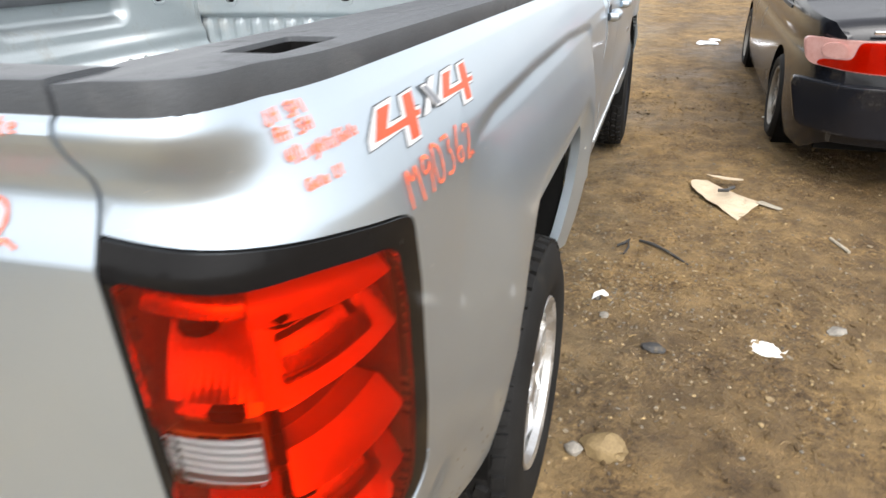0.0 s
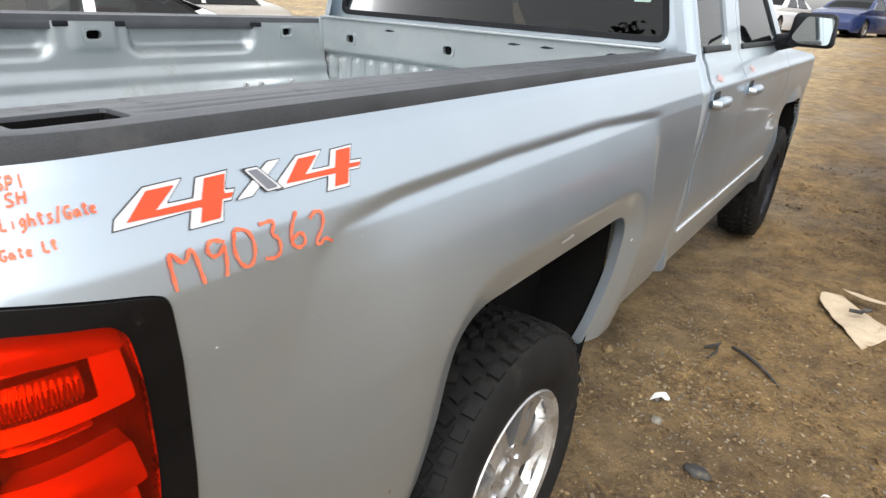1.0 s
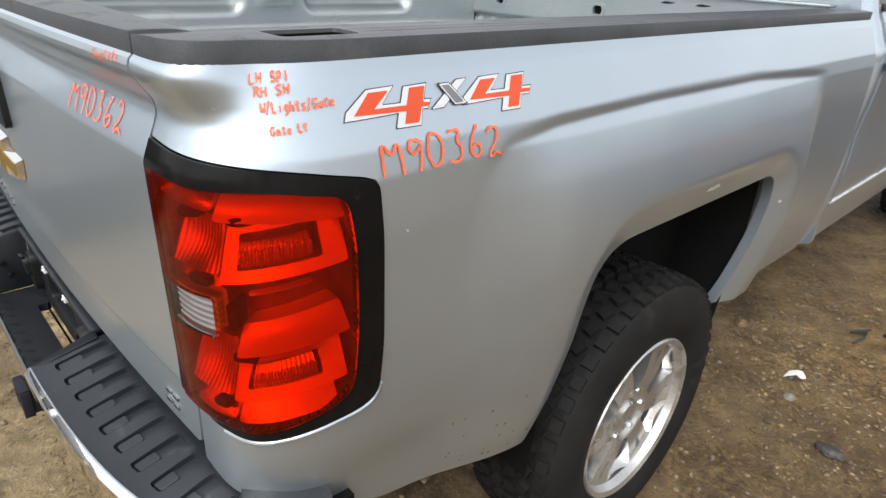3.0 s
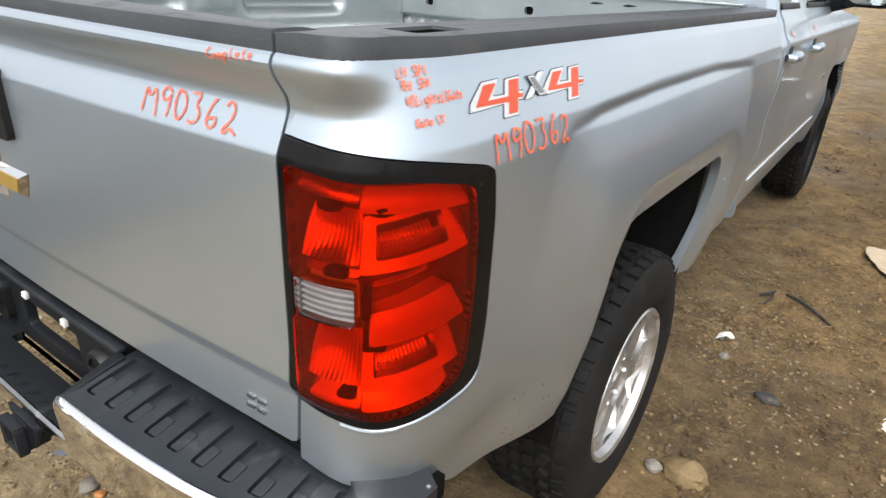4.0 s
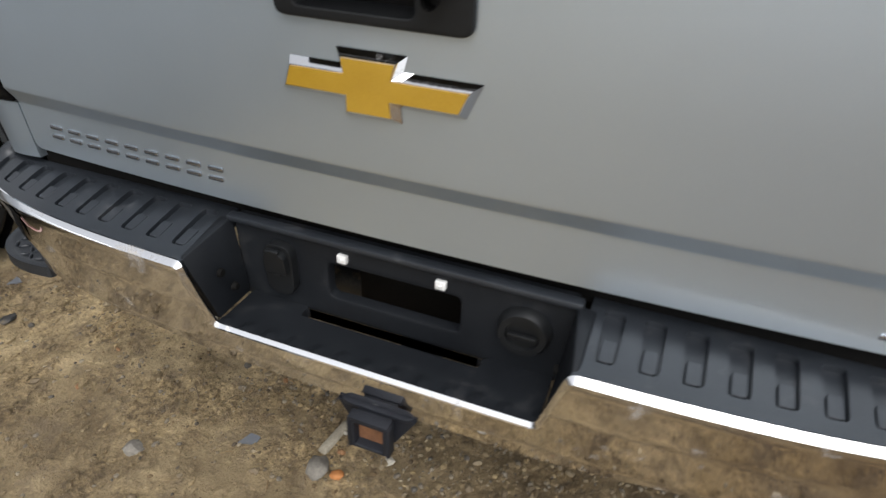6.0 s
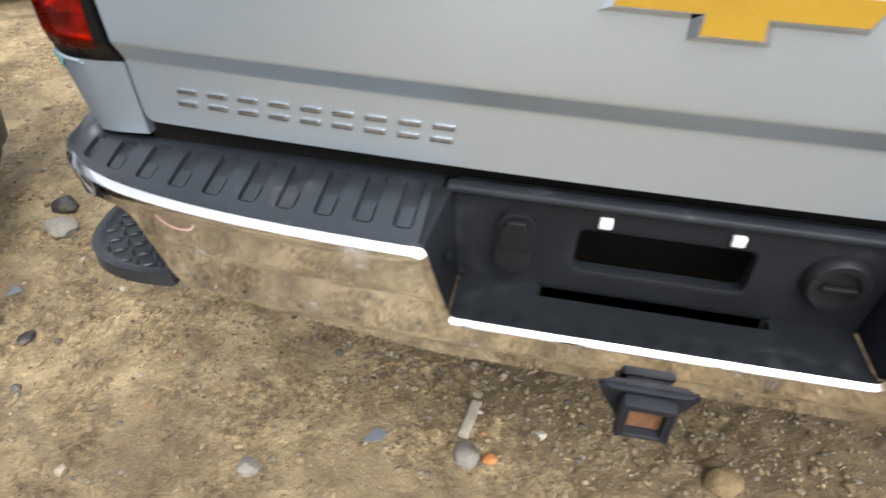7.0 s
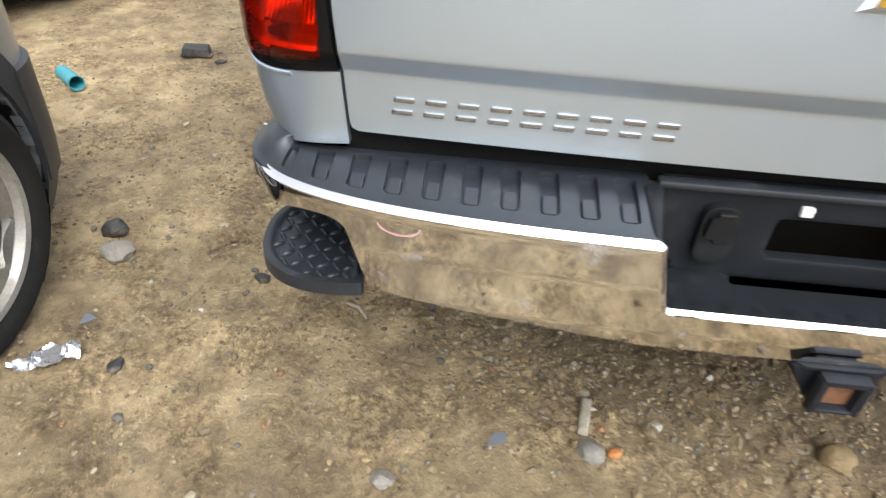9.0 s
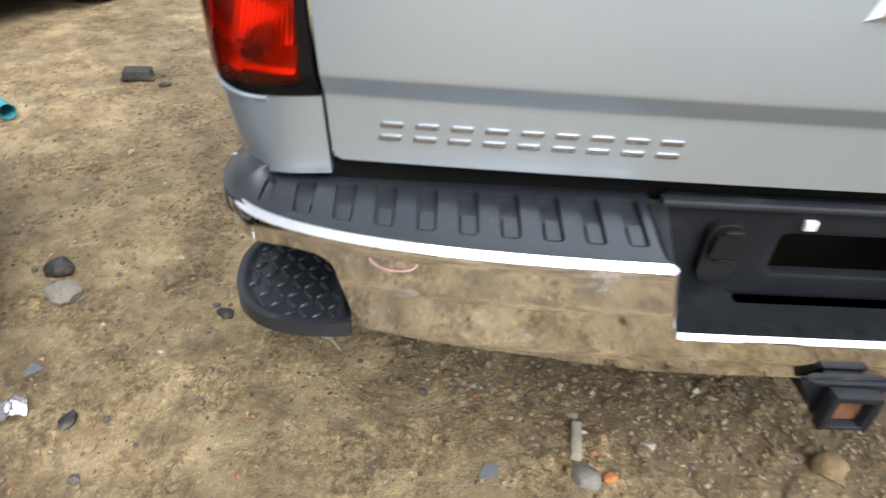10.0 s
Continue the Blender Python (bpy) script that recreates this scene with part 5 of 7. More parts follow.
HOLE1, HOLE2 = rect(0.955, 1.005, 1.304, 1.332, 0.012), rect(1.808, 1.852, 1.308, 1.336, 0.012)
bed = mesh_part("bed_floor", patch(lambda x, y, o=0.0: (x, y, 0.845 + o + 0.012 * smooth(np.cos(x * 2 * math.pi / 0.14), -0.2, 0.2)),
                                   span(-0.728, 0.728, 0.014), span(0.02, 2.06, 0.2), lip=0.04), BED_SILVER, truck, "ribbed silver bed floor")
for sign in (1, -1):
    def inner_wall(y, z, o=0.0, sign=sign):
        return sign * (0.772 + wall_relief(y, z) - o), y, z
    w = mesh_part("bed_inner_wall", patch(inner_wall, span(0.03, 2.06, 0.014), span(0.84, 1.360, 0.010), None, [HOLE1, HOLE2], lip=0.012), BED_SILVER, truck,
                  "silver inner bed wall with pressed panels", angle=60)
    for hy, hz in ((0.98, 1.318), (1.83, 1.322)):
        # near-black block behind the tie-down hole, in place of its shaded hollow
        mesh_part("hole_shade_block", box(sign * 0.815, hy, hz, 0.05, 0.06, 0.04), DARK, w)
        ringo, ringi = rect(hy - 0.037, hy + 0.037, hz - 0.026, hz + 0.026, 0.016), rect(hy - 0.026, hy + 0.026, hz - 0.015, hz + 0.015, 0.012)
        mesh_part("hole_rim", patch(inner_wall, span(hy - 0.04, hy + 0.04, 0.004), span(hz - 0.03, hz + 0.03, 0.004), ringo, [ringi], lip=0.005, offset=0.004), BED_SILVER, w, bevel=0.002)
    mesh_part("bed_top_flange", box(sign * 0.800, 1.05, 1.354, 0.040, 2.05, 0.008), BED_SILVER, truck)
    mesh_part("wheel_house", box(sign * 0.625, 1.015, 0.935, 0.14, 0.95, 0.20, 0.12), BED_SILVER, truck, bevel=0.03, segs=4)
    for y in (0.885, 1.075, 1.665):
        mesh_part("cap_clip", box(sign * 0.786, y, 1.352, 0.04, 0.050, 0.018), BLACK_TRIM, truck, bevel=0.003)
    for y in (1.55, 1.63, 1.80):
        mesh_part("bed_bolt", moved(revolve([(0.0, 0.012), (0.010, 0.012), (0.012, 0.0)], 10), pose(sign * 0.715, y, 1.118, 0, 0, 0 if sign < 0 else 180)), ALLOY, truck)
HB = [rect(x - 0.022, x + 0.022, 1.288, 1.322, 0.014) for x in (-0.60, -0.055, 0.50)]


def bulkhead_surface(x, z, o=0.0):
    beam = 0.030 * smooth(z, 1.225, 1.245)
    ribs = 0.012 * smooth(np.cos(x * 2 * math.pi / 0.085), -0.3, 0.3) * (1 - smooth(z, 1.20, 1.23))
    return x, 2.085 - beam - ribs - o, z


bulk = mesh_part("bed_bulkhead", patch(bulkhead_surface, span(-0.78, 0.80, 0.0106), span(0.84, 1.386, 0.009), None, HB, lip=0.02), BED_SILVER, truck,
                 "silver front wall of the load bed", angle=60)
mesh_part("bulkhead_lip", merge(box(0.01, 2.078, 1.390, 1.60, 0.070, 0.010), box(-0.785, 2.06, 1.31, 0.03, 0.06, 0.15)), BED_SILVER, bulk, bevel=0.004)
for x in (-0.60, -0.055, 0.50):
    # tie-down hole backed by a near-black block that stands for shade
    mesh_part("hole_shade_block", box(x, 2.10, 1.305, 0.06, 0.06, 0.05), DARK, bulk)
    ringo, ringi = rect(x - 0.034, x + 0.034, 1.277, 1.333, 0.02), rect(x - 0.022, x + 0.022, 1.288, 1.322, 0.014)
    mesh_part("hole_rim", patch(bulkhead_surface, span(x - 0.036, x + 0.036, 0.004), span(1.275, 1.336, 0.004), ringo, [ringi], lip=0.005, offset=0.004), BED_SILVER, bulk, bevel=0.002)
rnd = random.Random(2)
for x in (-0.40, 0.22, 0.36, 0.62):
    mesh_part("rub_mark", patch(bulkhead_surface, span(x, x + 0.07, 0.01), span(1.352, 1.362, 0.005), rounded([(x, 1.354), (x + 0.03, 1.352), (x + 0.07, 1.358), (x + 0.02, 1.362)], 0.004), offset=0.001),
              BLACK_TRIM, bulk)
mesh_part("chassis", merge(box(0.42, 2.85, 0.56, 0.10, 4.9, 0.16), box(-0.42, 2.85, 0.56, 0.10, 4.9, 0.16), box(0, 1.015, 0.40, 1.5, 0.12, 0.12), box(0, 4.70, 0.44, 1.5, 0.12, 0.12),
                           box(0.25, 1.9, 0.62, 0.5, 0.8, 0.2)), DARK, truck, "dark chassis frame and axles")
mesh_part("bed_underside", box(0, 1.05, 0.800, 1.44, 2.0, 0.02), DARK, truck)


# ---- wheels ----
def wheel(parent, at, sign, radius, width, rim_r, spokes=6, detail=True, rim_mat=None, name="wheel"):
    """A wheel whose outer face looks along sign * x: hub, tyre, tread, rim, nuts."""
    rim_mat = rim_mat or ALLOY
    m = Matrix.Translation(at) @ Matrix.Diagonal((sign, 1, 1, 1))
    w2 = width / 2
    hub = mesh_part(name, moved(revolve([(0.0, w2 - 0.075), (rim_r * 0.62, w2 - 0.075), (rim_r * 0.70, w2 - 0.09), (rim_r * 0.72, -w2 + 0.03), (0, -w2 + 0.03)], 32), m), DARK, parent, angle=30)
    bulge = [(rim_r - 0.004, w2 - 0.022), (rim_r + 0.012, w2 - 0.008), (rim_r + (radius - rim_r) * 0.35, w2 + 0.004), (rim_r + (radius - rim_r) * 0.62, w2 + 0.002),
             (radius - 0.030, w2 - 0.010), (radius - 0.016, w2 - 0.018), (radius - 0.010, w2 - 0.032)]
    prof = bulge + [(radius - 0.009, 0.0)] + [(r, -x) for r, x in bulge[::-1]]
    tyre = mesh_part("tyre", moved(revolve(prof, 72), m), RUBBER, hub, "black rubber tyre", angle=40)
    if detail:
        blocks = []
        rows = [(-0.098, 0.032), (-0.059, 0.029), (-0.020, 0.029), (0.020, 0.029), (0.059, 0.029), (0.098, 0.032)]
        count = 46
        for q, (x, wx) in enumerate(rows):
            edge = abs(x) > 0.09
            for i in range(count):
                a = 2 * math.pi * (i + 0.5 * (q % 2) + 0.12 * math.sin(q * 2.1)) / count
                ln = 2 * math.pi * radius / count * (0.62 if edge else 0.60)
                g = box(0, 0, 0, wx * width / 0.26, ln, 0.018, 0.10)
                rr = radius - (0.011 if edge else 0.006)
                blocks.append(moved(g, m @ Matrix.Rotation(a, 4, "X") @ pose(x * width / 0.26, 0, rr, 0, (14 if x > 0 else -14) if edge else 0, 0 if edge else (18 if q % 2 else -18))))
        mesh_part("tread", merge(*blocks), RUBBER, hub, "blocky all-terrain tread")
    r2 = rim_r
    lip = [(r2 - 0.030, w2 - 0.060), (r2 - 0.016, w2 - 0.030), (r2 - 0.008, w2 - 0.012), (r2 + 0.004, w2 - 0.006), (r2 + 0.008, w2 - 0.012), (r2 + 0.004, w2 - 0.030), (r2, -w2 + 0.02), (r2 - 0.02, -w2 + 0.02)]
    mesh_part("rim_barrel", moved(revolve(lip, 64), m), rim_mat, hub, "worn alloy rim")
    cuts = []
    for k in range(spokes):
        a0 = 2 * math.pi * (k + 0.5) / spokes
        for da, r_in, r_out, hw0, hw1 in ((0.0, 0.36, 0.90, 0.05, 0.27), (math.pi / spokes, 0.60, 0.84, 0.02, 0.055)) if spokes > 5 else ((0.0, 0.36, 0.88, 0.10, 0.30),):
            a = a0 + da
            c, s = math.cos(a), math.sin(a)
            poly = []
            for r, h, rad in ((r_in, -hw0, 0.012), (r_out, -hw1, 0.02), (r_out + 0.01, hw1, 0.02), (r_in, hw0, 0.012)):
                rr = r * r2
                poly.append((rr * c - h * r2 * s, rr * s + h * r2 * c, rad))
            cuts.append(rounded(poly, seg=5))
    disc = np.array([(r2 * 0.955 * math.cos(t), r2 * 0.955 * math.sin(t)) for t in np.linspace(0, 2 * math.pi, 72, endpoint=False)])

    def face(y, z, o=0.0):
        r = np.hypot(y, z) / r2
        x = w2 - 0.050 + 0.018 * np.sin(np.clip(r, 0, 1) * math.pi * 0.9) + 0.010 * smooth(r, 0.75, 0.95) - 0.012 * (1 - smooth(r, 0.28, 0.36)) + o
        p = [m @ Vector(q) for q in zip(np.ravel(x), np.ravel(y), np.ravel(z))]
        p = np.array(p)
        return p[:, 0], p[:, 1], p[:, 2]

    step = 0.0075 if detail else 0.013
    mesh_part("rim", patch(face, span(-r2, r2, step), span(-r2, r2, step), disc, cuts, lip=0.045), rim_mat, hub, "machined alloy wheel face", angle=40)
    mesh_part("centre_cap", moved(revolve([(0.0, w2 - 0.040), (0.024, w2 - 0.041), (0.032, w2 - 0.048), (0.034, w2 - 0.065)], 28), m), rim_mat, hub)
    for k in range(6 if spokes > 5 else 5):
        a = 2 * math.pi * k / (6 if spokes > 5 else 5)
        nut = revolve([(0.0, 0.022), (0.007, 0.022), (0.0105, 0.016), (0.0115, 0.0)], 6)
        mesh_part("lug_nut", moved(nut, m @ pose(w2 - 0.062, 0.070 * math.cos(a), 0.070 * math.sin(a))), CHROME, hub)
    return hub


for sign in (1, -1):
    wheel(truck, (sign * 0.838, REAR_WHEEL.y, REAR_WHEEL.z), sign, 0.392, 0.262, 0.226)
    # front rims coloured near-black to stand for the shade in their arches
    wheel(truck, (sign * 0.825, FRONT_WHEEL.y, FRONT_WHEEL.z), sign, 0.392, 0.262, 0.226, rim_mat=HITCH_BLACK)


# ---- cab, doors, front ----
def cab_side(sign):
    def fn(y, z, o=0.0):
        y, z = np.broadcast_arrays(np.asarray(y, float), np.asarray(z, float))
        low = 0.962 + side_profile(np.minimum(z, 1.366))
        up = np.where(z > 1.366, -0.30 * (z - 1.366), 0.0)
        ridge = 0.010 * np.exp(-((z - 1.262) / 0.016) ** 2) - 0.012 * np.exp(-((z - 0.98) / 0.10) ** 2)
        edge = -0.030 * (1 - smooth(y, 2.15, 2.20)) - 0.10 * smooth(y, 5.15, 5.62) ** 2
        arch = np.hypot(y - FRONT_WHEEL.y, z - 0.50)
        flare = 0.020 * (1 - smooth(np.abs(arch - 0.50), 0.03, 0.12)) * (np.abs(y - FRONT_WHEEL.y) < 0.75)
        return sign * (low + up + ridge + edge + flare + o), y, z
    return fn


front_arch = rounded([(FRONT_WHEEL.y - 0.50, 0.45, 0), (FRONT_WHEEL.y - 0.44, 1.02, 0.14), (FRONT_WHEEL.y + 0.42, 1.02, 0.14), (FRONT_WHEEL.y + 0.52, 0.45, 0)], seg=9)
for sign in (1, -1):
    fn = cab_side(sign)
    mesh_part("cab_corner", patch(fn, span(2.155, 2.232, 0.011), span(0.56, 1.80, 0.02), lip=0.03), SILVER, truck, "silver cab rear corner", angle=50)
    mesh_part("rocker_panel", patch(fn, span(2.235, 4.20, 0.05), span(0.545, 0.722, 0.012), lip=0.03), SILVER, truck, "silver rocker panel below the doors", angle=50)
    rear = mesh_part("rear_door", patch(fn, span(2.238, 2.832, 0.014), span(0.728, 1.80, 0.014), rounded([(2.238, 0.728), (2.832, 0.728), (2.832, 1.80), (2.30, 1.80)], 0.03),
                                        [rounded([(2.268, 1.396), (2.655, 1.396), (2.655, 1.765), (2.325, 1.765)], 0.035)], lip=0.03), SILVER, truck, "silver rear door", angle=50)
    front = mesh_part("front_door", patch(fn, span(2.838, 4.06, 0.014), span(0.728, 1.80, 0.014), rounded([(2.838, 0.728), (4.05, 0.728), (4.06, 1.37, 0.01), (3.46, 1.80), (2.838, 1.80)], 0.03),
                                          [rounded([(2.895, 1.396), (3.86, 1.396), (3.40, 1.765), (2.895, 1.765)], 0.035)], lip=0.03), SILVER, truck, "silver front door", angle=50)
    for door, y0, y1, yt0, yt1 in ((rear, 2.268, 2.655, 2.325, 2.655), (front, 2.895, 3.86, 2.895, 3.40)):
        pane = rounded([(y0 - 0.01, 1.386), (y1 + 0.01, 1.386), (yt1 + 0.01, 1.775), (yt0 - 0.01, 1.775)], 0.03)
        mesh_part("door_glass", patch(fn, span(y0 - 0.01, y1 + 0.01, 0.03), span(1.386, 1.775, 0.03), pane, offset=-0.012), GLASS, door, "tinted door window")
        mesh_part("belt_moulding", patch(fn, span(y0 - 0.006, y1 + 0.02, 0.03), span(1.380, 1.402, 0.011), lip=0.008, offset=0.006), BLACK_TRIM, door, bevel=0.003)
    for door, y in ((rear, 2.335), (front, 2.965)):
        cupv = rect(y - 0.045, y + 0.055, 1.190, 1.250, 0.02)
        mesh_part("handle_cup", patch(fn, span(y - 0.06, y + 0.075, 0.012), span(1.180, 1.255, 0.012), cupv, offset=0.001), BLACK_TRIM, door)
        x0 = float(fn(y, 1.212)[0]) + sign * 0.026
        bar = tube([(x0 - sign * 0.022, y - 0.085, 1.212), (x0 - sign * 0.004, y - 0.070, 1.212), (x0, y - 0.02, 1.213), (x0, y + 0.04, 1.213), (x0 - sign * 0.004, y + 0.085, 1.212), (x0 - sign * 0.022, y + 0.10, 1.212)],
                   [0.014, 0.019, 0.022, 0.022, 0.019, 0.014], 12)
        mesh_part("door_handle", bar, SILVER, door, "silver pull handle")
    # sill strip, name bars on the door
    mesh_part("sill_strip", patch(fn, span(2.24, 4.05, 0.05), span(0.722, 0.731, 0.0045), lip=0.006, offset=0.006), PALE_DECAL, truck, "pale sill strip")
    for k in range(3):
        mesh_part("name_bar", patch(fn, span(3.78 + k * 0.055, 3.815 + k * 0.055, 0.02), span(0.985, 1.005, 0.01), lip=0.004, offset=0.004), CHROME, front)
    # mirror on its arm
    mir = mesh_part("door_mirror", moved(box(0, 0, 0, 0.215, 0.11, 0.165, 0.10), pose(sign * 1.066, 3.70, 1.466, 0, 0, sign * -6)), BLACK_TRIM, truck, "black door mirror on a stubby arm", bevel=0.028, segs=4)
    mesh_part("mirror_glass", patch(lambda x, z, o=0.0, sign=sign: (sign * x, 3.6375 - o - 0.10 * (x - 1.066), z), span(0.975, 1.155, 0.012), span(1.398, 1.532, 0.012),
                                    rounded([(0.975, 1.425), (1.02, 1.398), (1.155, 1.40), (1.158, 1.525), (1.03, 1.532)], 0.02), lip=0.004), MIRROR, mir, "mirror glass")
    mesh_part("mirror_arm", tube([(sign * 0.90, 3.78, 1.392), (sign * 0.97, 3.75, 1.410), (sign * 1.03, 3.72, 1.42)], [0.045, 0.040, 0.030], 12), BLACK_TRIM, mir)
    # fender
    keep = rounded([(4.066, 0.70), (4.30, 0.60), (5.20, 0.60), (5.56, 0.86), (5.60, 1.20, 0.05), (5.40, 1.285, 0.05), (4.066, 1.362)], 0.02)
    mesh_part("front_fender", patch(fn, span(4.066, 5.60, 0.018), span(0.60, 1.365, 0.014), keep, [front_arch], lip=0.03), SILVER, truck, "silver front fender", angle=50)
    n = len(front_arch)
    mesh_part("wheel_arch_liner", ([(sign * x, y, z) for x in (0.945, 0.45) for y, z in front_arch], [(i, i + 1, n + i + 1, n + i) for i in range(n - 1)] + [tuple(range(n, 2 * n))]),
              DARK, truck, "torn black wheel arch liner")


def cab_back(x, z, o=0.0):
    return x, 2.205 + 0.10 * np.clip(z - 1.40, 0, 1) - o, z


back_outline = rounded([(-0.93, 0.56, 0.02), (0.93, 0.56, 0.02), (0.895, 1.37, 0.05), (0.755, 1.845, 0.10), (-0.755, 1.845, 0.10), (-0.895, 1.37, 0.05)])
back_window = rounded([(-0.795, 1.415), (0.775, 1.415), (0.690, 1.790), (-0.71, 1.790)], 0.04)
mesh_part("cab_back", patch(cab_back, span(-0.93, 0.93, 0.02), span(0.56, 1.845, 0.018), back_outline, [back_window], lip=0.03), SILVER, truck, "silver cab back panel", angle=50)
rw = mesh_part("rear_window", patch(cab_back, span(-0.80, 0.78, 0.04), span(1.405, 1.80, 0.04), inset(back_window, -0.006), offset=-0.012), DARK_GLASS, truck, "dark tinted rear window", angle=50)
mesh_part("window_seal", patch(cab_back, span(-0.82, 0.80, 0.012), span(1.40, 1.81, 0.012), inset(back_window, -0.012), [inset(back_window, 0.010)], lip=0.012, offset=0.004), BLACK_TRIM, rw)
mesh_part("window_sticker", patch(cab_back, span(0.63, 0.69, 0.02), span(1.535, 1.60, 0.02), lip=0.001, offset=-0.010), surface("pale_green_sticker", (0.30, 0.42, 0.38), (0.38, 0.50, 0.46), (0.5, 0.6)), rw,
          "pale green sticker inside the glass")
mesh_part("roof", patch(lambda x, y, o=0.0: (x, y, 1.862 + o - 0.055 * (np.abs(x) / 0.77) ** 3 - 0.03 * smooth(np.abs(y - 2.85), 0.4, 0.75)), span(-0.775, 0.775, 0.03), span(2.245, 3.50, 0.03), lip=0.03),
          SILVER, truck, "silver cab roof", angle=50)
mesh_part("windscreen", patch(lambda x, v, o=0.0: (x * (0.86 - 0.12 * v), 4.22 - 0.74 * v + 0.12 * (1 - x * x) * (1 - v), 1.345 + 0.47 * v), span(-1, 1, 0.1), span(0, 1, 0.1)), GLASS, truck, "tinted windscreen", angle=50)
mesh_part("hood", patch(lambda x, y, o=0.0: (x, y, 1.365 - 0.055 * (y - 4.2) - 0.05 * smooth(y, 5.2, 5.6) ** 2 + 0.03 * (1 - (x / 0.86) ** 2) - 0.012 * smooth(np.abs(x), 0.35, 0.42) + o),
                        span(-0.88, 0.88, 0.03), span(4.20, 5.58, 0.04), rounded([(-0.88, 4.20), (0.88, 4.20), (0.86, 5.40, 0.1), (0.74, 5.58, 0.1), (-0.74, 5.58, 0.1), (-0.86, 5.40, 0.1)], 0.02), lip=0.03),
          SILVER, truck, "silver hood", angle=50)
mesh_part("engine_bay_front", box(0, 5.35, 0.93, 1.55, 0.30, 0.62), DARK, truck, "bare dark front with the bumper missing", bevel=0.02)
for sign in (1, -1):
    mesh_part("torn_liner", merge(*[moved(box(0, 0, 0, 0.02, 0.16, 0.24, 0.3), pose(sign * 0.90, 5.33 + 0.05 * k, 0.86 - 0.13 * k, 18 * k - 20, 0, 12 * k)) for k in range(3)]), BLACK_DEBRIS, truck, "torn black plastic liner")
mesh_part("cab_floor", merge(box(0, 3.2, 0.80, 1.8, 2.0, 0.05), box(0, 4.15, 0.98, 1.8, 0.06, 0.74), box(0, 4.0, 1.24, 1.7, 0.3, 0.2)), DARK, truck, "dark cab floor and dashboard")
for x in (-0.40, 0.40):
    seat = mesh_part("front_seat", merge(box(x, 3.05, 0.98, 0.52, 0.52, 0.22, 0.1), moved(box(0, 0, 0.32, 0.50, 0.14, 0.64, 0.15), pose(x, 2.82, 1.06, 12)), box(x, 2.70, 1.74, 0.24, 0.09, 0.14)), SEAT_CLOTH, truck,
                     "dark cloth front seat", bevel=0.03, segs=3)
mesh_part("rear_bench", merge(box(0, 2.45, 0.95, 1.5, 0.40, 0.2), box(0, 2.29, 1.22, 1.5, 0.10, 0.40)), SEAT_CLOTH, truck, "dark cloth rear bench", bevel=0.03)


# ---- ground ----
def axis(lo, hi, step, far_lo, far_hi):
    out = list(np.arange(lo, hi + step / 2, step))
    d = step
    while out[-1] < far_hi:
        d *= 1.22
        out.append(out[-1] + d)
    d = step
    while out[0] > far_lo:
        d *= 1.22
        out.insert(0, out[0] - d)
    return np.array(out)


gxs, gys = axis(-2.8, 2.6, 0.028, -400, 400), axis(-0.6, 4.6, 0.028, -400, 400)
GX, GY = np.meshgrid(gxs, gys, indexing="ij")


def lumps(x, y):
    """Trodden, rutted dirt."""
    h = np.zeros(np.shape(x))
    for k, (f, a) in enumerate(((0.7, 0.022), (1.9, 0.014), (5.1, 0.012), (11.0, 0.012), (24.0, 0.010))):
        h = h + a * np.array([noise.noise((u * f + 17 * k, v * f - 9 * k, 0.3 * k)) for u, v in zip(np.ravel(x), np.ravel(y))]).reshape(np.shape(x))
    return h


near_mask = (np.abs(GX) < 14) & (GY > -8) & (GY < 22)
LH = np.zeros(GX.shape)
LH[near_mask] = lumps(GX[near_mask], GY[near_mask])
GZ = ground_z(GX, GY) + LH
gi = np.arange(GX.size).reshape(GX.shape)
gq = np.stack([gi[:-1, :-1], gi[1:, :-1], gi[1:, 1:], gi[:-1, 1:]], 2).reshape(-1, 4)
gme = bpy.data.meshes.new("ground")
gme.from_pydata(np.stack([GX, GY, GZ], 2).reshape(-1, 3).tolist(), [], gq.tolist())
gme.materials.append(DIRT)
gme.polygons.foreach_set("use_smooth", [True] * len(gme.polygons))
tagged(new("ground", gme), "damp sandy tan dirt ground with ruts and scattered grit", "ground", kind="structure")


def top_z(x, y):
    return float(ground_z(x, y)) + float(lumps(np.array([x]), np.array([y]))[0])


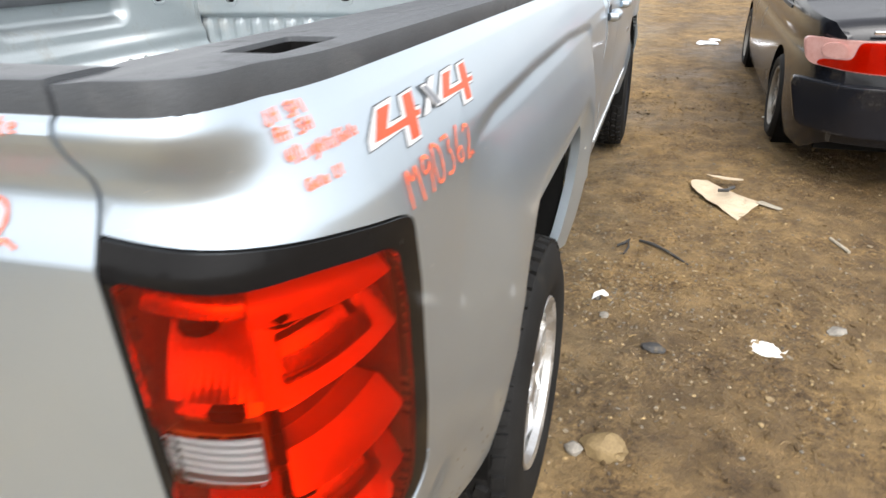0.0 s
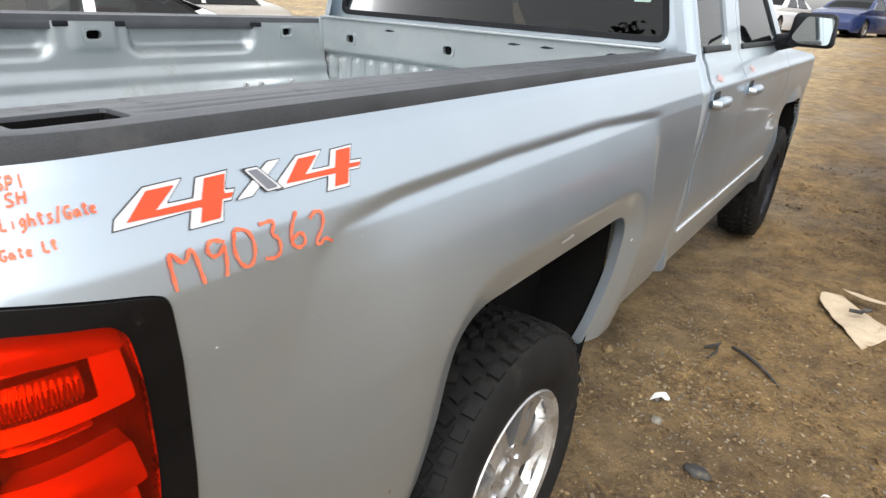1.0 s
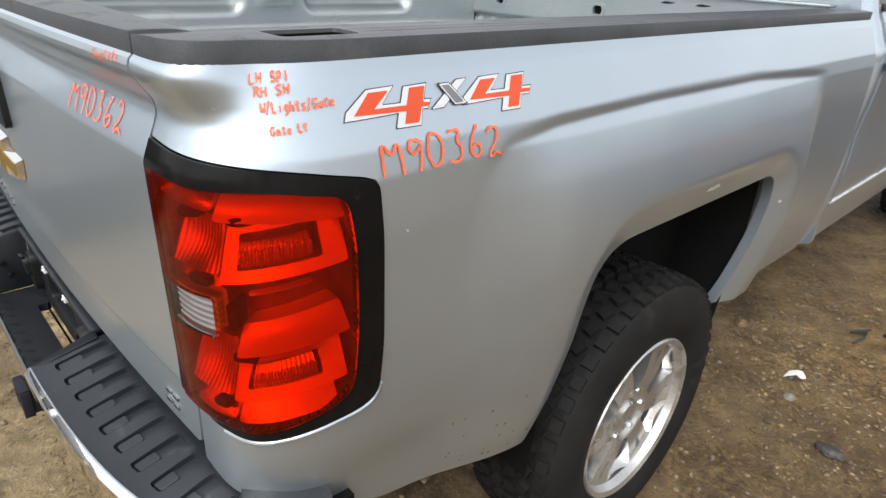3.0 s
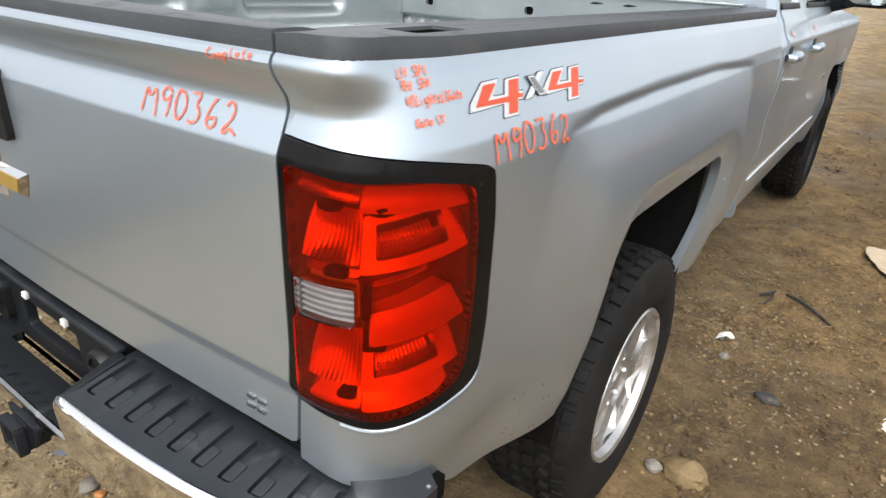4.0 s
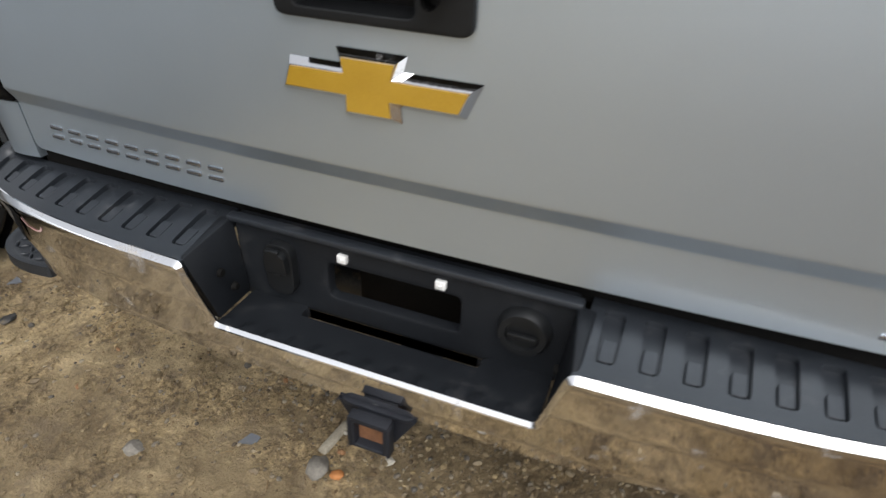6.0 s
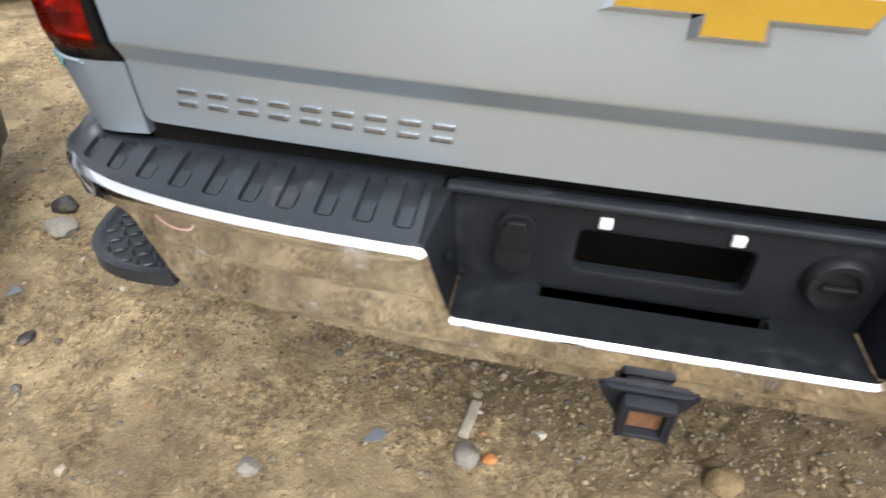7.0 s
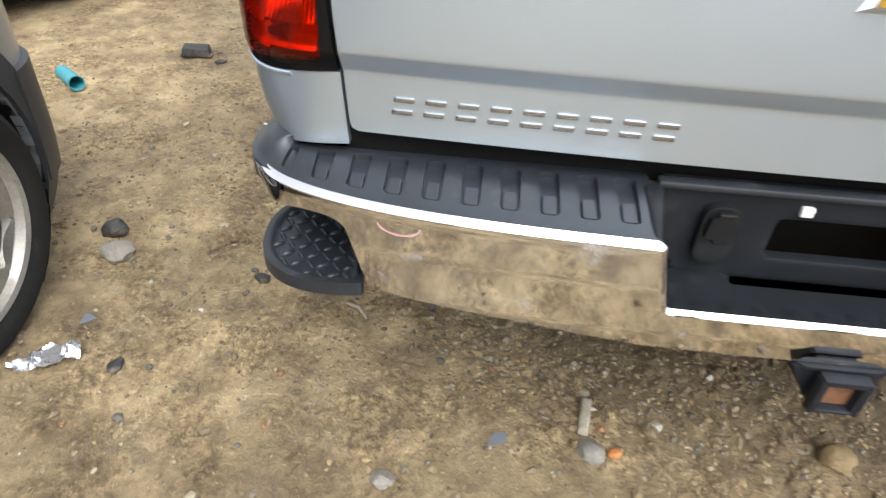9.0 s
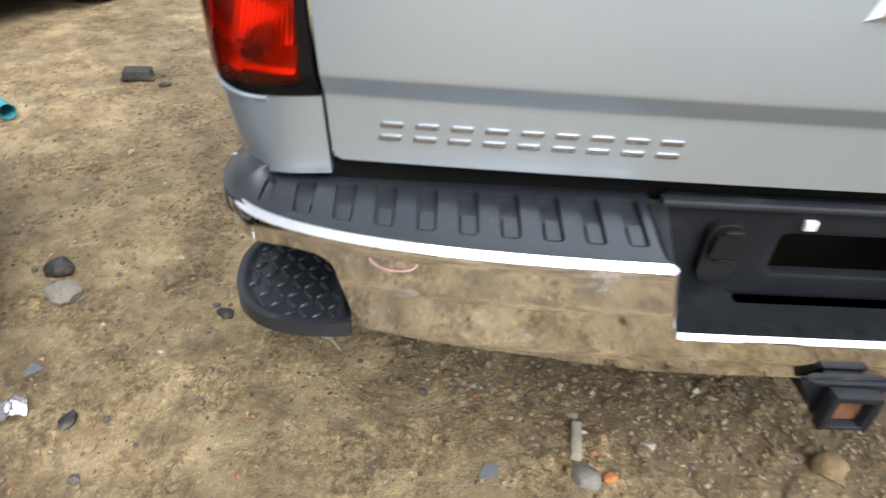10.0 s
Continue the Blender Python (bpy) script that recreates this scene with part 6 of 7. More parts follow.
# ---- other cars in the yard ----
def car(label, paint, at, heading, profile, belt, half_w, wheels_y, wheel_r, rim_r, glass_y, cladding=None, spokes=5, tail=True, pitch=0.0, ride=0.18, square=7, track=0.0):
    """A parked car, its nose along local +y. profile: (y, top z) along its length; glass_y: (lower rear, upper rear,
    upper front, lower front) of the side glass."""
    y0, y1 = profile[0][0], profile[-1][0]
    py, pz = np.array([p[0] for p in profile]), np.array([p[1] for p in profile])
    roof = pz.max()
    root = tagged(new("parked_car"), label, "car")
    root.matrix_world = pose(*at, pitch, 0, heading)
    mid, ln = (y0 + y1) / 2, (y1 - y0) / 2

    def width(y, z):
        plan = (1 - np.clip(np.abs(y - mid) / (ln * 1.012), 0, 1) ** square) ** 0.5
        up = np.clip((z - belt) / max(roof - belt, 0.01), 0, 1)
        low = np.clip((0.45 - z) / 0.3, 0, 1)
        waist = -0.02 * np.exp(-((z - belt + 0.16) / 0.05) ** 2)
        return half_w * (0.62 + 0.38 * plan) * (1 - 0.24 * up ** 1.2 - 0.05 * low ** 2) + waist

    def top(y):
        return np.interp(y, py, pz)

    def side(sign):
        def fn(y, z, o=0.0):
            y, z = np.broadcast_arrays(np.asarray(y, float), np.asarray(z, float))
            return sign * (width(y, z) + o), y, z
        return fn

    bottom = [(y1 - 0.01, ride + 0.10), (y1 - 0.20, ride), (y0 + 0.25, ride), (y0 + 0.01, ride + 0.12)]
    keep = np.concatenate([np.array(bottom), np.stack([py, pz - 0.004], 1)])
    arches = [np.array([(wy + (wheel_r + 0.055) * math.cos(t), wheel_r + (wheel_r + 0.055) * math.sin(t)) for t in np.linspace(-0.9, math.pi + 0.9, 30)]) for wy in wheels_y]
    gy = glass_y
    glass = rounded([(gy[0], belt + 0.015), (gy[3], belt + 0.015), (gy[2], roof - 0.075), (gy[1], roof - 0.075)], 0.05)
    glass_lo, glass_hi = glass.min(0), glass.max(0)
    for sign in (1, -1):
        fn = side(sign)
        mesh_part("body_side", patch(fn, span(y0, y1, 0.035), span(ride, roof, 0.03), keep, arches + [glass], lip=0.03), paint, root, angle=50)
        mesh_part("side_glass", patch(fn, span(glass_lo[0], glass_hi[0], 0.06), span(glass_lo[1], glass_hi[1], 0.04), inset(glass, -0.01), offset=-0.012), GLASS, root, "tinted side window")
        pil = 0.5 * (gy[0] + gy[3])
        mesh_part("pillar", patch(fn, span(pil - 0.04, pil + 0.04, 0.02), span(belt, roof - 0.06, 0.03), lip=0.01, offset=0.001), paint, root)
        mesh_part("belt_trim", patch(fn, span(gy[0], gy[3], 0.08), span(belt - 0.004, belt + 0.016, 0.01), lip=0.008, offset=0.007), BLACK_TRIM, root)
        for wy, arch in zip(wheels_y, arches):
            n = len(arch)
            w = half_w - 0.02
            mesh_part("wheel_arch_liner", ([(sign * x, y, z) for x in (w, w - 0.35) for y, z in arch], [(i, i + 1, n + i + 1, n + i) for i in range(n - 1)] + [tuple(range(n, 2 * n))]), DARK, root)
            wheel(root, (sign * (half_w - 0.105 + track), wy, wheel_r), sign, wheel_r, 0.20, rim_r, spokes, detail=False, rim_mat=DULL_ALLOY)
            if cladding:
                outer = np.array([(wy + (wheel_r + 0.13) * math.cos(t), wheel_r + (wheel_r + 0.13) * math.sin(t)) for t in np.linspace(-0.2, math.pi + 0.2, 30)])
                ring = np.concatenate([outer, arch[::-1]])
                mesh_part("wheel_arch_cladding", patch(fn, span(wy - 0.6, wy + 0.6, 0.02), span(ride, wheel_r * 2 + 0.2, 0.02), ring, lip=0.02, offset=0.016), cladding, root, "black wheel arch cladding", angle=50)
        if cladding:
            mesh_part("bumper_cladding", patch(fn, span(max(wheels_y) + wheel_r + 0.06, y1 - 0.01, 0.02), span(ride + 0.10, 0.60, 0.02), lip=0.02, offset=0.020), cladding, root, "black lower bumper", angle=50)
            mesh_part("sill_cladding", patch(fn, span(min(wheels_y) + wheel_r + 0.1, max(wheels_y) - wheel_r - 0.1, 0.1), span(ride + 0.01, ride + 0.20, 0.02), lip=0.02, offset=0.014), cladding, root)
        if tail:
            mesh_part("lamp", patch(fn, span(y0 + 0.02, y0 + 0.22, 0.015), span(belt - 0.24, belt - 0.08, 0.015), rect(y0 + 0.02, y0 + 0.22, belt - 0.24, belt - 0.08, 0.03), lip=0.02, offset=0.006), REFLECTOR, root)
            mesh_part("lamp_lens", patch(fn, span(y0 + 0.012, y0 + 0.23, 0.015), span(belt - 0.25, belt - 0.07, 0.015), rect(y0 + 0.012, y0 + 0.23, belt - 0.25, belt - 0.07, 0.03), lip=0.02, offset=0.014), RED_LENS, root, "red tail lamp lens")
    # skin over the top, nose and tail
    yy = np.concatenate([span(y0, y1, 0.035)])
    ys = np.concatenate([[y0, y0, y0], yy, [y1, y1, y1]])
    zs = np.concatenate([[ride + 0.12, 0.35, 0.5], top(yy), [0.5, 0.35, ride + 0.10]])
    t = np.linspace(-1, 1, 15)
    rows = []
    for y, z in zip(ys, zs):
        w = width(np.array(y), np.array(z))
        crown = 0.035 * (1 - t ** 2) if z > 0.55 else 0 * t
        push = (0.09 * (1 - np.abs(t) ** 2.5)) * (1 if y >= y1 - 1e-6 else (-1 if y <= y0 + 1e-6 else 0))
        rows += [(w * k, y + p, z - 0.004 + c) for k, p, c in zip(t, push, crown)]
    nt = len(t)
    faces, panes = [], {"windscreen": [], "rear_glass": []}
    for i in range(len(ys) - 1):
        m = 0.5 * (ys[i] + ys[i + 1])
        steep = abs(zs[i + 1] - zs[i]) / max(abs(ys[i + 1] - ys[i]), 1e-6)
        which = None
        if 0.5 * (zs[i] + zs[i + 1]) > belt + 0.02 and steep > 0.22:
            which = "windscreen" if m > mid else "rear_glass"
        for k in range(nt - 1):
            q = (i * nt + k, i * nt + k + 1, (i + 1) * nt + k + 1, (i + 1) * nt + k)
            (panes[which] if which and 0 < k < nt - 2 else faces).append(q)
    mesh_part("body_shell", (rows, faces), paint, root, angle=50)
    for nm, fs in panes.items():
        if fs:
            mesh_part(nm, (rows, fs), GLASS, root, angle=50)
    mesh_part("underbody", box(0, mid, ride + 0.16, half_w * 1.6, (y1 - y0) * 0.94, 0.26), DARK, root)
    mesh_part("cabin_seats", merge(*[box(sx * 0.36, mid + dy, belt - 0.05, 0.5, 0.16, 0.75, 0.15) for sx in (-1, 1) for dy in (-0.55, 0.35)]), SEAT_CLOTH, root, bevel=0.03)
    return root


SEDAN = [(-2.40, 0.62), (-2.36, 0.93), (-2.28, 1.00), (-1.75, 1.06), (-1.35, 1.22), (-0.85, 1.42), (-0.35, 1.465), (0.25, 1.44), (0.75, 1.25), (1.15, 1.02), (1.7, 0.93), (2.2, 0.80), (2.36, 0.66), (2.40, 0.55)]
WAGON = [(-2.25, 0.70), (-2.22, 1.05), (-2.10, 1.45), (-1.95, 1.66), (-1.2, 1.72), (0.0, 1.72), (0.45, 1.62), (1.05, 1.18), (1.5, 1.10), (2.05, 0.98), (2.20, 0.80), (2.25, 0.60)]

sedan = car("black sedan with red and clear tail lamps, dusty, on the dirt", BLACK_PAINT, (2.94, 6.42, 0.115), -1.0, SEDAN, 0.98, 0.90, (-1.36, 1.40), 0.325, 0.215, (-1.45, -0.95, 0.35, 1.0), spokes=7, tail=False, pitch=2.4)
for sx in (-1, 1):
    def tailp(x, z, o=0.0, sx=sx):
        x, z = np.broadcast_arrays(np.asarray(x, float), np.asarray(z, float))
        return sx * x, -2.415 - o + 0.33 * smooth(x, 0.45, 0.98) ** 2 - 0.07 * (1 - smooth(x, 0.0, 0.8)), z
    outline = rounded([(0.40, 0.72), (0.86, 0.745), (0.90, 0.90), (0.40, 0.92)], 0.05)
    lampo = mesh_part("tail_lamp", patch(tailp, span(0.38, 0.92, 0.012), span(0.70, 0.94, 0.012), outline, lip=0.03, offset=0.03), PINK_LENS, sedan, "red and clear tail lamp", angle=50)
    mesh_part("red_lens", patch(tailp, span(0.38, 0.86, 0.012), span(0.70, 0.94, 0.012), rounded([(0.41, 0.73), (0.82, 0.748), (0.80, 0.785), (0.66, 0.80), (0.64, 0.905), (0.41, 0.91)], 0.03), lip=0.02, offset=0.040), RED_LENS, lampo, angle=50)
    mesh_part("round_lamp", patch(tailp, span(0.66, 0.83, 0.01), span(0.77, 0.90, 0.01), np.array([(0.745 + 0.058 * math.cos(t), 0.842 + 0.048 * math.sin(t)) for t in np.linspace(0, 6.2, 24)]), lip=0.015, offset=0.046), PINK_LENS, lampo)
    mesh_part("bumper_corner", patch(tailp, span(0.0, 0.93, 0.03), span(0.36, 0.66, 0.02), rounded([(0.0, 0.36, 0), (0.86, 0.36), (0.93, 0.66), (0.0, 0.66, 0)], 0.05), lip=0.06, offset=0.085), BLACK_PAINT, sedan, "black painted bumper", bevel=0.02, angle=50)
mesh_part("trunk_bar", box(0.0, -2.44, 0.95, 0.60, 0.02, 0.045), CHROME, sedan, "chrome trunk strip", bevel=0.006)
mesh_part("name_bar", box(-0.52, -2.40, 0.955, 0.12, 0.02, 0.022), CHROME, sedan, bevel=0.004)

car("grey sport utility wagon with black plastic wheel arch cladding", GREY_PAINT, (-2.635, -1.50, -0.005), 1.5, WAGON, 1.10, 0.905, (-1.10, 1.62), 0.360, 0.252, (-1.85, -1.70, 0.25, 0.95), cladding=CLADDING, spokes=5, square=22, track=0.045)
car("white sedan parked beyond the truck", WHITE_PAINT, (-4.287, 2.92, 0.0), -22.0, SEDAN, 0.98, 0.89, (-1.42, 1.38), 0.325, 0.22, (-1.45, -0.95, 0.35, 1.0), spokes=7)
car("pale grey wagon standing farther off in the yard", WHITE_PAINT, (-8.6, 6.4, 0.08), 14.0, WAGON, 1.10, 0.90, (-1.35, 1.40), 0.34, 0.22, (-1.85, -1.70, 0.25, 0.95))
far_row = ((-9.5, WHITE_PAINT, "white", SEDAN, 0.98), (-6.4, BLACK_PAINT, "black", WAGON, 1.10), (-3.3, WHITE_PAINT, "white", SEDAN, 0.98), (-0.4, BLUE_PAINT, "dark blue", SEDAN, 0.98),
           (2.6, BLUE_PAINT, "blue", WAGON, 1.10), (5.6, RED_PAINT, "dark red", SEDAN, 0.98), (8.8, GREY_PAINT, "grey", WAGON, 1.10))
for k, (x, paint, word, shape, belt) in enumerate(far_row):
    y = 30.0 + 0.7 * math.sin(k * 2.3)
    car(word + " wrecked car in a far row of the yard", paint, (x, y, float(ground_z(x, y - 2)) - 0.02), 172 + 9 * math.sin(k * 1.7), shape, belt, 0.90, (-1.40, 1.38), 0.32, 0.21, (-1.45, -0.95, 0.35, 1.0), tail=False)


# ---- things lying on the ground ----
def stone(name, label, x, y, sx, sy, sz, mat, seed, turn=0.0, sink=0.3, category="stone"):
    bm = bmesh.new()
    bmesh.ops.create_icosphere(bm, subdivisions=3, radius=1.0)
    rs = random.Random(seed)
    facets = [Vector((rs.uniform(-1, 1), rs.uniform(-1, 1), rs.uniform(-0.2, 1))).normalized() for _ in range(6)]
    for v in bm.verts:
        d = 1 + 0.32 * noise.noise(v.co * 1.1 + Vector((seed * 3.1, seed, 0))) + 0.16 * noise.noise(v.co * 2.6 + Vector((0, seed, seed)))
        q = v.co * d
        for cut in facets:
            q -= cut * max(0.0, q.dot(cut) - 0.84)
        v.co = Vector((q.x * sx / 2, q.y * sy / 2, q.z * sz / 2))
    ob = part(name, bm, mat, None, "", 28)
    ob.matrix_world = pose(x, y, top_z(x, y) + sz * (0.5 - sink), 6 * math.sin(seed), 5 * math.cos(seed), turn)
    return tagged(ob, label, category)


def sheet(name, label, outline, x, y, mat, seed, curl=0.02, turn=0.0, category="litter", thick=0.003, cell=0.012, lift=0.006, rough=7):
    """A flat scrap with bends, resting on the ground."""
    o = np.asarray(outline, float)

    def fn(u, v, d=0.0):
        z = np.array([curl * (noise.noise((a * rough + seed, b * rough, 0.4)) + 0.35 * noise.noise((a * 3 * rough, b * 3 * rough + seed, 0.1))) for a, b in zip(np.ravel(u), np.ravel(v))]).reshape(np.shape(u))
        return u, v, np.maximum(z, -0.004) + lift + d
    lo, hi = o.min(0), o.max(0)
    ob = mesh_part(name, patch(fn, span(lo[0], hi[0], cell), span(lo[1], hi[1], cell), o, lip=thick, back=True), mat, None, "", angle=30)
    ob.matrix_world = pose(x, y, top_z(x, y) + 0.004, 0, 0, turn)
    return tagged(ob, label, category)


stone("stone", "large yellow sandstone cobble half sunk in dirt", 1.137, 1.23, 0.15, 0.10, 0.09, YELLOW_STONE, 1, -12)
stone("stone", "dark clod of earth beside a yellow cobble", 1.045, 1.20, 0.06, 0.05, 0.05, GREY_STONE, 2)
stone("stone", "pale yellow stone in the dirt behind the truck", 0.300, 0.075, 0.090, 0.075, 0.055, YELLOW_STONE, 3, 20)
stone("stone", "flat grey stone beside a wooden sliver", -0.262, 0.045, 0.060, 0.080, 0.035, GREY_STONE, 4, 25)
stone("stone", "small grey stone in damp dirt", -0.732, -0.085, 0.055, 0.050, 0.030, GREY_STONE, 5)
stone("stone", "angular grey stone on open dirt", -1.690, 0.60, 0.10, 0.075, 0.075, GREY_STONE, 6, 30, 0.2)
stone("debris", "black lump of plastic behind a grey stone", -1.755, 0.70, 0.085, 0.07, 0.065, BLACK_DEBRIS, 7, 10, 0.2, "debris")
stone("debris", "small black lump of rubber on dirt", -1.205, 0.535, 0.045, 0.04, 0.035, BLACK_DEBRIS, 8, 0, 0.2, "debris")
stone("debris", "dark flattened plastic piece on dirt", -1.452, 0.135, 0.035, 0.055, 0.02, BLACK_DEBRIS, 9, 0, 0.2, "debris")
stone("stone", "orange pebble beside a flat grey stone", -0.205, 0.045, 0.035, 0.030, 0.02, surface("orange_pebble", (0.42, 0.16, 0.05), (0.55, 0.24, 0.08), (0.6, 0.8)), 11)
stone("debris", "crushed dark slate-grey plastic piece", 1.265, 1.85, 0.10, 0.07, 0.03, BLACK_DEBRIS, 12, 15, 0.2, "debris")
stone("stone", "dark round pebble near the truck", 1.06, 2.05, 0.045, 0.04, 0.035, GREY_STONE, 13)
stone("stone", "orange-brown pebble by the rear wheel", 0.70, 2.45, 0.06, 0.05, 0.04, YELLOW_STONE, 14)
stone("stone", "pale flat stone on far dirt", 1.99, 2.21, 0.09, 0.06, 0.03, GREY_STONE, 15, 30)
rnd = random.Random(5)
block_v = box(0, 0, 0.03, 0.150, 0.085, 0.050, 0.12)
b = mesh_part("brake_pad", merge(block_v, box(0, 0, 0.008, 0.165, 0.075, 0.012)), BLACK_DEBRIS, None, "", bevel=0.012, segs=3)
b.matrix_world = pose(-2.178, 2.36, top_z(-2.178, 2.36), 3, 2, 12)
tagged(b, "black brake-pad-like block lying on dirt", "debris")
for x, y, w, h, a, name, mat, lab in ((-2.03, 2.32, 0.06, 0.04, 20, "debris", BLACK_DEBRIS, "small dark plastic chip on dirt"),):
    stone(name, lab, x, y, w, h, 0.025, mat, 17, a, 0.2, "debris")

tube_pts = revolve([(0.030, -0.095), (0.034, -0.093), (0.036, 0.080), (0.0365, 0.092), (0.033, 0.092), (0.031, 0.080), (0.029, -0.088), (0.0, -0.088)], 28)
cup = mesh_part("plastic_tube", tube_pts, TEAL_PLASTIC)
cup.matrix_world = pose(-2.590, 1.852, top_z(-2.59, 1.85) + 0.034, 0, 0, -40)
tagged(cup, "teal blue plastic tube open at one end", "tube")

sheet("cardboard", "bent piece of pale cardboard on dirt", rounded([(-0.18, 0.26), (-0.075, 0.355), (0.01, 0.22), (0.105, 0.10), (0.22, -0.005), (0.06, -0.33), (-0.175, 0.135)], 0.008), 1.63, 3.62, CARDBOARD, 3, 0.03, 0,
             "cardboard", 0.004, 0.02, 0.02, 4)
sheet("cardboard_flap", "raised flap of torn cardboard", rounded([(-0.085, 0.35), (0.135, 0.31), (0.14, 0.265), (-0.04, 0.29)], 0.006), 1.63, 3.62, CARDBOARD, 5, 0.03, 0, "cardboard", 0.004, 0.015, 0.06, 4)
sheet("cardboard_flap", "folded brown end of torn cardboard", rounded([(0.18, -0.02), (0.225, 0.02), (0.33, -0.09), (0.30, -0.115)], 0.006), 1.63, 3.62, WOOD_BIT, 6, 0.03, 0, "cardboard", 0.004, 0.012, 0.025, 4)
tw = mesh_part("bent_wire", tube([(-0.05, 0.03, 0.01), (0.0, 0.0, 0.02), (0.02, 0.04, 0.015), (0.06, 0.05, 0.02)], 0.012, 6), BLACK_DEBRIS)
tw.matrix_world = pose(1.66, 3.66, top_z(1.66, 3.66) + 0.045, 0, 0, 20)
tagged(tw, "curl of black rubber on the cardboard", "debris")
sheet("paper", "crumpled white paper on dirt", rounded([(-0.075, -0.02), (-0.05, 0.055), (0.02, 0.045), (0.078, 0.01), (0.05, -0.05), (-0.02, -0.06)], 0.01), 1.703, 2.0, PAPER, 8, 0.03, 0, "paper", 0.002, 0.01, 0.008)
sheet("paper", "bit of pale paper far along the side", rounded([(-0.05, -0.02), (-0.03, 0.045), (0.05, 0.02), (0.03, -0.04)], 0.01), 2.10, 5.6, PAPER, 9, 0.03, 0, "paper", 0.002, 0.012, 0.01)
bit = sheet("broken_plastic", "broken bit of white and black plastic", rounded([(-0.035, -0.02), (-0.03, 0.03), (0.01, 0.038), (0.038, 0.01), (0.02, 0.0), (0.0, 0.012), (-0.015, -0.005)], 0.004), 1.030, 2.19, WHITE_PLASTIC, 2, 0.03, 0, "debris", 0.006, 0.006, 0.02)
stone("debris", "dark foam under a broken white bit", 1.015, 2.20, 0.04, 0.035, 0.025, BLACK_DEBRIS, 18, 0, 0.1, "debris")
foil = sheet("foil_wrapper", "crumpled silver foil wrapper on dirt", rounded([(-0.085, -0.045), (-0.045, 0.01), (-0.02, 0.05), (0.03, 0.045), (0.075, 0.06), (0.085, -0.005), (0.03, -0.02), (-0.03, -0.045)], 0.006), -1.630, 0.135, FOIL, 4, 0.05, 8, "wrapper", 0.0015, 0.006, 0.018, 22)
sheet("broken_plastic", "pale grey shard of plastic on dirt", rounded([(-0.02, -0.02), (-0.01, 0.03), (0.022, 0.0)], 0.003), -1.610, 0.290, GREY_DECAL, 6, 0.015, 20, "debris", 0.003, 0.006, 0.008)
sheet("broken_plastic", "small blue-grey plastic shard", rounded([(-0.03, -0.012), (0.0, 0.02), (0.03, 0.008), (0.02, -0.015)], 0.003), -0.48, 0.06, GREY_DECAL, 7, 0.01, 20, "debris", 0.003, 0.006, 0.006)


def lying(name, label, pts, radius, mat, category="stick"):
    p = [(x, y, top_z(x, y) + dz) for x, y, dz in pts]
    ob = mesh_part(name, tube(p, radius, 7), mat)
    return tagged(ob, label, category)


lying("stick", "long bent black stick on dirt", [(1.172, 2.885, 0.012), (1.24, 2.83, 0.015), (1.31, 2.79, 0.010), (1.37, 2.72, 0.008), (1.415, 2.65, 0.008)], [0.007, 0.009, 0.008, 0.007, 0.004], BLACK_DEBRIS)
lying("stick", "short dark twig beside the long stick", [(1.06, 2.79, 0.01), (1.10, 2.80, 0.025), (1.12, 2.86, 0.02)], [0.006, 0.009, 0.005], BLACK_DEBRIS)
lying("stick", "small dark forked twig", [(1.10, 2.70, 0.008), (1.12, 2.78, 0.012), (1.115, 2.83, 0.02)], [0.005, 0.006, 0.004], BLACK_DEBRIS)
lying("stick", "pale stick on far dirt", [(2.135, 3.15, 0.008), (2.20, 3.02, 0.010)], [0.010, 0.009], WOOD_BIT)
lying("twig", "thin grey twig on dirt behind the bumper", [(-0.93, 0.46, 0.006), (-0.89, 0.445, 0.010), (-0.86, 0.41, 0.006)], [0.004, 0.006, 0.004], WOOD_BIT, "twig")
sl = mesh_part("wood_sliver", box(0, 0, 0.006, 0.030, 0.120, 0.012, 0.25), WOOD_BIT, bevel=0.004)
sl.matrix_world = pose(-0.265, 0.146, top_z(-0.265, 0.146) + 0.001, 3, 0, -10)
tagged(sl, "flat grey sliver of wood on dirt", "wood")
sl = mesh_part("crushed_panel", merge(box(0, 0, 0.03, 0.30, 0.16, 0.05, 0.3), box(0.1, 0.05, 0.07, 0.16, 0.10, 0.03, 0.3)), FOIL, bevel=0.015)
sl.matrix_world = pose(1.75, 9.2, top_z(1.75, 9.2), 0, 4, 15)
tagged(sl, "crumpled grey metal scrap on far dirt", "scrap")


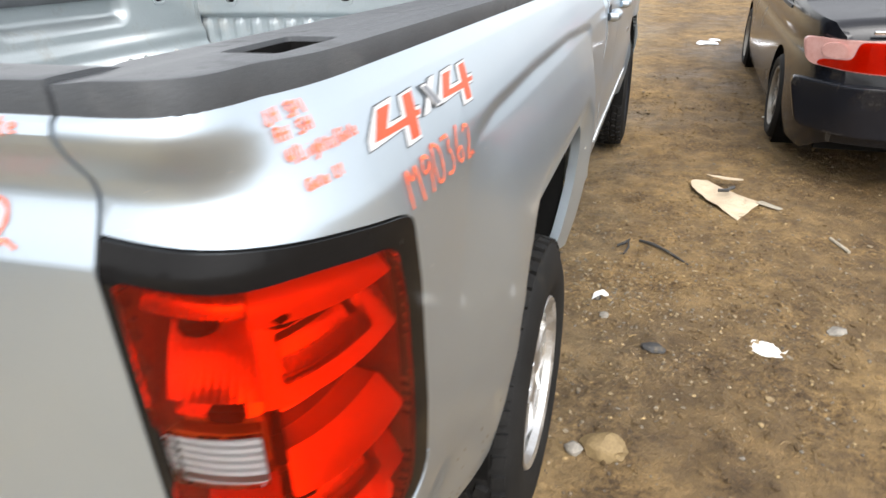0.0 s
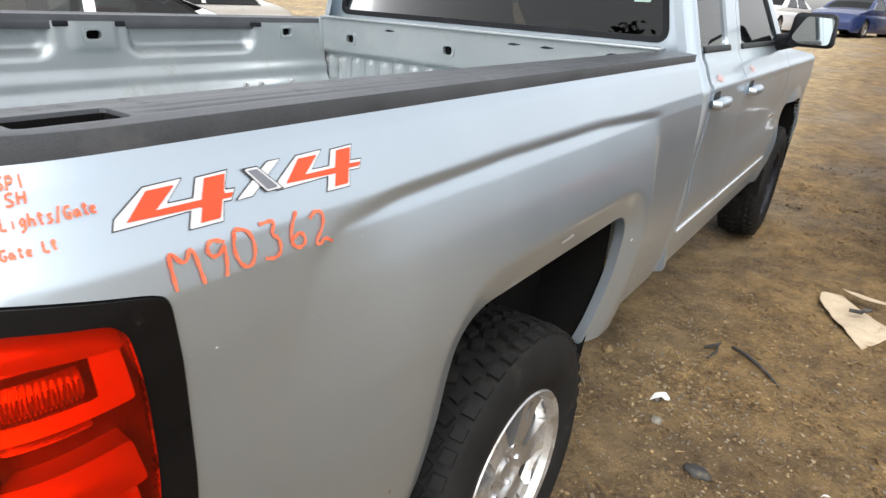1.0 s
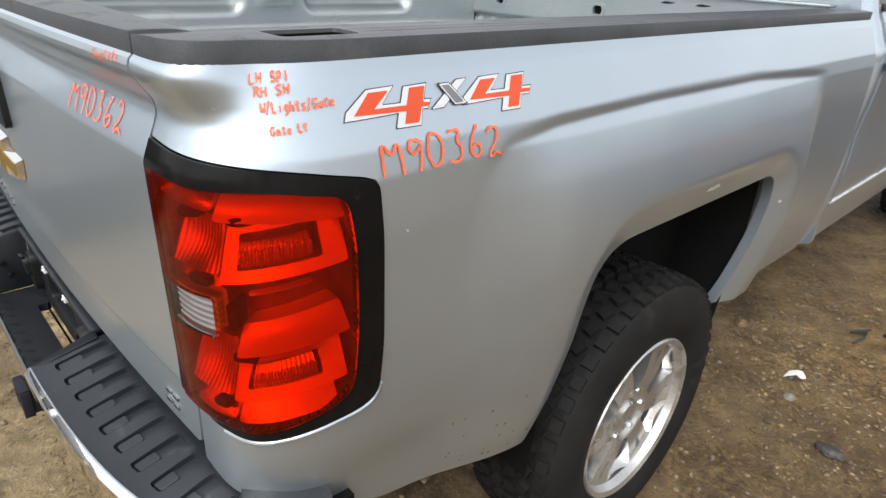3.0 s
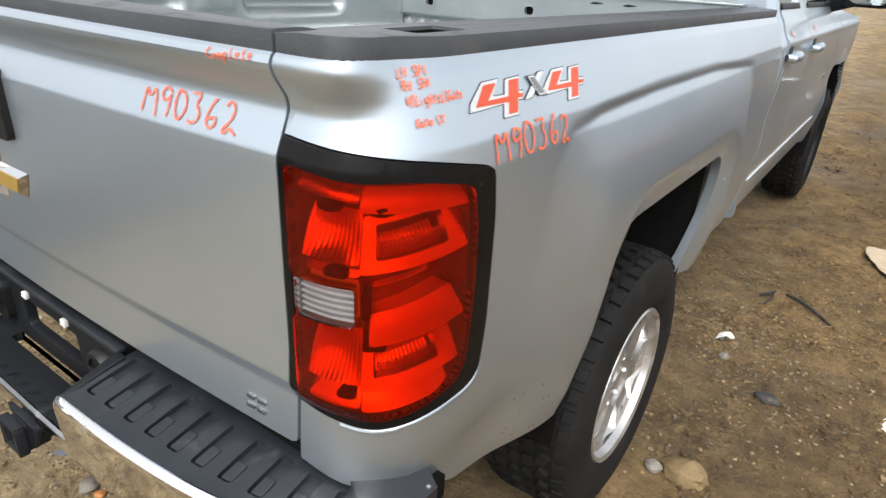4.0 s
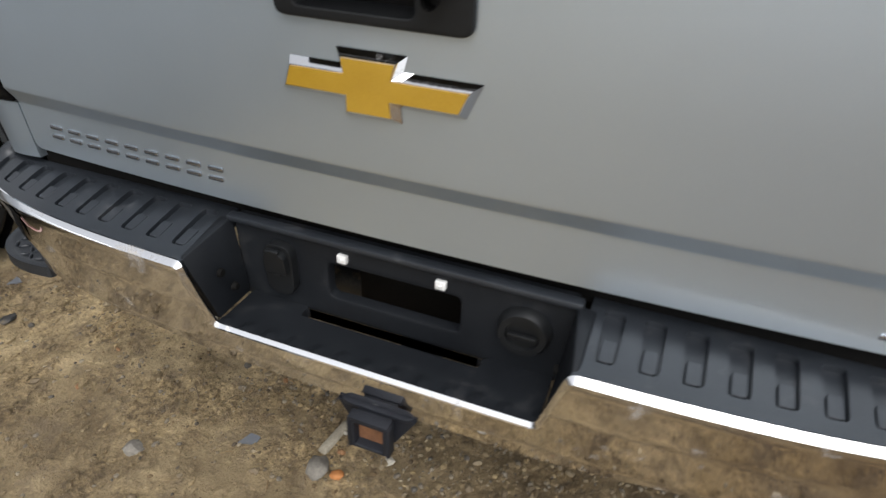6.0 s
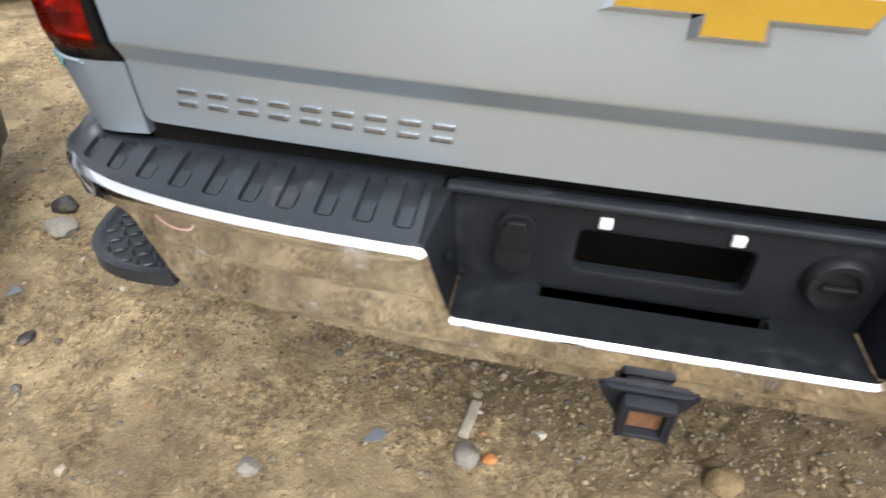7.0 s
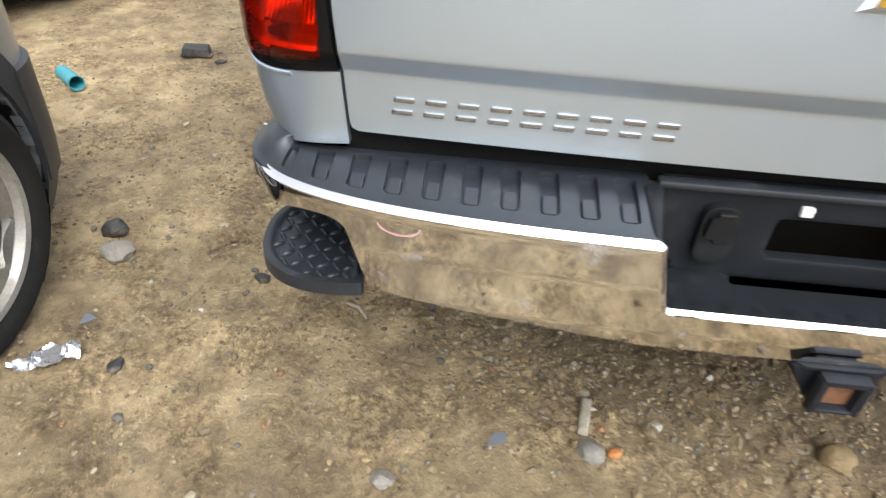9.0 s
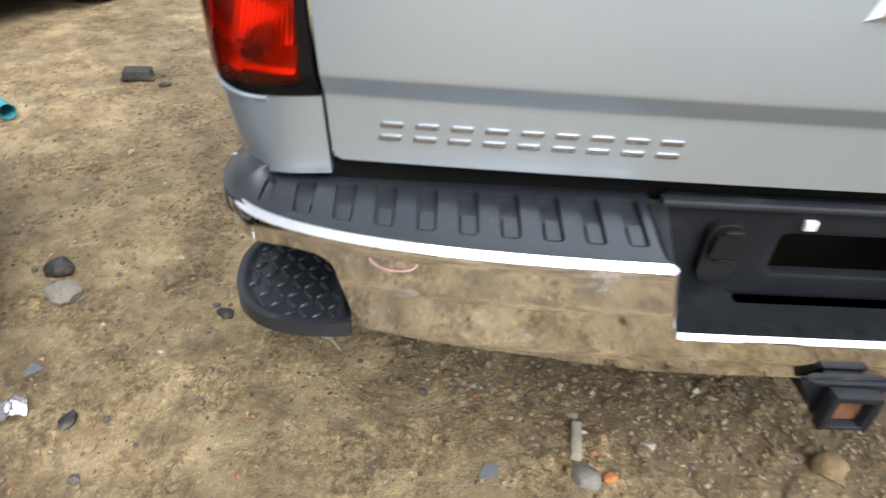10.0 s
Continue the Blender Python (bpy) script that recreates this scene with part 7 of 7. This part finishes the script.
def scatter(name, label, count, region, size, mat, seed, kind_cat, flat=0.6, clusters=None):
    """Many small bits on the ground, joined as one mesh."""
    rnd = random.Random(seed)
    base = bmesh.new()
    bmesh.ops.create_icosphere(base, subdivisions=1, radius=1.0)
    bv = np.array([v.co[:] for v in base.verts])
    bf = np.array([[v.index for v in f.verts] for f in base.faces])
    base.free()
    xs, ys, rs = [], [], []
    while len(xs) < count:
        if clusters and rnd.random() < 0.65:
            cx, cy, cr = clusters[rnd.randrange(len(clusters))]
            x, y = rnd.gauss(cx, cr), rnd.gauss(cy, cr * 0.8)
        else:
            x, y = rnd.uniform(region[0], region[1]), rnd.uniform(region[2], region[3])
        xs.append(x)
        ys.append(y)
        rs.append(size[0] * (size[1] / size[0]) ** (rnd.random() ** 2.0))
    xs, ys, rs = np.array(xs), np.array(ys), np.array(rs)
    zs = ground_z(xs, ys) + lumps(xs, ys)
    rng = np.random.default_rng(seed)
    ang = rng.uniform(0, 6.28, count)
    sc = rng.uniform(0.7, 1.3, (count, 3)) * np.array([1.0, 0.85, flat])
    jit = 1 + rng.uniform(-0.22, 0.22, (count, len(bv)))
    v = bv[None] * jit[..., None] * sc[:, None] * rs[:, None, None]
    c, s = np.cos(ang)[:, None], np.sin(ang)[:, None]
    v = np.stack([v[..., 0] * c - v[..., 1] * s + xs[:, None], v[..., 0] * s + v[..., 1] * c + ys[:, None], v[..., 2] + (zs + rs * 0.15)[:, None]], 2).reshape(-1, 3)
    f = (bf[None] + (np.arange(count) * len(bv))[:, None, None]).reshape(-1, 3)
    me = bpy.data.meshes.new(name)
    me.from_pydata(v.tolist(), [], f.tolist())
    me.materials.append(mat)
    tagged(new(name, me), label, kind_cat, kind="stuff")


scatter("gravel", "fine mixed gravel and grit in the dirt", 7500, (-2.6, 0.7, -0.5, 4.2), (0.0018, 0.010), PEBBLES, 3, "gravel", 0.6,
        [(0.0, 0.30, 0.20), (0.25, 0.20, 0.22), (-0.35, 0.36, 0.16), (0.1, 0.05, 0.25), (-0.5, 0.40, 0.12), (0.45, 0.25, 0.25), (-1.7, 1.2, 0.4), (-0.8, 0.3, 0.3)])
scatter("wet_gravel", "dark wet grit and small stones in churned mud", 4200, (0.7, 2.8, 0.3, 6.0), (0.0022, 0.011), WET_PEBBLES, 15, "gravel", 0.6,
        [(1.3, 1.9, 0.4), (1.1, 2.9, 0.5), (1.6, 2.4, 0.5), (0.9, 2.3, 0.25)])
scatter("clods", "crumbs and small clods of damp brown earth", 13000, (-2.6, 2.8, -0.4, 7.5), (0.0035, 0.018), DIRT, 9, "clods", 0.5,
        [(1.35, 1.6, 0.4), (1.3, 2.6, 0.5), (1.9, 2.2, 0.5), (1.1, 3.4, 0.4), (1.7, 4.5, 0.6), (1.4, 6.0, 0.6), (0.1, 0.25, 0.25), (-0.5, 0.3, 0.3), (-1.4, 0.9, 0.5), (-0.9, 0.3, 0.35), (-1.2, 0.1, 0.35), (-1.7, 1.6, 0.5)])
scatter("earth_crumbs", "dark brown crumbs of damp earth", 5200, (-2.6, 2.6, -0.4, 5.0), (0.002, 0.0085), CRUMBS, 21, "crumbs", 0.55,
        [(-1.4, 0.9, 0.45), (-0.9, 0.35, 0.35), (-1.8, 1.7, 0.5), (-0.2, 0.25, 0.3), (1.3, 2.0, 0.45), (1.5, 3.0, 0.6), (1.1, 1.5, 0.3)])
scatter("stones", "small grey, tan, cream and rust stones in the dirt behind the bumper", 1000, (-2.4, 1.0, -0.4, 2.6), (0.0030, 0.016), MIXED_STONES, 27, "stones", 0.6,
        [(0.0, 0.28, 0.22), (0.35, 0.18, 0.24), (-0.35, 0.36, 0.16), (-0.55, 0.42, 0.12), (-1.25, 0.55, 0.2), (-1.35, 0.15, 0.25), (-1.8, 1.6, 0.4)])
scatter("wet_stones", "small wet stones and chips in the churned mud", 420, (0.8, 2.6, 0.6, 5.0), (0.0035, 0.013), WET_PEBBLES, 28, "stones", 0.6,
        [(0.95, 2.5, 0.2), (1.2, 1.9, 0.4), (1.5, 2.8, 0.5), (1.3, 3.6, 0.4)])
scatter("pebbles", "scattered larger pebbles on the dirt", 500, (-3.0, 3.4, -0.5, 7.0), (0.006, 0.020), WET_PEBBLES, 7, "pebbles", 0.6)


def straw_bits(count, seed):
    rnd = random.Random(seed)
    v, f = [], []
    for _ in range(count):
        if rnd.random() < 0.6:
            cx, cy = ((-1.5, 1.0), (-1.25, 0.75), (-1.9, 1.7), (-0.4, 0.15), (-1.1, 0.25), (1.2, 2.5))[rnd.randrange(6)]
            x, y = rnd.gauss(cx, 0.18), rnd.gauss(cy, 0.16)
        else:
            x, y = rnd.uniform(-2.4, 2.2), rnd.uniform(-0.3, 3.6)
        a, ln, w = rnd.uniform(0, 6.28), rnd.uniform(0.012, 0.055), rnd.uniform(0.0008, 0.0022)
        z = top_z(x, y) + 0.003
        c, s, k = math.cos(a), math.sin(a), len(v)
        dz = rnd.uniform(-0.004, 0.008)
        for t, h in ((0, 0.0), (0.5, 0.004), (1, dz)):
            px, py = x + c * ln * t + rnd.uniform(-0.003, 0.003), y + s * ln * t
            v += [(px - s * w, py + c * w, z + h), (px + s * w, py - c * w, z + h), (px, py, z + h + w)]
        for q in (0, 3):
            f += [(k + q, k + q + 3, k + q + 5, k + q + 2), (k + q + 1, k + q + 2, k + q + 5, k + q + 4)]
    me = bpy.data.meshes.new("straw")
    me.from_pydata(v, [], f)
    me.materials.append(STRAW)
    tagged(new("straw", me), "dead straw, rootlets and twig bits on the dirt", "straw", kind="stuff")


straw_bits(380, 12)


# ---- trees round the yard, seen mirrored in the windows ----
def tree(x, y, h, seed):
    rnd = random.Random(seed)
    root = tagged(new("tree"), "dark leafy tree at the edge of the yard", "tree", "trees round the yard")
    z = float(ground_z(x, y))
    root.location = (x, y, z)
    limbs = [tube([(0, 0, -0.2), (0.1, 0.05, h * 0.3), (-0.1, 0.1, h * 0.6), (0.05, 0, h * 0.9)], [h * 0.028, h * 0.022, h * 0.014, h * 0.005], 8)]
    tips = []
    for k in range(12):
        a, zz = k * 2.4 + rnd.uniform(-0.3, 0.3), h * (0.30 + 0.05 * k)
        r = h * (0.30 - 0.018 * k) * rnd.uniform(0.7, 1.15)
        tip = (r * math.cos(a), r * math.sin(a), zz + r * 0.35)
        limbs.append(tube([(0, 0, zz), (tip[0] * 0.5, tip[1] * 0.5, zz + r * 0.12), tip], [h * 0.009, h * 0.006, h * 0.002], 6))
        tips += [tip, (tip[0] * 0.6, tip[1] * 0.6, zz + r * 0.25)]
    tips.append((0, 0, h * 0.92))
    mesh_part("trunk", merge(*limbs), BARK, root)
    v, f = [], []
    for tx, ty, tz in tips:
        for _ in range(70):
            d = Vector((rnd.gauss(0, 1), rnd.gauss(0, 1), rnd.gauss(0, 0.75))) * h * 0.055
            c = Vector((tx, ty, tz)) + d
            s = h * rnd.uniform(0.018, 0.036)
            n1 = Vector((rnd.uniform(-1, 1), rnd.uniform(-1, 1), rnd.uniform(-1, 1))).normalized()
            n2 = n1.orthogonal().normalized()
            k = len(v)
            v += [tuple(c + n1 * s), tuple(c + n2 * s * 0.6), tuple(c - n1 * s), tuple(c - n2 * s * 0.6)]
            f.append((k, k + 1, k + 2, k + 3))
    mesh_part("crown", (v, f), LEAF, root)


for k in range(18):
    a = radians(200 + k * 12.5)
    r = 62 + 9 * math.sin(k * 2.7)
    tree(r * math.cos(a), r * math.sin(a), 8 + 3 * math.sin(k * 1.9), 40 + k)
